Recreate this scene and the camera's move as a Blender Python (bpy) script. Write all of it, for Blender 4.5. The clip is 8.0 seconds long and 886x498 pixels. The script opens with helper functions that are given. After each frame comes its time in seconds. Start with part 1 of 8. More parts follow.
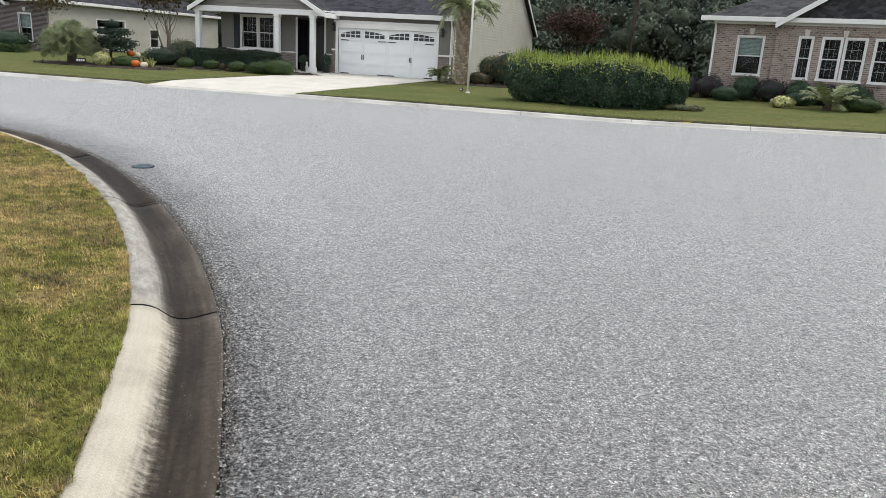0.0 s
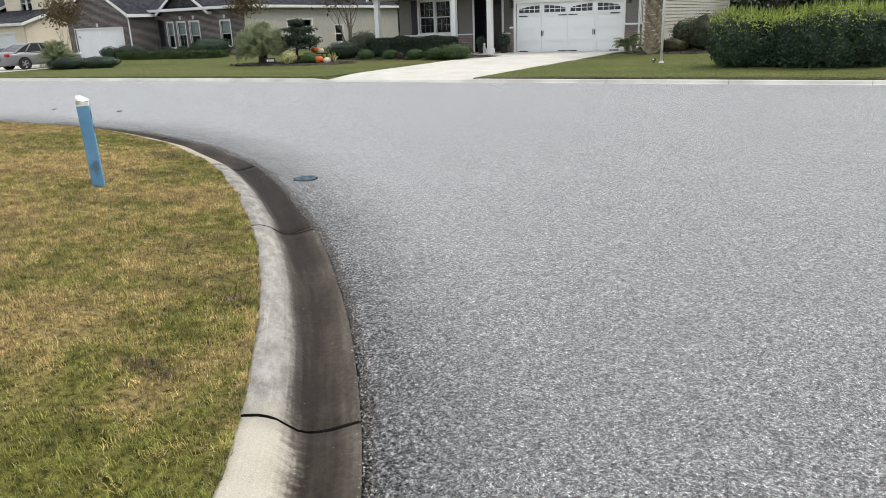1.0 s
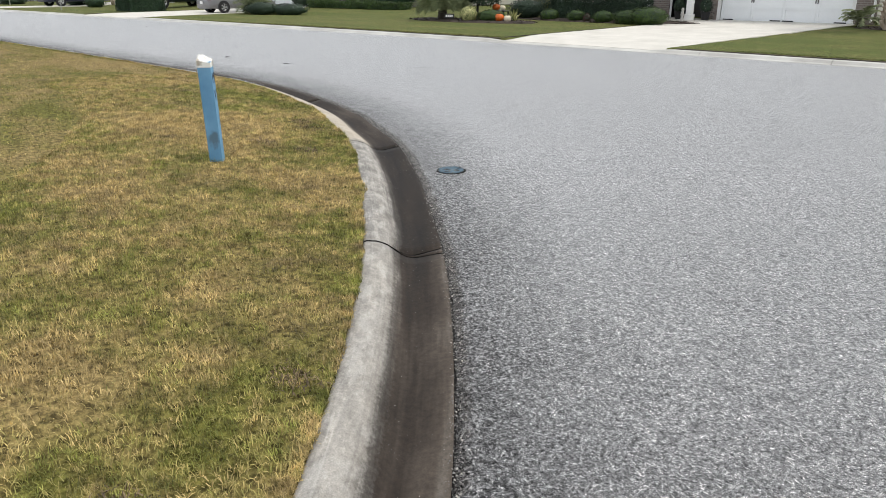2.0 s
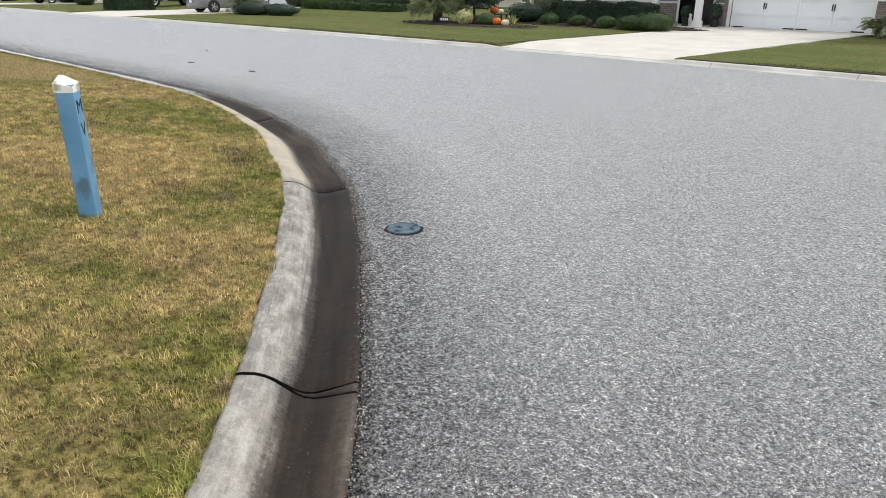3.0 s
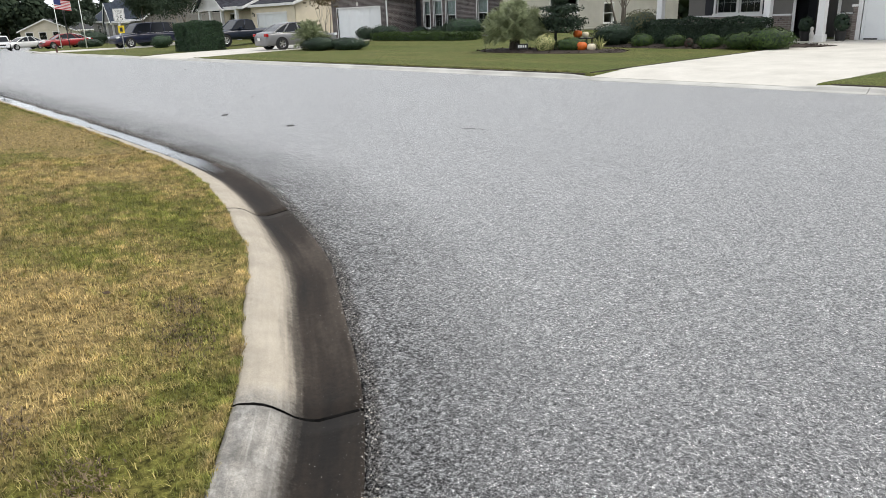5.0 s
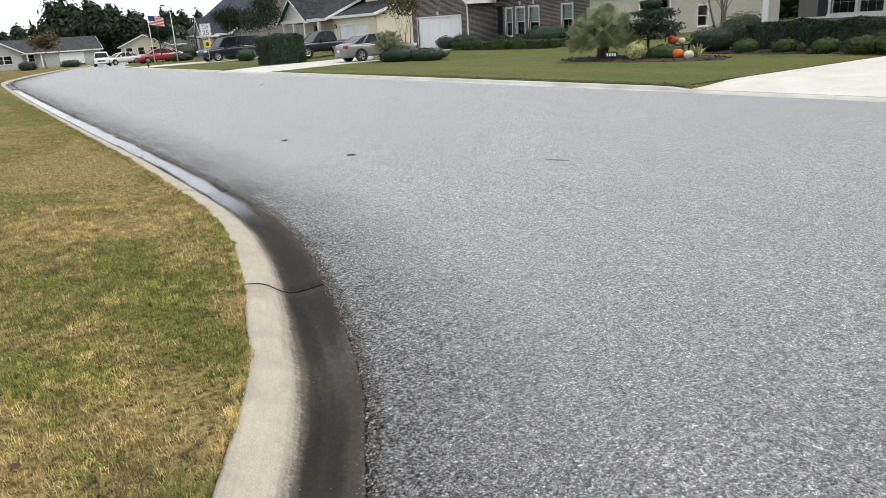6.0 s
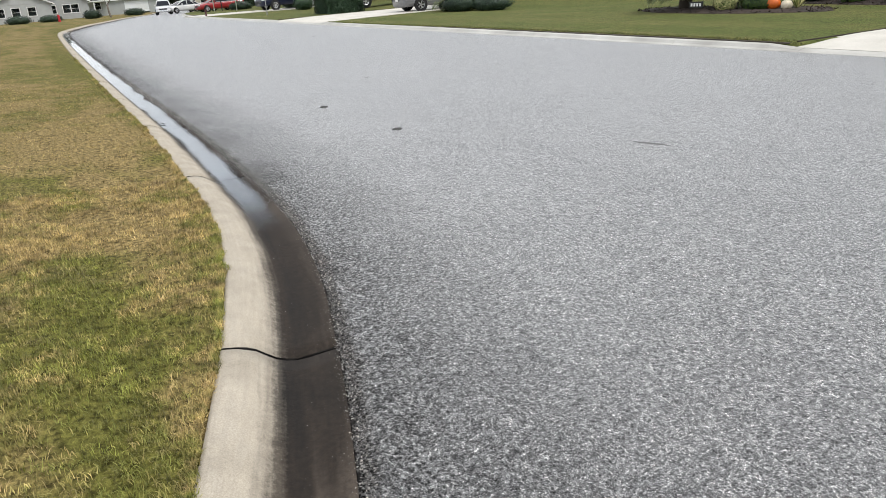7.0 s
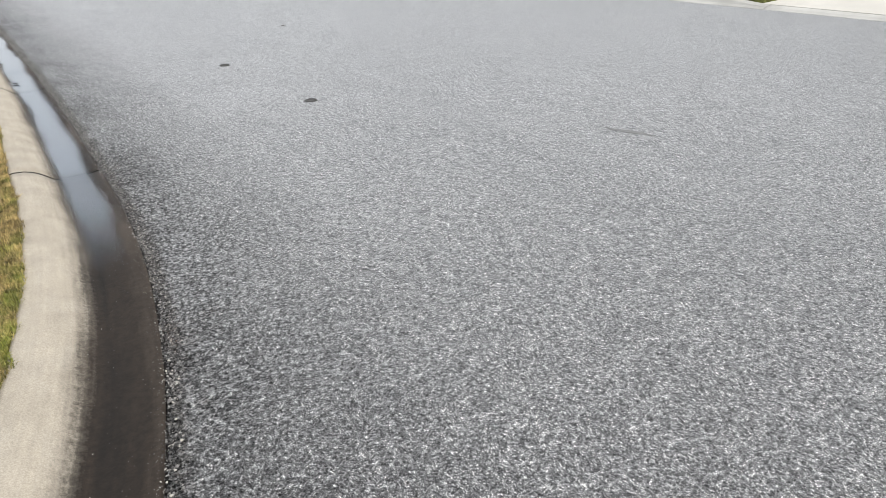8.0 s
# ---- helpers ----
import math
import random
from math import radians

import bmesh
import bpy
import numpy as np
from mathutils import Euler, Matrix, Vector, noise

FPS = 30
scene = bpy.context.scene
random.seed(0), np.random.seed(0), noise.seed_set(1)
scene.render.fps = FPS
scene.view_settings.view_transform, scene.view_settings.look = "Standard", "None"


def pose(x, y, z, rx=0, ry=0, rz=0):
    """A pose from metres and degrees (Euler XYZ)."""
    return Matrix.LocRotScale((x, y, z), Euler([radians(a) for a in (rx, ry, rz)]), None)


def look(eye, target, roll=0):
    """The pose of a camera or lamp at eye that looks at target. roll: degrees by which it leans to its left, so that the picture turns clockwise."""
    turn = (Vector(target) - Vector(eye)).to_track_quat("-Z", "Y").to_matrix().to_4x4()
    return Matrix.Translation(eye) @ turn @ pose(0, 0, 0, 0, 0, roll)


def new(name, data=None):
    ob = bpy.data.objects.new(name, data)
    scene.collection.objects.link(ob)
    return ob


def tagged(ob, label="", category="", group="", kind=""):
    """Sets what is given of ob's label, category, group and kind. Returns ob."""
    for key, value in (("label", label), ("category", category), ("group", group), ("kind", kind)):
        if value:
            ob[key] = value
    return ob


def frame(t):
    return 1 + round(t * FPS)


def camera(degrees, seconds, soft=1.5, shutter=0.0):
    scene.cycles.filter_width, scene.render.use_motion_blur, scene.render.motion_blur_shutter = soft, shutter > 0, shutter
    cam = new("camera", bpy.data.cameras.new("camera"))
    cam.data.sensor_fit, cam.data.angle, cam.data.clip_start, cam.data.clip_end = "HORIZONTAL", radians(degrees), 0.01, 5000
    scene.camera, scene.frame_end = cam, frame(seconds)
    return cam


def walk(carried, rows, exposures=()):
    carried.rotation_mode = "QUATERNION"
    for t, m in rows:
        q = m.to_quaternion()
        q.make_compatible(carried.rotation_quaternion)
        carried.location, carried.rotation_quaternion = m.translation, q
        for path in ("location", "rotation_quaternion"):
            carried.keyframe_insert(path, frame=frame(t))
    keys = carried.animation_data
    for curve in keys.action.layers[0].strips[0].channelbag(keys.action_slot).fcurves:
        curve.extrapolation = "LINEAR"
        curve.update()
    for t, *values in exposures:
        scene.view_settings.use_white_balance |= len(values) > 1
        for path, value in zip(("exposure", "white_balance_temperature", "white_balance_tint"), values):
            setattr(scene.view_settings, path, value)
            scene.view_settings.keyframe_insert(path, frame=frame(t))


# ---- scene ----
cam = camera(63.6, 8.0, soft=0.6)
PATH = [
    (0, (0.265, -0.008, 1.532), (-0.215, 1.858, 0.996), 3.3),
    (0.3, (0.149, 0.431, 1.508), (-0.335, 2.261, 0.865), 0.7),
    (0.5, (0.022, 0.725, 1.503), (-0.594, 2.508, 0.838), -1.4),
    (0.7, (-0.131, 0.991, 1.539), (-0.894, 2.725, 0.898), -1.9),
    (1, (-0.372, 1.379, 1.521), (-1.312, 3.04, 0.921), -2.1),
    (1.2, (-0.523, 1.615, 1.548), (-1.576, 3.206, 0.946), -2.1),
    (2.3, (-1.419, 3.088, 1.535), (-2.714, 4.433, 0.818), 0.4),
    (2.5, (-1.575, 3.373, 1.509), (-2.844, 4.737, 0.782), -0.0),
    (2.8, (-1.827, 3.822, 1.521), (-3.1, 5.204, 0.836), 0.2),
    (3, (-2.018, 4.059, 1.537), (-3.3, 5.429, 0.845), 0.8),
    (3.3, (-2.35, 4.371, 1.49), (-3.648, 5.7, 0.749), 1.5),
    (3.5, (-2.549, 4.58, 1.533), (-3.851, 5.891, 0.766), -0.4),
    (3.8, (-2.842, 4.924, 1.518), (-4.178, 6.252, 0.847), -2.7),
    (4, (-3.053, 5.158, 1.538), (-4.408, 6.483, 0.897), -2.1),
    (4.2, (-3.288, 5.359, 1.537), (-4.662, 6.675, 0.919), -1.2),
    (4.5, (-3.671, 5.656, 1.534), (-5.079, 6.94, 0.926), -0.7),
    (4.8, (-3.952, 5.952, 1.497), (-5.383, 7.205, 0.879), -1.6),
    (5, (-4.187, 6.183, 1.522), (-5.635, 7.412, 0.895), -2.2),
    (5.2, (-4.377, 6.363, 1.589), (-5.846, 7.564, 0.956), -2.9),
    (6.3, (-5.73, 7.458, 1.58), (-7.352, 8.439, 0.942), -3.0),
    (6.5, (-6.004, 7.618, 1.554), (-7.625, 8.554, 0.851), -2.5),
    (6.8, (-6.376, 7.847, 1.596), (-8.005, 8.737, 0.85), -3.6),
    (7, (-6.619, 8.022, 1.581), (-8.26, 8.915, 0.866), -3.8),
    (7.2, (-6.883, 8.215, 1.6), (-8.52, 9.148, 0.93), -2.9),
    (7.5, (-7.286, 8.468, 1.621), (-8.875, 9.486, 0.958), 0.1),
    (7.6, (-7.414, 8.54, 1.603), (-8.985, 9.57, 0.919), 0.7),
    (7.8, (-7.655, 8.663, 1.529), (-9.179, 9.687, 0.736), 0.3),
    (8, (-7.893, 8.854, 1.542), (-9.389, 9.861, 0.678), -1.6),
]
walk(cam, [(t, look(eye, target, roll)) for t, eye, target, roll in PATH])

# world, sun and sky
world = bpy.data.worlds.new("overcast_sky")
scene.world = world
world.use_nodes = True
wn = world.node_tree.nodes
wl = world.node_tree.links
sky = wn.new("ShaderNodeTexSky")
sky.sky_type = 'NISHITA'
sky.sun_disc = False
sky.sun_elevation = radians(57)
sky.sun_rotation = radians(51)
sky.air_density = 1.0
sky.dust_density = 3.0
sky.ozone_density = 1.0
# thin high cloud: soft white sheets mixed over the blue
wtc = wn.new("ShaderNodeTexCoord")
wmap = wn.new("ShaderNodeMapping")
wmap.inputs["Scale"].default_value = (1.0, 1.0, 3.0)
wl.new(wtc.outputs["Generated"], wmap.inputs["Vector"])
wnoise = wn.new("ShaderNodeTexNoise")
wnoise.inputs["Scale"].default_value = 2.2
wnoise.inputs["Detail"].default_value = 5
wl.new(wmap.outputs["Vector"], wnoise.inputs["Vector"])
wramp = wn.new("ShaderNodeValToRGB")
wramp.color_ramp.elements[0].position = 0.30
wramp.color_ramp.elements[0].color = (0.60, 0.60, 0.60, 1)
wramp.color_ramp.elements[1].position = 0.62
wramp.color_ramp.elements[1].color = (0.95, 0.95, 0.95, 1)
wl.new(wnoise.outputs["Fac"], wramp.inputs["Fac"])
wmix = wn.new("ShaderNodeMix")
wmix.data_type = 'RGBA'
wl.new(wramp.outputs["Color"], wmix.inputs["Factor"])
wl.new(sky.outputs["Color"], wmix.inputs["A"])
wmix.inputs["B"].default_value = (8.75, 9.0, 9.4, 1)
wl.new(wmix.outputs["Result"], wn["Background"].inputs["Color"])
wn["Background"].inputs["Strength"].default_value = 0.145

sun_data = bpy.data.lights.new("sun", 'SUN')
sun_data.energy = 2.0
sun_data.angle = radians(24)
sun_data.color = (1.0, 0.95, 0.87)
sun = new("sun", sun_data)
sun.matrix_basis = look((25, 20, 50), (0, 0, 0))


# ---------------------------------------------------------------- materials
def mk(name, rough=0.8, color=(0.5, 0.5, 0.5), metal=0.0, spec=0.5):
    m = bpy.data.materials.new(name)
    m.use_nodes = True
    b = m.node_tree.nodes["Principled BSDF"]
    b.inputs["Base Color"].default_value = (*color, 1)
    b.inputs["Roughness"].default_value = rough
    b.inputs["Metallic"].default_value = metal
    b.inputs["Specular IOR Level"].default_value = spec
    return m


DRY = [(-8.2, 6.7, 1.6, 0.09), (-11.6, 7.6, 1.3, 0.05), (-10.4, 8.4, 1.4, -0.12), (-5.6, 5.3, 1.3, 0.05), (-8.9, 7.75, 0.7, -0.10), (-7.3, 7.3, 0.6, -0.06), (-2.2, 2.2, 1.4, -0.10), (-3.9, 4.0, 0.8, 0.02), (-16.0, 7.0, 5.0, 0.03)]


class Net:
    """Short hand for wiring one material."""

    def __init__(self, m):
        self.m, self.t = m, m.node_tree
        self.b = self.t.nodes["Principled BSDF"]
        self.pos = self.t.nodes.new("ShaderNodeNewGeometry").outputs["Position"]

    def put(self, sock, v):
        if hasattr(v, "is_linked"):
            self.t.links.new(v, sock)
        elif isinstance(v, tuple) and len(v) == 3 and sock.type == 'RGBA':
            sock.default_value = (*v, 1)
        else:
            sock.default_value = v

    def noise(self, scale, detail=3, vec=None, rough=0.55, out="Fac"):
        n = self.t.nodes.new("ShaderNodeTexNoise")
        self.put(n.inputs["Vector"], vec or self.pos)
        n.inputs["Scale"].default_value = scale
        n.inputs["Detail"].default_value = detail
        n.inputs["Roughness"].default_value = rough
        return n.outputs[out]

    def vor(self, scale, feature='F1', vec=None, out="Distance"):
        n = self.t.nodes.new("ShaderNodeTexVoronoi")
        n.feature = feature
        self.put(n.inputs["Vector"], vec or self.pos)
        n.inputs["Scale"].default_value = scale
        return n.outputs[out]

    def ramp(self, fac, stops):
        n = self.t.nodes.new("ShaderNodeValToRGB")
        els = n.color_ramp.elements
        while len(els) < len(stops):
            els.new(0.5)
        for e, (p, c) in zip(els, stops):
            e.position = p
            e.color = (c, c, c, 1) if not isinstance(c, tuple) else (*c, 1)
        self.put(n.inputs["Fac"], fac)
        return n.outputs["Color"]

    def mix(self, fac, a, b, blend='MIX'):
        n = self.t.nodes.new("ShaderNodeMix")
        n.data_type = 'RGBA'
        n.blend_type = blend
        self.put(n.inputs["Factor"], fac)
        self.put(n.inputs["A"], a)
        self.put(n.inputs["B"], b)
        return n.outputs["Result"]

    def math(self, op, a, b=0.0):
        n = self.t.nodes.new("ShaderNodeMath")
        n.operation = op
        self.put(n.inputs[0], a)
        self.put(n.inputs[1], b)
        return n.outputs[0]

    def mapping(self, scale, vec=None, rot=(0, 0, 0)):
        n = self.t.nodes.new("ShaderNodeMapping")
        n.inputs["Scale"].default_value = scale
        n.inputs["Rotation"].default_value = rot
        self.put(n.inputs["Vector"], vec or self.pos)
        return n.outputs["Vector"]

    def uv(self):
        return self.t.nodes.new("ShaderNodeTexCoord").outputs["UV"]

    def obj(self):
        return self.t.nodes.new("ShaderNodeTexCoord").outputs["Object"]

    def sep(self, vec, axis):
        n = self.t.nodes.new("ShaderNodeSeparateXYZ")
        self.put(n.inputs[0], vec)
        return n.outputs[axis]

    def island(self):
        return self.t.nodes.new("ShaderNodeNewGeometry").outputs["Random Per Island"]

    def bump(self, height, strength=0.3, dist=0.01, after=None):
        n = self.t.nodes.new("ShaderNodeBump")
        n.inputs["Strength"].default_value = strength
        n.inputs["Distance"].default_value = dist
        self.put(n.inputs["Height"], height)
        if after is not None:
            self.put(n.inputs["Normal"], after)
        self.put(self.b.inputs["Normal"], n.outputs["Normal"])
        return n.outputs["Normal"]

    def spot(self, x, y, r, inner=0.35):
        """1 within a patch of ground about (x, y), falling to 0 at r."""
        flat = self.mapping((1, 1, 0), self.mix(0.5, self.pos, self.noise(1.6, 3, out="Color"), 'ADD'))
        d = self.t.nodes.new("ShaderNodeVectorMath")
        d.operation = 'DISTANCE'
        self.put(d.inputs[0], flat)
        d.inputs[1].default_value = (x + 0.25, y + 0.25, 0)
        return self.ramp(self.math('DIVIDE', d.outputs["Value"], r), [(inner, 1.0), (1.0, 0.0)])

    def dryness(self):
        """Straw-coloured places in the corner lawn (positive) and lush ones (negative)."""
        total = None
        for x, y, r, k in DRY:
            part_ = self.math('MULTIPLY', self.spot(x, y, r), k)
            total = part_ if total is None else self.math('ADD', total, part_)
        return total

    def color(self, v):
        self.put(self.b.inputs["Base Color"], v)

    def rough(self, v):
        self.put(self.b.inputs["Roughness"], v)


def m_asphalt():
    m = mk("worn_asphalt", 0.6, spec=0.6)
    n = Net(m)
    warp = n.mix(0.004, n.pos, n.noise(80, 2, out="Color"), 'ADD')
    cell = n.sep(n.vor(178, 'F1', warp, "Color"), "X")
    stone = n.ramp(cell, [(0.0, (0.03, 0.03, 0.03)), (0.18, (0.12, 0.118, 0.116)), (0.42, (0.31, 0.306, 0.299)), (0.66, (0.60, 0.592, 0.575)), (1.0, (0.93, 0.915, 0.89))])
    edge = n.vor(178, 'DISTANCE_TO_EDGE', warp)
    gap = n.ramp(edge, [(0.02, 0.02), (0.22, 1.0)])
    fine = n.ramp(n.noise(420, 2), [(0.3, 0.75), (0.7, 1.2)])
    # pits where a stone has broken out
    pores = n.math('MULTIPLY', n.ramp(n.noise(105, 3, rough=0.7), [(0.43, 0.02), (0.50, 1.0)]), n.ramp(n.vor(50, 'F1', warp), [(0.15, 0.03), (0.24, 1.0)]))
    clump = n.math('MULTIPLY', n.ramp(n.sep(n.vor(92, 'F1', warp, "Color"), "Y"), [(0.0, 0.32), (0.3, 0.76), (0.7, 1.2), (1.0, 1.85)]), n.ramp(n.noise(20, 4), [(0.3, 0.82), (0.7, 1.2)]))
    blotch = n.math('MULTIPLY', n.ramp(n.noise(0.45, 4), [(0.3, 0.88), (0.7, 1.10)]), n.ramp(n.noise(2.6, 3), [(0.3, 0.93), (0.7, 1.06)]))
    col = n.mix(1.0, n.mix(1.0, stone, gap, 'MULTIPLY'), fine, 'MULTIPLY')
    col = n.mix(0.9, col, n.mix(1.0, col, pores, 'MULTIPLY'))
    col = n.mix(1.0, n.mix(1.0, col, blotch, 'MULTIPLY'), clump, 'MULTIPLY')
    # coarser bare places and scattered dark spots
    bare = n.math('MULTIPLY', n.ramp(n.noise(36, 4, rough=0.75), [(0.39, 0.26), (0.47, 1.04)]), n.ramp(n.vor(2.6, 'F1', n.mix(0.03, n.pos, n.noise(25, 3, out="Color"), 'ADD')), [(0.03, 0.35), (0.055, 1.0)]))
    col = n.mix(1.0, col, bare, 'MULTIPLY')
    # grime along the gutter: a dark crust at the seam, then a broad ragged stain
    at = n.t.nodes.new("ShaderNodeAttribute")
    at.attribute_name = "edge"
    wide = at.outputs["Fac"]
    near = n.ramp(wide, [(0.625, 0.0), (1.0, 1.0)])
    # the strip beside the gutter has lost its binder: open, dark voids between the stones
    loose = n.ramp(n.math('ADD', wide, n.math('MULTIPLY', n.math('SUBTRACT', n.noise(1.6, 3), 0.5), 0.5)), [(0.05, 0.0), (0.8, 1.0)])
    void = n.ramp(n.noise(62, 3, rough=0.7), [(0.43, 0.12), (0.58, 1.0)])
    void = n.math('ADD', 1.0, n.math('MULTIPLY', loose, n.math('SUBTRACT', void, 1.0)))
    col = n.mix(1.0, col, void, 'MULTIPLY')
    patch = n.math('ADD', n.math('MULTIPLY', n.noise(1.1, 4), 0.55), n.math('MULTIPLY', n.noise(16, 4), 0.45))
    downhill = n.ramp(n.math('MULTIPLY', n.sep(n.pos, "X"), -0.05), [(0.46, 0.45), (0.56, 1.0)])
    broad = n.math('MULTIPLY', n.math('MULTIPLY', n.ramp(near, [(0.1, 0.0), (0.7, 1.0)]), downhill), n.ramp(patch, [(0.46, 0.0), (0.62, 1.0)]))
    crust = n.ramp(n.math('ADD', near, n.math('MULTIPLY', n.math('SUBTRACT', n.math('ADD', n.math('MULTIPLY', n.noise(3.5, 3), 0.6), n.math('MULTIPLY', n.noise(30, 4), 0.4)), 0.5), 0.6)), [(0.79, 0.0), (0.91, 1.0)])
    grime = n.math('MAXIMUM', broad, crust)
    rust = n.ramp(n.noise(2.3, 3), [(0.58, 0.0), (0.68, 1.0)])
    col = n.mix(grime, col, n.mix(1.0, col, n.mix(rust, (0.22, 0.21, 0.20), (0.42, 0.27, 0.18)), 'MULTIPLY'))
    n.color(col)
    n.rough(n.ramp(cell, [(0, 0.8), (1, 0.45)]))
    # binder between the stones is matt, the stones' tops are a little glossy
    face = n.math('MULTIPLY', n.math('MULTIPLY', n.ramp(cell, [(0.10, 0.40), (0.4, 1.0)]), n.ramp(edge, [(0.0, 0.45), (0.10, 1.0)])), n.ramp(pores, [(0.0, 0.4), (1.0, 1.0)]))
    clean = n.math('SUBTRACT', 1.0, n.math('MULTIPLY', grime, 0.85))
    n.put(n.b.inputs["Specular IOR Level"], n.math('MULTIPLY', n.math('MULTIPLY', face, 0.75), clean))
    n.put(n.b.inputs["Coat Weight"], n.math('MULTIPLY', n.math('MULTIPLY', face, void), clean))
    # full sheen, tinted by stone, added to brighten the far road at low angles
    graze_tint = n.mix(1.0, n.mix(n.math('MULTIPLY', face, clean), (0.45, 0.45, 0.45), (1.0, 0.995, 0.975)), n.math('MULTIPLY', n.math('MULTIPLY', clump, n.math('ADD', 0.54, n.math('MULTIPLY', bare, 0.53))), void), 'MULTIPLY')
    n.put(n.b.inputs["Sheen Tint"], graze_tint)
    n.b.inputs["Sheen Weight"].default_value = 1.0
    n.b.inputs["Sheen Roughness"].default_value = 0.34
    n.b.inputs["Coat Roughness"].default_value = 0.45
    n.b.inputs["Coat IOR"].default_value = 2.05
    n.bump(n.math('ADD', n.ramp(edge, [(0, 0.0), (0.3, 1.0)]), n.math('MULTIPLY', cell, 0.6)), 0.7, 0.005)
    return m


SILT = 0.3483      # where the heavy silt begins, as a share of 60 m along the kerb


def m_kerb():
    m = mk("weathered_kerb_concrete", 0.85, spec=0.3)
    n = Net(m)
    uv = n.uv()
    v = n.sep(uv, "Y")
    u = n.math('DIVIDE', n.sep(uv, "X"), 60.0)
    streak = n.noise(1.0, 4, n.mapping((1.6, 46, 1), uv))
    comb = n.noise(1.0, 5, n.mapping((24, 5, 1), uv))
    grain = n.ramp(n.noise(170, 3), [(0.3, 0.80), (0.7, 1.14)])
    base = n.ramp(n.noise(5, 5), [(0.25, (0.35, 0.328, 0.285)), (0.5, (0.43, 0.403, 0.353)), (0.8, (0.49, 0.462, 0.41))])
    base = n.mix(1.0, n.mix(1.0, base, grain, 'MULTIPLY'), n.ramp(streak, [(0.3, 0.93), (0.7, 1.05)]), 'MULTIPLY')
    # rubbed and mouldy lengths between the cracked joint and the next; sound, pale ones after
    worn = n.ramp(u, [(SILT - 0.0515, 0.0), (SILT - 0.0505, 0.75), (SILT, 0.75), (SILT + 0.0005, 1.0), (SILT + 0.0505, 1.0), (SILT + 0.0515, 0.14)])
    fresh = n.ramp(u, [(SILT - 0.0515, 1.0), (SILT - 0.0505, 0.0)])
    base = n.mix(fresh, base, n.mix(1.0, base, (1.05, 1.03, 0.97), 'MULTIPLY'))
    base = n.mix(worn, base, n.mix(1.0, base, (0.76, 0.76, 0.77), 'MULTIPLY'))
    warm = n.ramp(u, [(SILT + 0.0505, 0.0), (SILT + 0.0515, 1.0)])
    base = n.mix(warm, base, n.mix(1.0, base, (1.0, 0.945, 0.865), 'MULTIPLY'))
    spots = n.math('ADD', n.math('MULTIPLY', n.noise(26, 6, rough=0.75), 0.45), n.math('ADD', n.math('MULTIPLY', n.noise(1.0, 4, n.mapping((5, 24, 1), uv)), 0.35), n.math('MULTIPLY', n.noise(1.1, 2), 0.20)))
    outer = n.ramp(n.math('ADD', v, n.math('MULTIPLY', n.math('SUBTRACT', n.noise(20, 4), 0.5), 0.12)), [(0.28, 0.35), (0.42, 1.0)])
    mould = n.math('MULTIPLY', n.math('MULTIPLY', outer, worn), n.ramp(spots, [(0.42, 0.0), (0.54, 0.9)]))
    base = n.mix(mould, base, n.mix(1.0, (0.19, 0.182, 0.168), grain, 'MULTIPLY'))
    base = n.mix(worn, base, n.mix(1.0, base, n.ramp(n.noise(80, 5, rough=0.8), [(0.32, 0.78), (0.5, 1.0), (0.68, 1.16)]), 'MULTIPLY'))
    base = n.mix(worn, base, n.mix(1.0, base, n.ramp(n.noise(1.0, 5, n.mapping((6, 14, 1), uv), rough=0.65), [(0.33, 0.68), (0.5, 1.0), (0.66, 1.35)]), 'MULTIPLY'))
    # pale scrapes along the roll, rubbed patches and grey smears on the worn lengths
    scrape = n.math('MULTIPLY', n.ramp(n.noise(1.0, 3, n.mapping((2.0, 70, 1), uv)), [(0.56, 0.0), (0.70, 0.28)]), worn)
    base = n.mix(scrape, base, (0.56, 0.54, 0.50))
    rubbed = n.math('MULTIPLY', n.ramp(n.noise(1.0, 5, n.mapping((4, 9, 1), uv), rough=0.7), [(0.50, 0.0), (0.60, 0.5)]), worn)
    base = n.mix(rubbed, base, n.mix(1.0, (0.47, 0.455, 0.42), grain, 'MULTIPLY'))
    smear = n.math('MULTIPLY', n.ramp(n.noise(1.0, 4, n.mapping((1.4, 34, 1), uv), rough=0.6), [(0.50, 0.0), (0.62, 0.75)]), n.math('MULTIPLY', worn, n.ramp(v, [(0.24, 1.0), (0.37, 0.0)])))
    base = n.mix(smear, base, (0.13, 0.125, 0.115))
    # silt stain in the pan with a soft, combed upper edge
    e = n.math('ADD', v, n.math('MULTIPLY', n.math('SUBTRACT', streak, 0.5), 0.05))
    e = n.math('ADD', e, n.math('MULTIPLY', n.math('SUBTRACT', comb, 0.5), n.ramp(n.noise(1.3, 2), [(0.35, 0.008), (0.65, 0.04)])))
    e = n.math('ADD', e, n.math('MULTIPLY', n.math('MULTIPLY', n.math('SUBTRACT', n.noise(1.0, 5, n.mapping((34, 9, 1), uv), rough=0.65), 0.5), 0.11), fresh))
    e = n.math('ADD', e, n.math('MULTIPLY', n.math('SUBTRACT', n.noise(1.7, 4), 0.5), 0.07))
    e = n.math('ADD', e, n.math('MULTIPLY', n.math('SUBTRACT', n.noise(55, 4, rough=0.7), 0.5), 0.06))
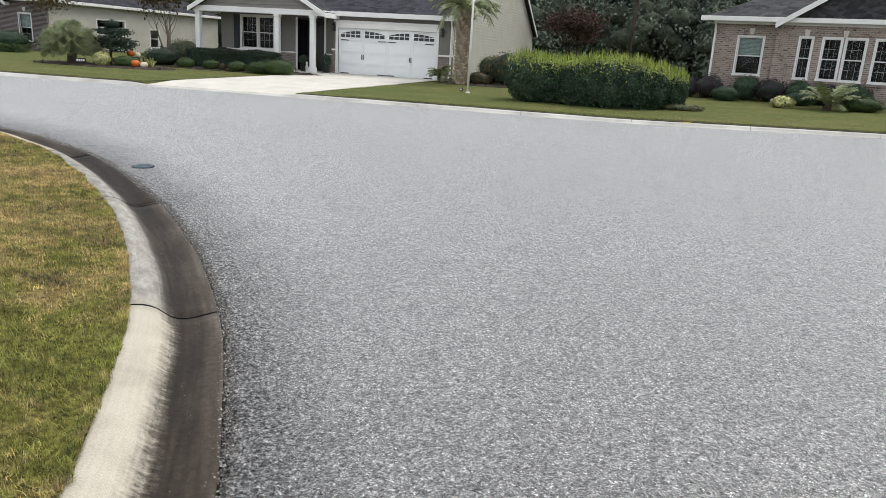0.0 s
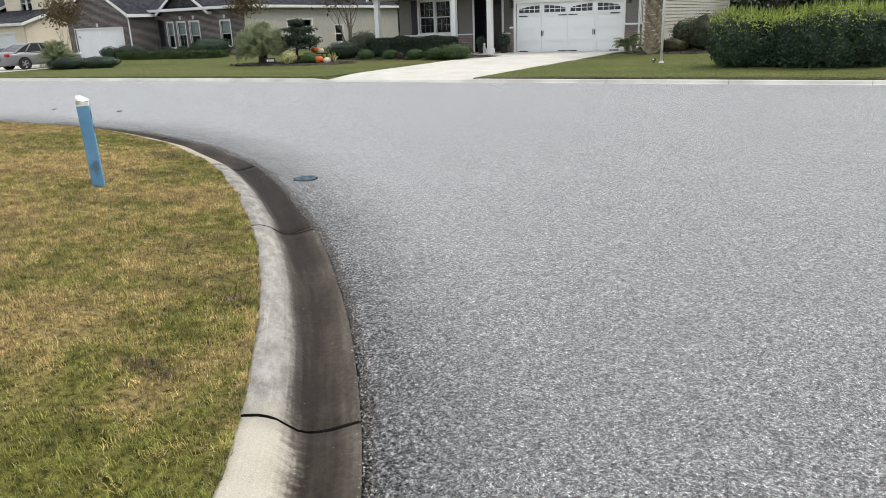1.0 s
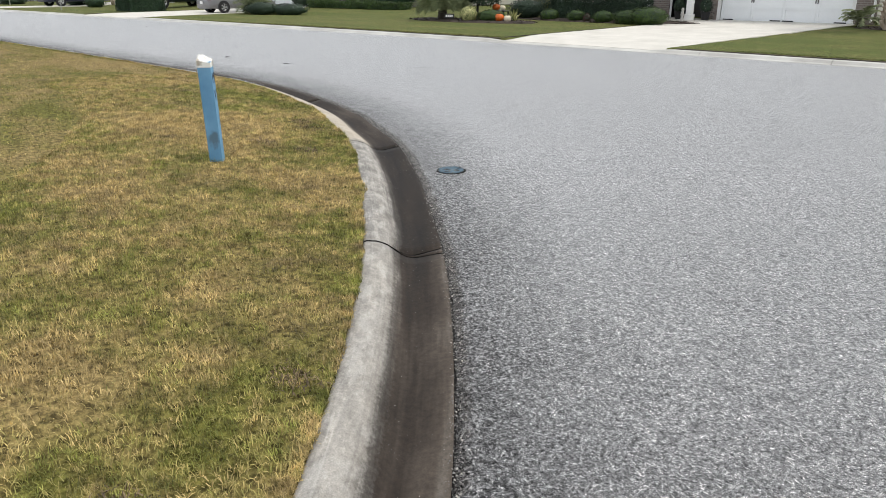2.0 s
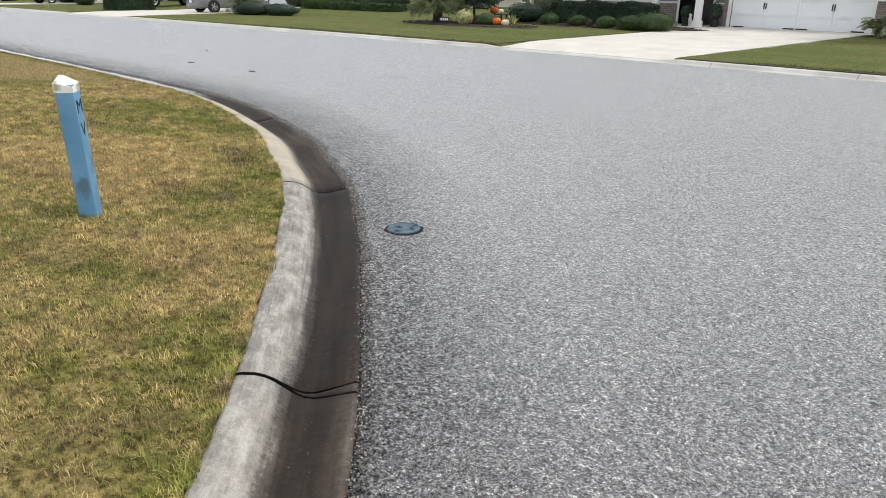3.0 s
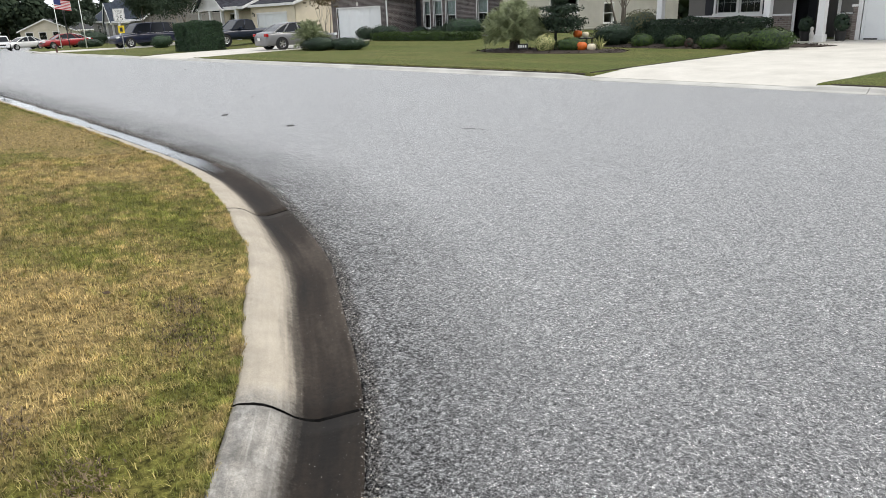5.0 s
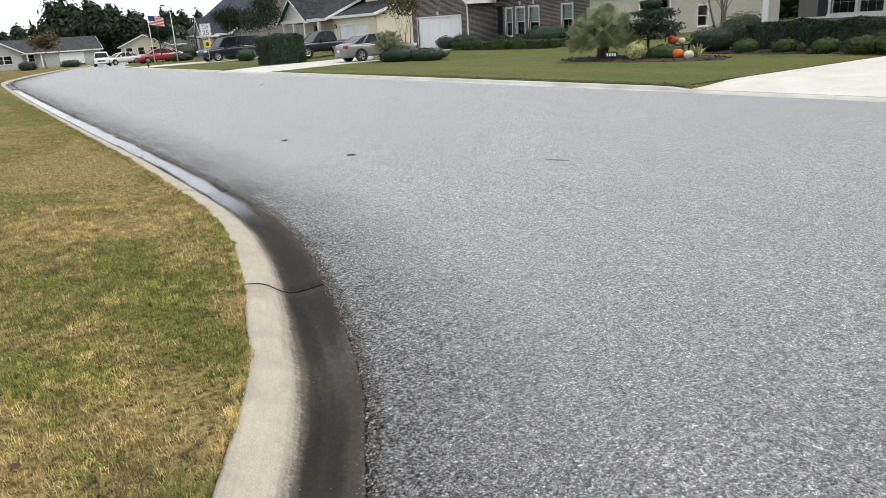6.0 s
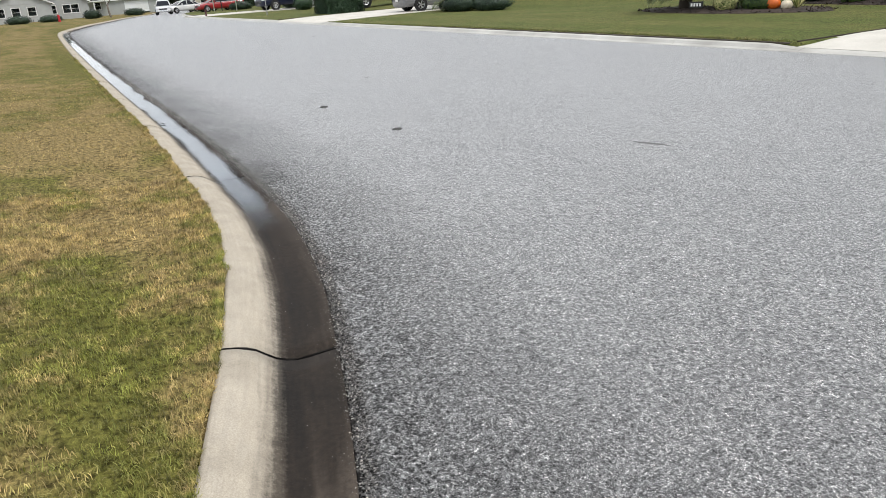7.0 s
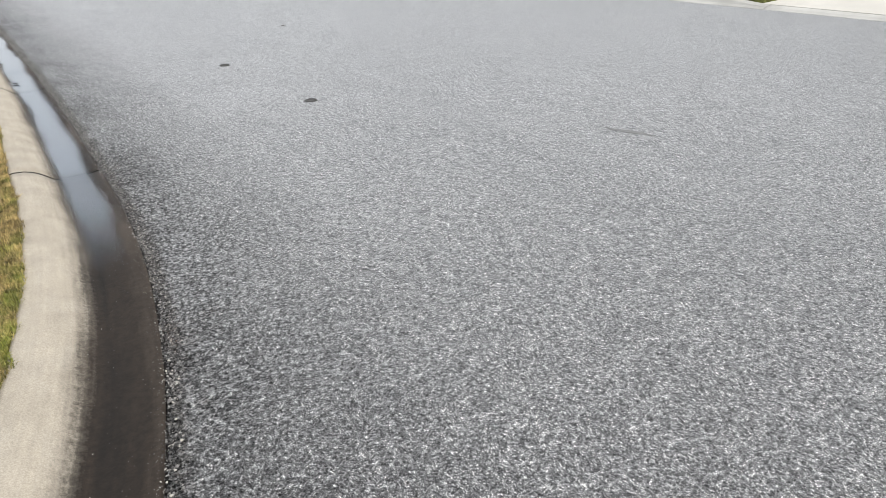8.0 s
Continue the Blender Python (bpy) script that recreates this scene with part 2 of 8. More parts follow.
    # the stain climbs higher on the two lengths beside the cracked joint
    e = n.math('SUBTRACT', e, n.ramp(u, [(SILT - 0.0515, 0.0), (SILT - 0.0505, 0.032), (SILT, 0.032), (SILT + 0.0005, 0.008), (SILT + 0.0505, 0.008), (SILT + 0.0515, 0.0)]))
    stain = n.ramp(e, [(0.215, 1.0), (0.250, 0.82), (0.274, 0.38), (0.312, 0.0)])
    tone = n.math('ADD', n.math('MULTIPLY', n.noise(1.0, 4, n.mapping((0.9, 13, 1), uv)), 0.5), n.math('MULTIPLY', n.noise(0.8, 4), 0.5))
    after = n.ramp(u, [(SILT - 0.004, 0.0), (SILT + 0.004, 1.0), (SILT + 0.05, 1.0), (SILT + 0.055, 0.7)])
    tone = n.math('SUBTRACT', tone, n.math('MULTIPLY', after, 0.085))
    # the bottom of the pan is blacker than its rise towards the asphalt
    tone = n.math('ADD', tone, n.ramp(v, [(0.0, 0.09), (0.07, 0.035), (0.12, -0.035), (0.16, -0.025), (0.21, 0.01), (0.27, 0.03)]))
    tone = n.math('ADD', tone, n.math('MULTIPLY', n.ramp(v, [(0.0, 0.10), (0.12, 0.05), (0.17, 0.0)]), n.math('SUBTRACT', 1.0, after)))
    dark = n.ramp(tone, [(0.34, (0.008, 0.0062, 0.0046)), (0.5, (0.023, 0.0165, 0.0115)), (0.66, (0.062, 0.049, 0.038)), (0.8, (0.14, 0.124, 0.104))])
    dark = n.mix(1.0, n.mix(1.0, dark, grain, 'MULTIPLY'), n.ramp(n.noise(34, 4), [(0.3, 0.75), (0.7, 1.25)]), 'MULTIPLY')
    col = n.mix(stain, base, dark)
    n.color(col)
    h = n.math('ADD', n.math('MULTIPLY', n.noise(60, 4), 0.6), n.math('MULTIPLY', n.noise(260, 2), 0.4))
    n.bump(h, 0.35, 0.006)
    return m


def m_concrete(name, lo, hi, joint=False):
    m = mk(name, 0.85, spec=0.3)
    n = Net(m)
    c = n.ramp(n.noise(1.2, 5), [(0.3, lo), (0.7, hi)])
    c = n.mix(1.0, c, n.ramp(n.noise(90, 2), [(0.3, 0.88), (0.7, 1.08)]), 'MULTIPLY')
    n.color(c)
    n.bump(n.noise(120, 3), 0.2, 0.004)
    return m


def m_lawn(name, green, tan, mixlo, mixhi):
    m = mk(name, 0.95, spec=0.1)
    n = Net(m)
    a = n.math('ADD', n.math('MULTIPLY', n.noise(0.55, 4), 0.35), n.math('ADD', n.math('MULTIPLY', n.noise(2.3, 4), 0.45), 0.10))
    a = n.math('ADD', a, n.math('MULTIPLY', n.math('SUBTRACT', n.noise(1.0, 2, n.mapping((0.05, 0.8, 1))), 0.5), 0.45))
    a = n.math('ADD', a, n.dryness())
    f = n.ramp(a, [(mixlo, 0.0), (mixhi, 1.0)])
    c = n.mix(f, green, tan)
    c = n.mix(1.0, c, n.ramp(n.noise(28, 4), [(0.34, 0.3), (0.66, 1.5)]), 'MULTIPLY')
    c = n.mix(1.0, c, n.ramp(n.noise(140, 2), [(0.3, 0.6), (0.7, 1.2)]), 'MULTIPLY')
    n.color(c)
    n.bump(n.math('ADD', n.noise(60, 3), n.noise(14, 2)), 0.35, 0.02)
    return m


def m_blade(name, green, tan, mixlo, mixhi):
    m = mk(name, 0.6, spec=0.25)
    n = Net(m)
    a = n.math('ADD', n.math('MULTIPLY', n.noise(0.55, 4), 0.3), n.math('ADD', n.math('MULTIPLY', n.noise(2.3, 4), 0.5), 0.10))
    a = n.math('ADD', a, n.math('MULTIPLY', n.math('SUBTRACT', n.noise(9, 3), 0.5), 0.7))
    a = n.math('ADD', a, n.math('MULTIPLY', n.math('SUBTRACT', n.noise(1.0, 2, n.mapping((0.05, 0.8, 1))), 0.5), 0.45))
    a = n.math('ADD', a, n.math('MULTIPLY', n.math('SUBTRACT', n.island(), 0.5), 0.10))
    a = n.math('ADD', a, n.dryness())
    f = n.ramp(a, [(mixlo, 0.0), (mixhi, 1.0)])
    c = n.mix(f, green, tan)
    c = n.mix(n.ramp(n.math('ADD', n.math('MULTIPLY', n.noise(1.5, 3), 0.6), n.math('MULTIPLY', n.noise(7, 3), 0.4)), [(0.545, 0.0), (0.66, 0.8)]), c, (0.175, 0.13, 0.075))
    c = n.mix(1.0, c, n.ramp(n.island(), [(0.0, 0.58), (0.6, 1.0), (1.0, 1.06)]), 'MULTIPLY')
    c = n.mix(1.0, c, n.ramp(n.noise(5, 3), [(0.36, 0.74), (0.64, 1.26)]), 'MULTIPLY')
    # tufts: hollows' shade and crowns' light painted into the colour, a hand's width across
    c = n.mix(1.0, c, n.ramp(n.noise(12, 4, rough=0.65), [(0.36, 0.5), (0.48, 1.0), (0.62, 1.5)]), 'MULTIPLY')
    n.color(c)
    return m


def m_leaf(name, dark, light, scale=1.2, gloss=0.55, spec=0.25):
    m = mk(name, gloss, spec=spec)
    n = Net(m)
    c = n.mix(n.island(), dark, light)
    c = n.mix(1.0, c, n.ramp(n.noise(scale, 3), [(0.3, 0.65), (0.7, 1.25)]), 'MULTIPLY')
    n.color(c)
    return m


def m_paint(name, color, rough=0.5, dirt=0.12, spec=0.4, scale=1.5):
    m = mk(name, rough, color, spec=spec)
    n = Net(m)
    lo = tuple(v * (1 - dirt * 2) for v in color)
    c = n.mix(n.ramp(n.noise(scale, 5), [(0.35, 0.0), (0.7, 1.0)]), lo, color)
    c = n.mix(1.0, c, n.ramp(n.noise(45, 2), [(0.3, 0.94), (0.7, 1.04)]), 'MULTIPLY')
    n.color(c)
    n.bump(n.noise(70, 2), 0.08, 0.003)
    return m


def m_brick(name, a, b, c3, mortar):
    m = mk(name, 0.88, spec=0.25)
    n = Net(m)
    br = n.t.nodes.new("ShaderNodeTexBrick")
    br.offset = 0.5
    ob = n.obj()
    x = n.math('ADD', n.sep(ob, "X"), n.sep(ob, "Y"))
    cmb = n.t.nodes.new("ShaderNodeCombineXYZ")
    n.put(cmb.inputs[0], x)
    n.put(cmb.inputs[1], n.sep(ob, "Z"))
    n.put(br.inputs["Vector"], cmb.outputs[0])
    br.inputs["Scale"].default_value = 1.0
    br.inputs["Brick Width"].default_value = 0.21
    br.inputs["Row Height"].default_value = 0.074
    br.inputs["Mortar Size"].default_value = 0.010
    br.inputs["Color1"].default_value = (*a, 1)
    br.inputs["Color2"].default_value = (*b, 1)
    br.inputs["Mortar"].default_value = (*mortar, 1)
    blk = n.ramp(n.noise(5.5, 1, n.mapping((1, 1, 2.8))), [(0.60, 0.0), (0.64, 0.85)])
    col = n.mix(n.math('MULTIPLY', blk, n.math('SUBTRACT', 1.0, br.outputs["Fac"])), br.outputs["Color"], c3)
    col = n.mix(1.0, col, n.ramp(n.noise(0.8, 4), [(0.3, 0.8), (0.7, 1.15)]), 'MULTIPLY')
    n.color(col)
    n.bump(n.math('SUBTRACT', 1.0, br.outputs["Fac"]), 0.5, 0.01)
    return m


def m_shingle(name, lo, hi):
    m = mk(name, 0.95, spec=0.15)
    n = Net(m)
    w = n.vor(1.0, 'F1', n.mapping((4.2, 4.2, 9.0)), "Color")
    c = n.ramp(n.sep(w, "X"), [(0.0, lo), (1.0, hi)])
    c = n.mix(1.0, c, n.ramp(n.noise(1.1, 3), [(0.3, 0.8), (0.7, 1.2)]), 'MULTIPLY')
    c = n.mix(1.0, c, n.ramp(n.noise(160, 2), [(0.3, 0.75), (0.7, 1.2)]), 'MULTIPLY')
    n.color(c)
    n.bump(n.noise(30, 3), 0.4, 0.01)
    return m


def m_bark(name, lo, hi):
    m = mk(name, 0.95, spec=0.15)
    n = Net(m)
    c = n.ramp(n.noise(6, 5, n.mapping((1, 1, 0.25))), [(0.3, lo), (0.7, hi)])
    n.color(c)
    n.bump(n.noise(14, 4, n.mapping((1, 1, 0.3))), 0.7, 0.02)
    return m


def m_glass():
    m = mk("window_glass", 0.03, (0.9, 0.95, 0.95), spec=0.5)
    b = m.node_tree.nodes["Principled BSDF"]
    b.inputs["Transmission Weight"].default_value = 1.0
    b.inputs["IOR"].default_value = 1.22
    return m


ASPHALT = m_asphalt()
KERB = m_kerb()
KERB_FAR = m_concrete("pale_kerb_concrete", (0.37, 0.36, 0.335), (0.55, 0.54, 0.505))
DRIVE = m_concrete("driveway_concrete", (0.50, 0.48, 0.43), (0.62, 0.595, 0.54))
LAWN_NEAR = m_lawn("patchy_turf", (0.125, 0.12, 0.03), (0.24, 0.18, 0.076), 0.43, 0.57)
LAWN_FAR = m_lawn("green_turf", (0.100, 0.122, 0.036), (0.185, 0.165, 0.064), 0.42, 0.76)
GROUND = m_lawn("distant_turf", (0.12, 0.14, 0.04), (0.24, 0.20, 0.09), 0.42, 0.62)
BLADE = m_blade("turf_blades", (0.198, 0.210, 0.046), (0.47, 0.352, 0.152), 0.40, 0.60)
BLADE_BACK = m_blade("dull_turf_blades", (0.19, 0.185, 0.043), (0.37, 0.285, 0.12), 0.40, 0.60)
BLADE_DEAD = m_blade("dead_thatch", (0.09, 0.065, 0.04), (0.20, 0.145, 0.085), 0.35, 0.65)
BLADE_FAR = m_blade("green_blades", (0.122, 0.150, 0.034), (0.215, 0.19, 0.068), 0.42, 0.74)
JOINT = m_concrete("black_joint_dirt", (0.005, 0.005, 0.005), (0.02, 0.017, 0.015))
EDGE_SHADE = m_concrete("dark_edge_shade", (0.030, 0.025, 0.017), (0.072, 0.060, 0.042))
MULCH = m_concrete("dark_mulch", (0.018, 0.013, 0.011), (0.06, 0.045, 0.035))
GLASS = m_glass()
WHITE = m_paint("white_trim", (0.80, 0.80, 0.79), 0.45, 0.05)
GRILLE = m_paint("grey_glazing_bar", (0.62, 0.64, 0.63), 0.5, 0.05)
# near-black colour in place of the shade inside the rooms
DARK_ROOM = mk("unlit_room_colour", 0.9, (0.018, 0.024, 0.024))
BLIND = m_paint("window_blind", (0.26, 0.32, 0.30), 0.6, 0.05)
BLACK = mk("black_iron", 0.45, (0.012, 0.012, 0.013))


# ---------------------------------------------------------------- builders
def part(name, bm, material, parent=None, label="", smooth=False):
    me = bpy.data.meshes.new(name)
    bmesh.ops.recalc_face_normals(bm, faces=bm.faces[:])
    bm.to_mesh(me)
    bm.free()
    me.materials.append(material)
    if smooth:
        me.polygons.foreach_set("use_smooth", [True] * len(me.polygons))
    ob = new(name, me)
    ob.parent = parent
    if label:
        ob["label"] = label
    return ob


def thing(name, m, label, category, group="", kind=""):
    ob = new(name)
    ob.empty_display_size = 0.1
    ob.matrix_basis = m
    return tagged(ob, label, category, group, kind)


def mesh_np(name, verts, faces, material, parent=None):
    """A mesh from arrays: verts (n, 3), faces (m, 3 or 4)."""
    me = bpy.data.meshes.new(name)
    k = faces.shape[1]
    me.vertices.add(len(verts))
    me.vertices.foreach_set("co", np.ascontiguousarray(verts, dtype=np.float32).ravel())
    me.loops.add(faces.size)
    me.loops.foreach_set("vertex_index", np.ascontiguousarray(faces, dtype=np.int32).ravel())
    me.polygons.add(len(faces))
    me.polygons.foreach_set("loop_start", np.arange(0, faces.size, k, dtype=np.int32))
    me.update(calc_edges=True)
    me.materials.append(material)
    ob = new(name, me)
    ob.parent = parent
    return ob


def box(bm, x0, x1, y0, y1, z0, z1, m=None, bev=0.0):
    vs = [bm.verts.new((x, y, z)) for z in (z0, z1) for y in (y0, y1) for x in (x0, x1)]
    fs = [bm.faces.new([vs[i] for i in q]) for q in ((0, 2, 3, 1), (4, 5, 7, 6), (0, 1, 5, 4), (2, 6, 7, 3), (0, 4, 6, 2), (1, 3, 7, 5))]
    if bev:
        es = list({e for f in fs for e in f.edges})
        r = bmesh.ops.bevel(bm, geom=es, offset=bev, segments=2, affect='EDGES', profile=0.6)
        vs = list({v for f in r["faces"] for v in f.verts} | {v for v in vs if v.is_valid})
    if m is not None:
        bmesh.ops.transform(bm, matrix=m, verts=vs)
    return vs


def boxes(*rows, m=None, bev=0.0):
    bm = bmesh.new()
    for r in rows:
        box(bm, *r, m=m, bev=bev)
    return bm


def tube(bm, pts, radii, n=8, cap=True):
    rings = []
    pts = [Vector(p) for p in pts]
    for i, (p, r) in enumerate(zip(pts, radii)):
        d = (pts[min(i + 1, len(pts) - 1)] - pts[max(i - 1, 0)]).normalized()
        a = d.orthogonal().normalized() if i == 0 else (rings[-1][1] - rings[-1][1].dot(d) * d).normalized()
        b = d.cross(a)
        rings.append(([bm.verts.new(p + r * (math.cos(2 * math.pi * k / n) * a + math.sin(2 * math.pi * k / n) * b)) for k in range(n)], a))
    for (r0, _), (r1, _) in zip(rings, rings[1:]):
        for k in range(n):
            bm.faces.new((r0[k], r0[(k + 1) % n], r1[(k + 1) % n], r1[k]))
    if cap:
        bm.faces.new(rings[0][0][::-1])
        bm.faces.new(rings[-1][0])


def lathe(bm, prof, n=24, m=None):
    """Profile rows (radius, z) turned round z."""
    rings = []
    for r, z in prof:
        rings.append([bm.verts.new((r * math.cos(2 * math.pi * k / n), r * math.sin(2 * math.pi * k / n), z)) for k in range(n)] if r > 1e-6 else [bm.verts.new((0, 0, z))])
    for a, b in zip(rings, rings[1:]):
        for k in range(n):
            q = [a[k % len(a)], a[(k + 1) % len(a)], b[(k + 1) % len(b)], b[k % len(b)]]
            q = list(dict.fromkeys(q))
            if len(q) > 2:
                bm.faces.new(q)
    if m is not None:
        bmesh.ops.transform(bm, matrix=m, verts=[v for r in rings for v in r])


def smooth01(a):
    a = np.clip(a, 0, 1)
    return a * a * (3 - 2 * a)


# ---------------------------------------------------------------- terrain
def road_z(x, y):
    x, y = np.asarray(x, float), np.asarray(y, float)
    d = np.clip(-12 - x, 0, 120)
    z = -(0.0025 * d + 0.00004 * d * d)
    z = z - 0.12 * smooth01((y - 11.5) / 8.0) * (1 - smooth01((-60 - x) / 30))
    z = z - 0.0085 * np.clip(-66 - x, 0, 80)
    return z + 0.02 * np.clip(x, 0, 12) * smooth01((y - 12) / 8)


def lawn_z(x, y):
    """Height of the yards on the far side of the street."""
    x, y = np.asarray(x, float), np.asarray(y, float)
    s = smooth01((-25 - x) / 10)
    return road_z(x, np.minimum(y, 20.0)) + 0.10 + (1 - s) * 0.021 * np.clip(y - 20.5, 0, 12) + s * (0.23 * smooth01((y - 28) / 7) - 0.03)


def gz(x, y):
    return float(lawn_z(x, y))


def resample(pts, step):
    pts = np.array(pts, float)
    # Catmull-Rom through the corners, then even steps
    ext = np.vstack([2 * pts[0] - pts[1], pts, 2 * pts[-1] - pts[-2]])
    out = []
    for i in range(1, len(ext) - 2):
        p0, p1, p2, p3 = ext[i - 1:i + 3]
        for t in np.linspace(0, 1, 24, endpoint=False):
            out.append(0.5 * (2 * p1 + (p2 - p0) * t + (2 * p0 - 5 * p1 + 4 * p2 - p3) * t ** 2 + (3 * p1 - p0 - 3 * p2 + p3) * t ** 3))
    out.append(pts[-1])
    out = np.array(out)
    s = np.r_[0, np.cumsum(np.hypot(*np.diff(out, axis=0).T))]
    grid = np.arange(0, s[-1], step)
    return np.c_[np.interp(grid, s, out[:, 0]), np.interp(grid, s, out[:, 1])], grid


# line where the kerb's pan meets the asphalt, from the side street round the corner and along the main street
NEAR = [(0.15, -14), (0.1, -8), (0.0, -3), (-0.12, -1), (-0.33, 0.25), (-0.64, 1.16), (-1.01, 1.93), (-1.37, 2.55), (-1.69, 3.07), (-2.02, 3.53), (-2.56, 4.2),
        (-3.23, 4.93), (-3.93, 5.62), (-4.75, 6.33), (-5.42, 6.88), (-6.37, 7.58), (-7.33, 8.11), (-8.012, 8.468), (-8.61, 8.70), (-9.47, 8.98), (-10.47, 9.25),
        (-11.68, 9.44), (-13.3, 9.53), (-16.4, 9.62), (-21, 9.66), (-30, 9.8), (-43, 10.1), (-52, 10.45), (-57, 11.1), (-66, 13.0), (-78, 15.4), (-95, 18.9), (-112, 22.6), (-150, 31)]
SEAM, SEAM_S = resample(NEAR, 0.05)
tan_ = np.gradient(SEAM, axis=0)
tan_ /= np.hypot(*tan_.T)[:, None]
INWARD = np.c_[-tan_[:, 1], tan_[:, 0]]      # to the left of the way: towards the lawn


def seam_at(s, off=0.0):
    """The place at s metres along the seam, off metres towards the lawn."""
    off = off * (1 + 0.10 * smooth01((np.asarray(s) - 19.5) / 6.0))      # the kerb was cast a little wider past the corner
    x = np.interp(s, SEAM_S, SEAM[:, 0]) + off * np.interp(s, SEAM_S, INWARD[:, 0])
    y = np.interp(s, SEAM_S, SEAM[:, 1]) + off * np.interp(s, SEAM_S, INWARD[:, 1])
    return x, y


def s_of(x, y):
    return float(SEAM_S[np.argmin((SEAM[:, 0] - x) ** 2 + (SEAM[:, 1] - y) ** 2)])


FAR = [(60, 20.55), (30, 20.55), (10, 20.55), (0, 20.55), (-20, 20.55), (-40, 20.55), (-54, 20.55), (-66, 20.8), (-80, 22.2), (-95, 25.0), (-112, 29.4), (-150, 38.5)]
FAR_P, FAR_S = resample(FAR, 0.25)


def far_y(x):
    return np.interp(-np.asarray(x), -FAR_P[:, 0], FAR_P[:, 1])


# ---------------------------------------------------------------- ground, road, kerbs
def build_ground():
    xs = np.r_[-900, -600, -400, -300, np.arange(-220, 101, 10), 200, 400, 900]
    ys = np.r_[-700, -400, -200, -100, np.arange(-60, 141, 10), 200, 300, 500, 900]
    X, Y = np.meshgrid(xs, ys)
    Z = road_z(X, np.minimum(Y, 12)) - 0.45
    V = np.c_[X.ravel(), Y.ravel(), Z.ravel()]
    nx = len(xs)
    F = [(j * nx + i, j * nx + i + 1, (j + 1) * nx + i + 1, (j + 1) * nx + i) for j in range(len(ys) - 1) for i in range(nx - 1)]
    tagged(mesh_np("ground", V, np.array(F), GROUND), "wide flat suburban ground under grass", "ground", kind="structure")


def build_road():
    near_zone = (SEAM[:, 0] > -14) & (SEAM[:, 1] > 0.8)
    keep = np.where(near_zone | (np.arange(len(SEAM)) % 12 == 0))[0]
    P = SEAM[keep]
    S = SEAM_S[keep]
    # far end of each strip
    first = SEAM_S[np.argmin(np.abs(SEAM[:, 0] + 5) + 100 * (SEAM[:, 1] < 2))]
    fx = np.where(S < first, -5 + 25 * np.clip(1 - S / first, 0, 1) ** 1.3, P[:, 0])
    fy = far_y(fx) - 0.39
    across = np.r_[0, 0.006, 0.012, 0.02, 0.03, 0.042, 0.06, 0.1, 0.15, 0.2, 0.3, 0.4, 0.5, 0.6, 0.7, 0.8, 0.9, 0.96, 1.0]
    rag = np.array([0.012 + 0.020 * (noise.noise((s * 9, 0, 0)) + 0.6 * noise.noise((s * 31, 3, 0))) for s in S])
    rag = np.clip(rag * 0.9 - 0.006, -0.006, 0.03)
    start = P - INWARD[keep] * (0.006 + rag)[:, None]
    rows = []
    edge = []
    for a in across:
        x = start[:, 0] * (1 - a) + fx * a
        y = start[:, 1] * (1 - a) + fy * a
        z = road_z(x, y) + (0.006 if a else -0.004)
        rows.append(np.c_[x, y, z])
        dist = np.hypot(x - start[:, 0], y - start[:, 1])
        edge.append(np.clip(1.0 - dist / 1.2, 0, 1))
    skirt = rows[0] - np.array([0, 0, 0.05])
    rows.insert(0, skirt)
    edge.insert(0, np.ones(len(P)))
    V = np.concatenate(rows)
    n = len(P)
    F = [(j * n + i, j * n + i + 1, (j + 1) * n + i + 1, (j + 1) * n + i) for j in range(len(rows) - 1) for i in range(n - 1)]
    # the rest of the crossing, behind and beside the camera
    b = len(V)
    extra = np.array([(start[0, 0], start[0, 1]), (60, -14), (60, 20.16), (fx[0], fy[0])])
    V = np.vstack([V, np.c_[extra, road_z(extra[:, 0], extra[:, 1]) + 0.006]])
    F.append((b, b + 1, b + 2, b + 3))
    ob = mesh_np("road", V, np.array(F), ASPHALT)
    at = ob.data.attributes.new("edge", 'FLOAT', 'POINT')
    at.data.foreach_set("value", np.r_[np.concatenate(edge), np.zeros(4)].astype(np.float32))
    ob.data.polygons.foreach_set("use_smooth", [True] * len(ob.data.polygons))
    tagged(ob, "worn pale grey asphalt street with coarse exposed aggregate", "road", kind="structure")


# across the kerb: metres from the seam towards the lawn, height over the road
PROFILE = [(0.0, -0.06), (0.0, 0.000), (0.012, 0.004), (0.06, -0.006), (0.12, -0.018), (0.17, -0.024), (0.215, -0.019), (0.255, -0.001), (0.295, 0.030),
           (0.33, 0.056), (0.365, 0.072), (0.40, 0.082), (0.455, 0.087), (0.473, 0.082), (0.48, 0.06), (0.48, -0.12)]


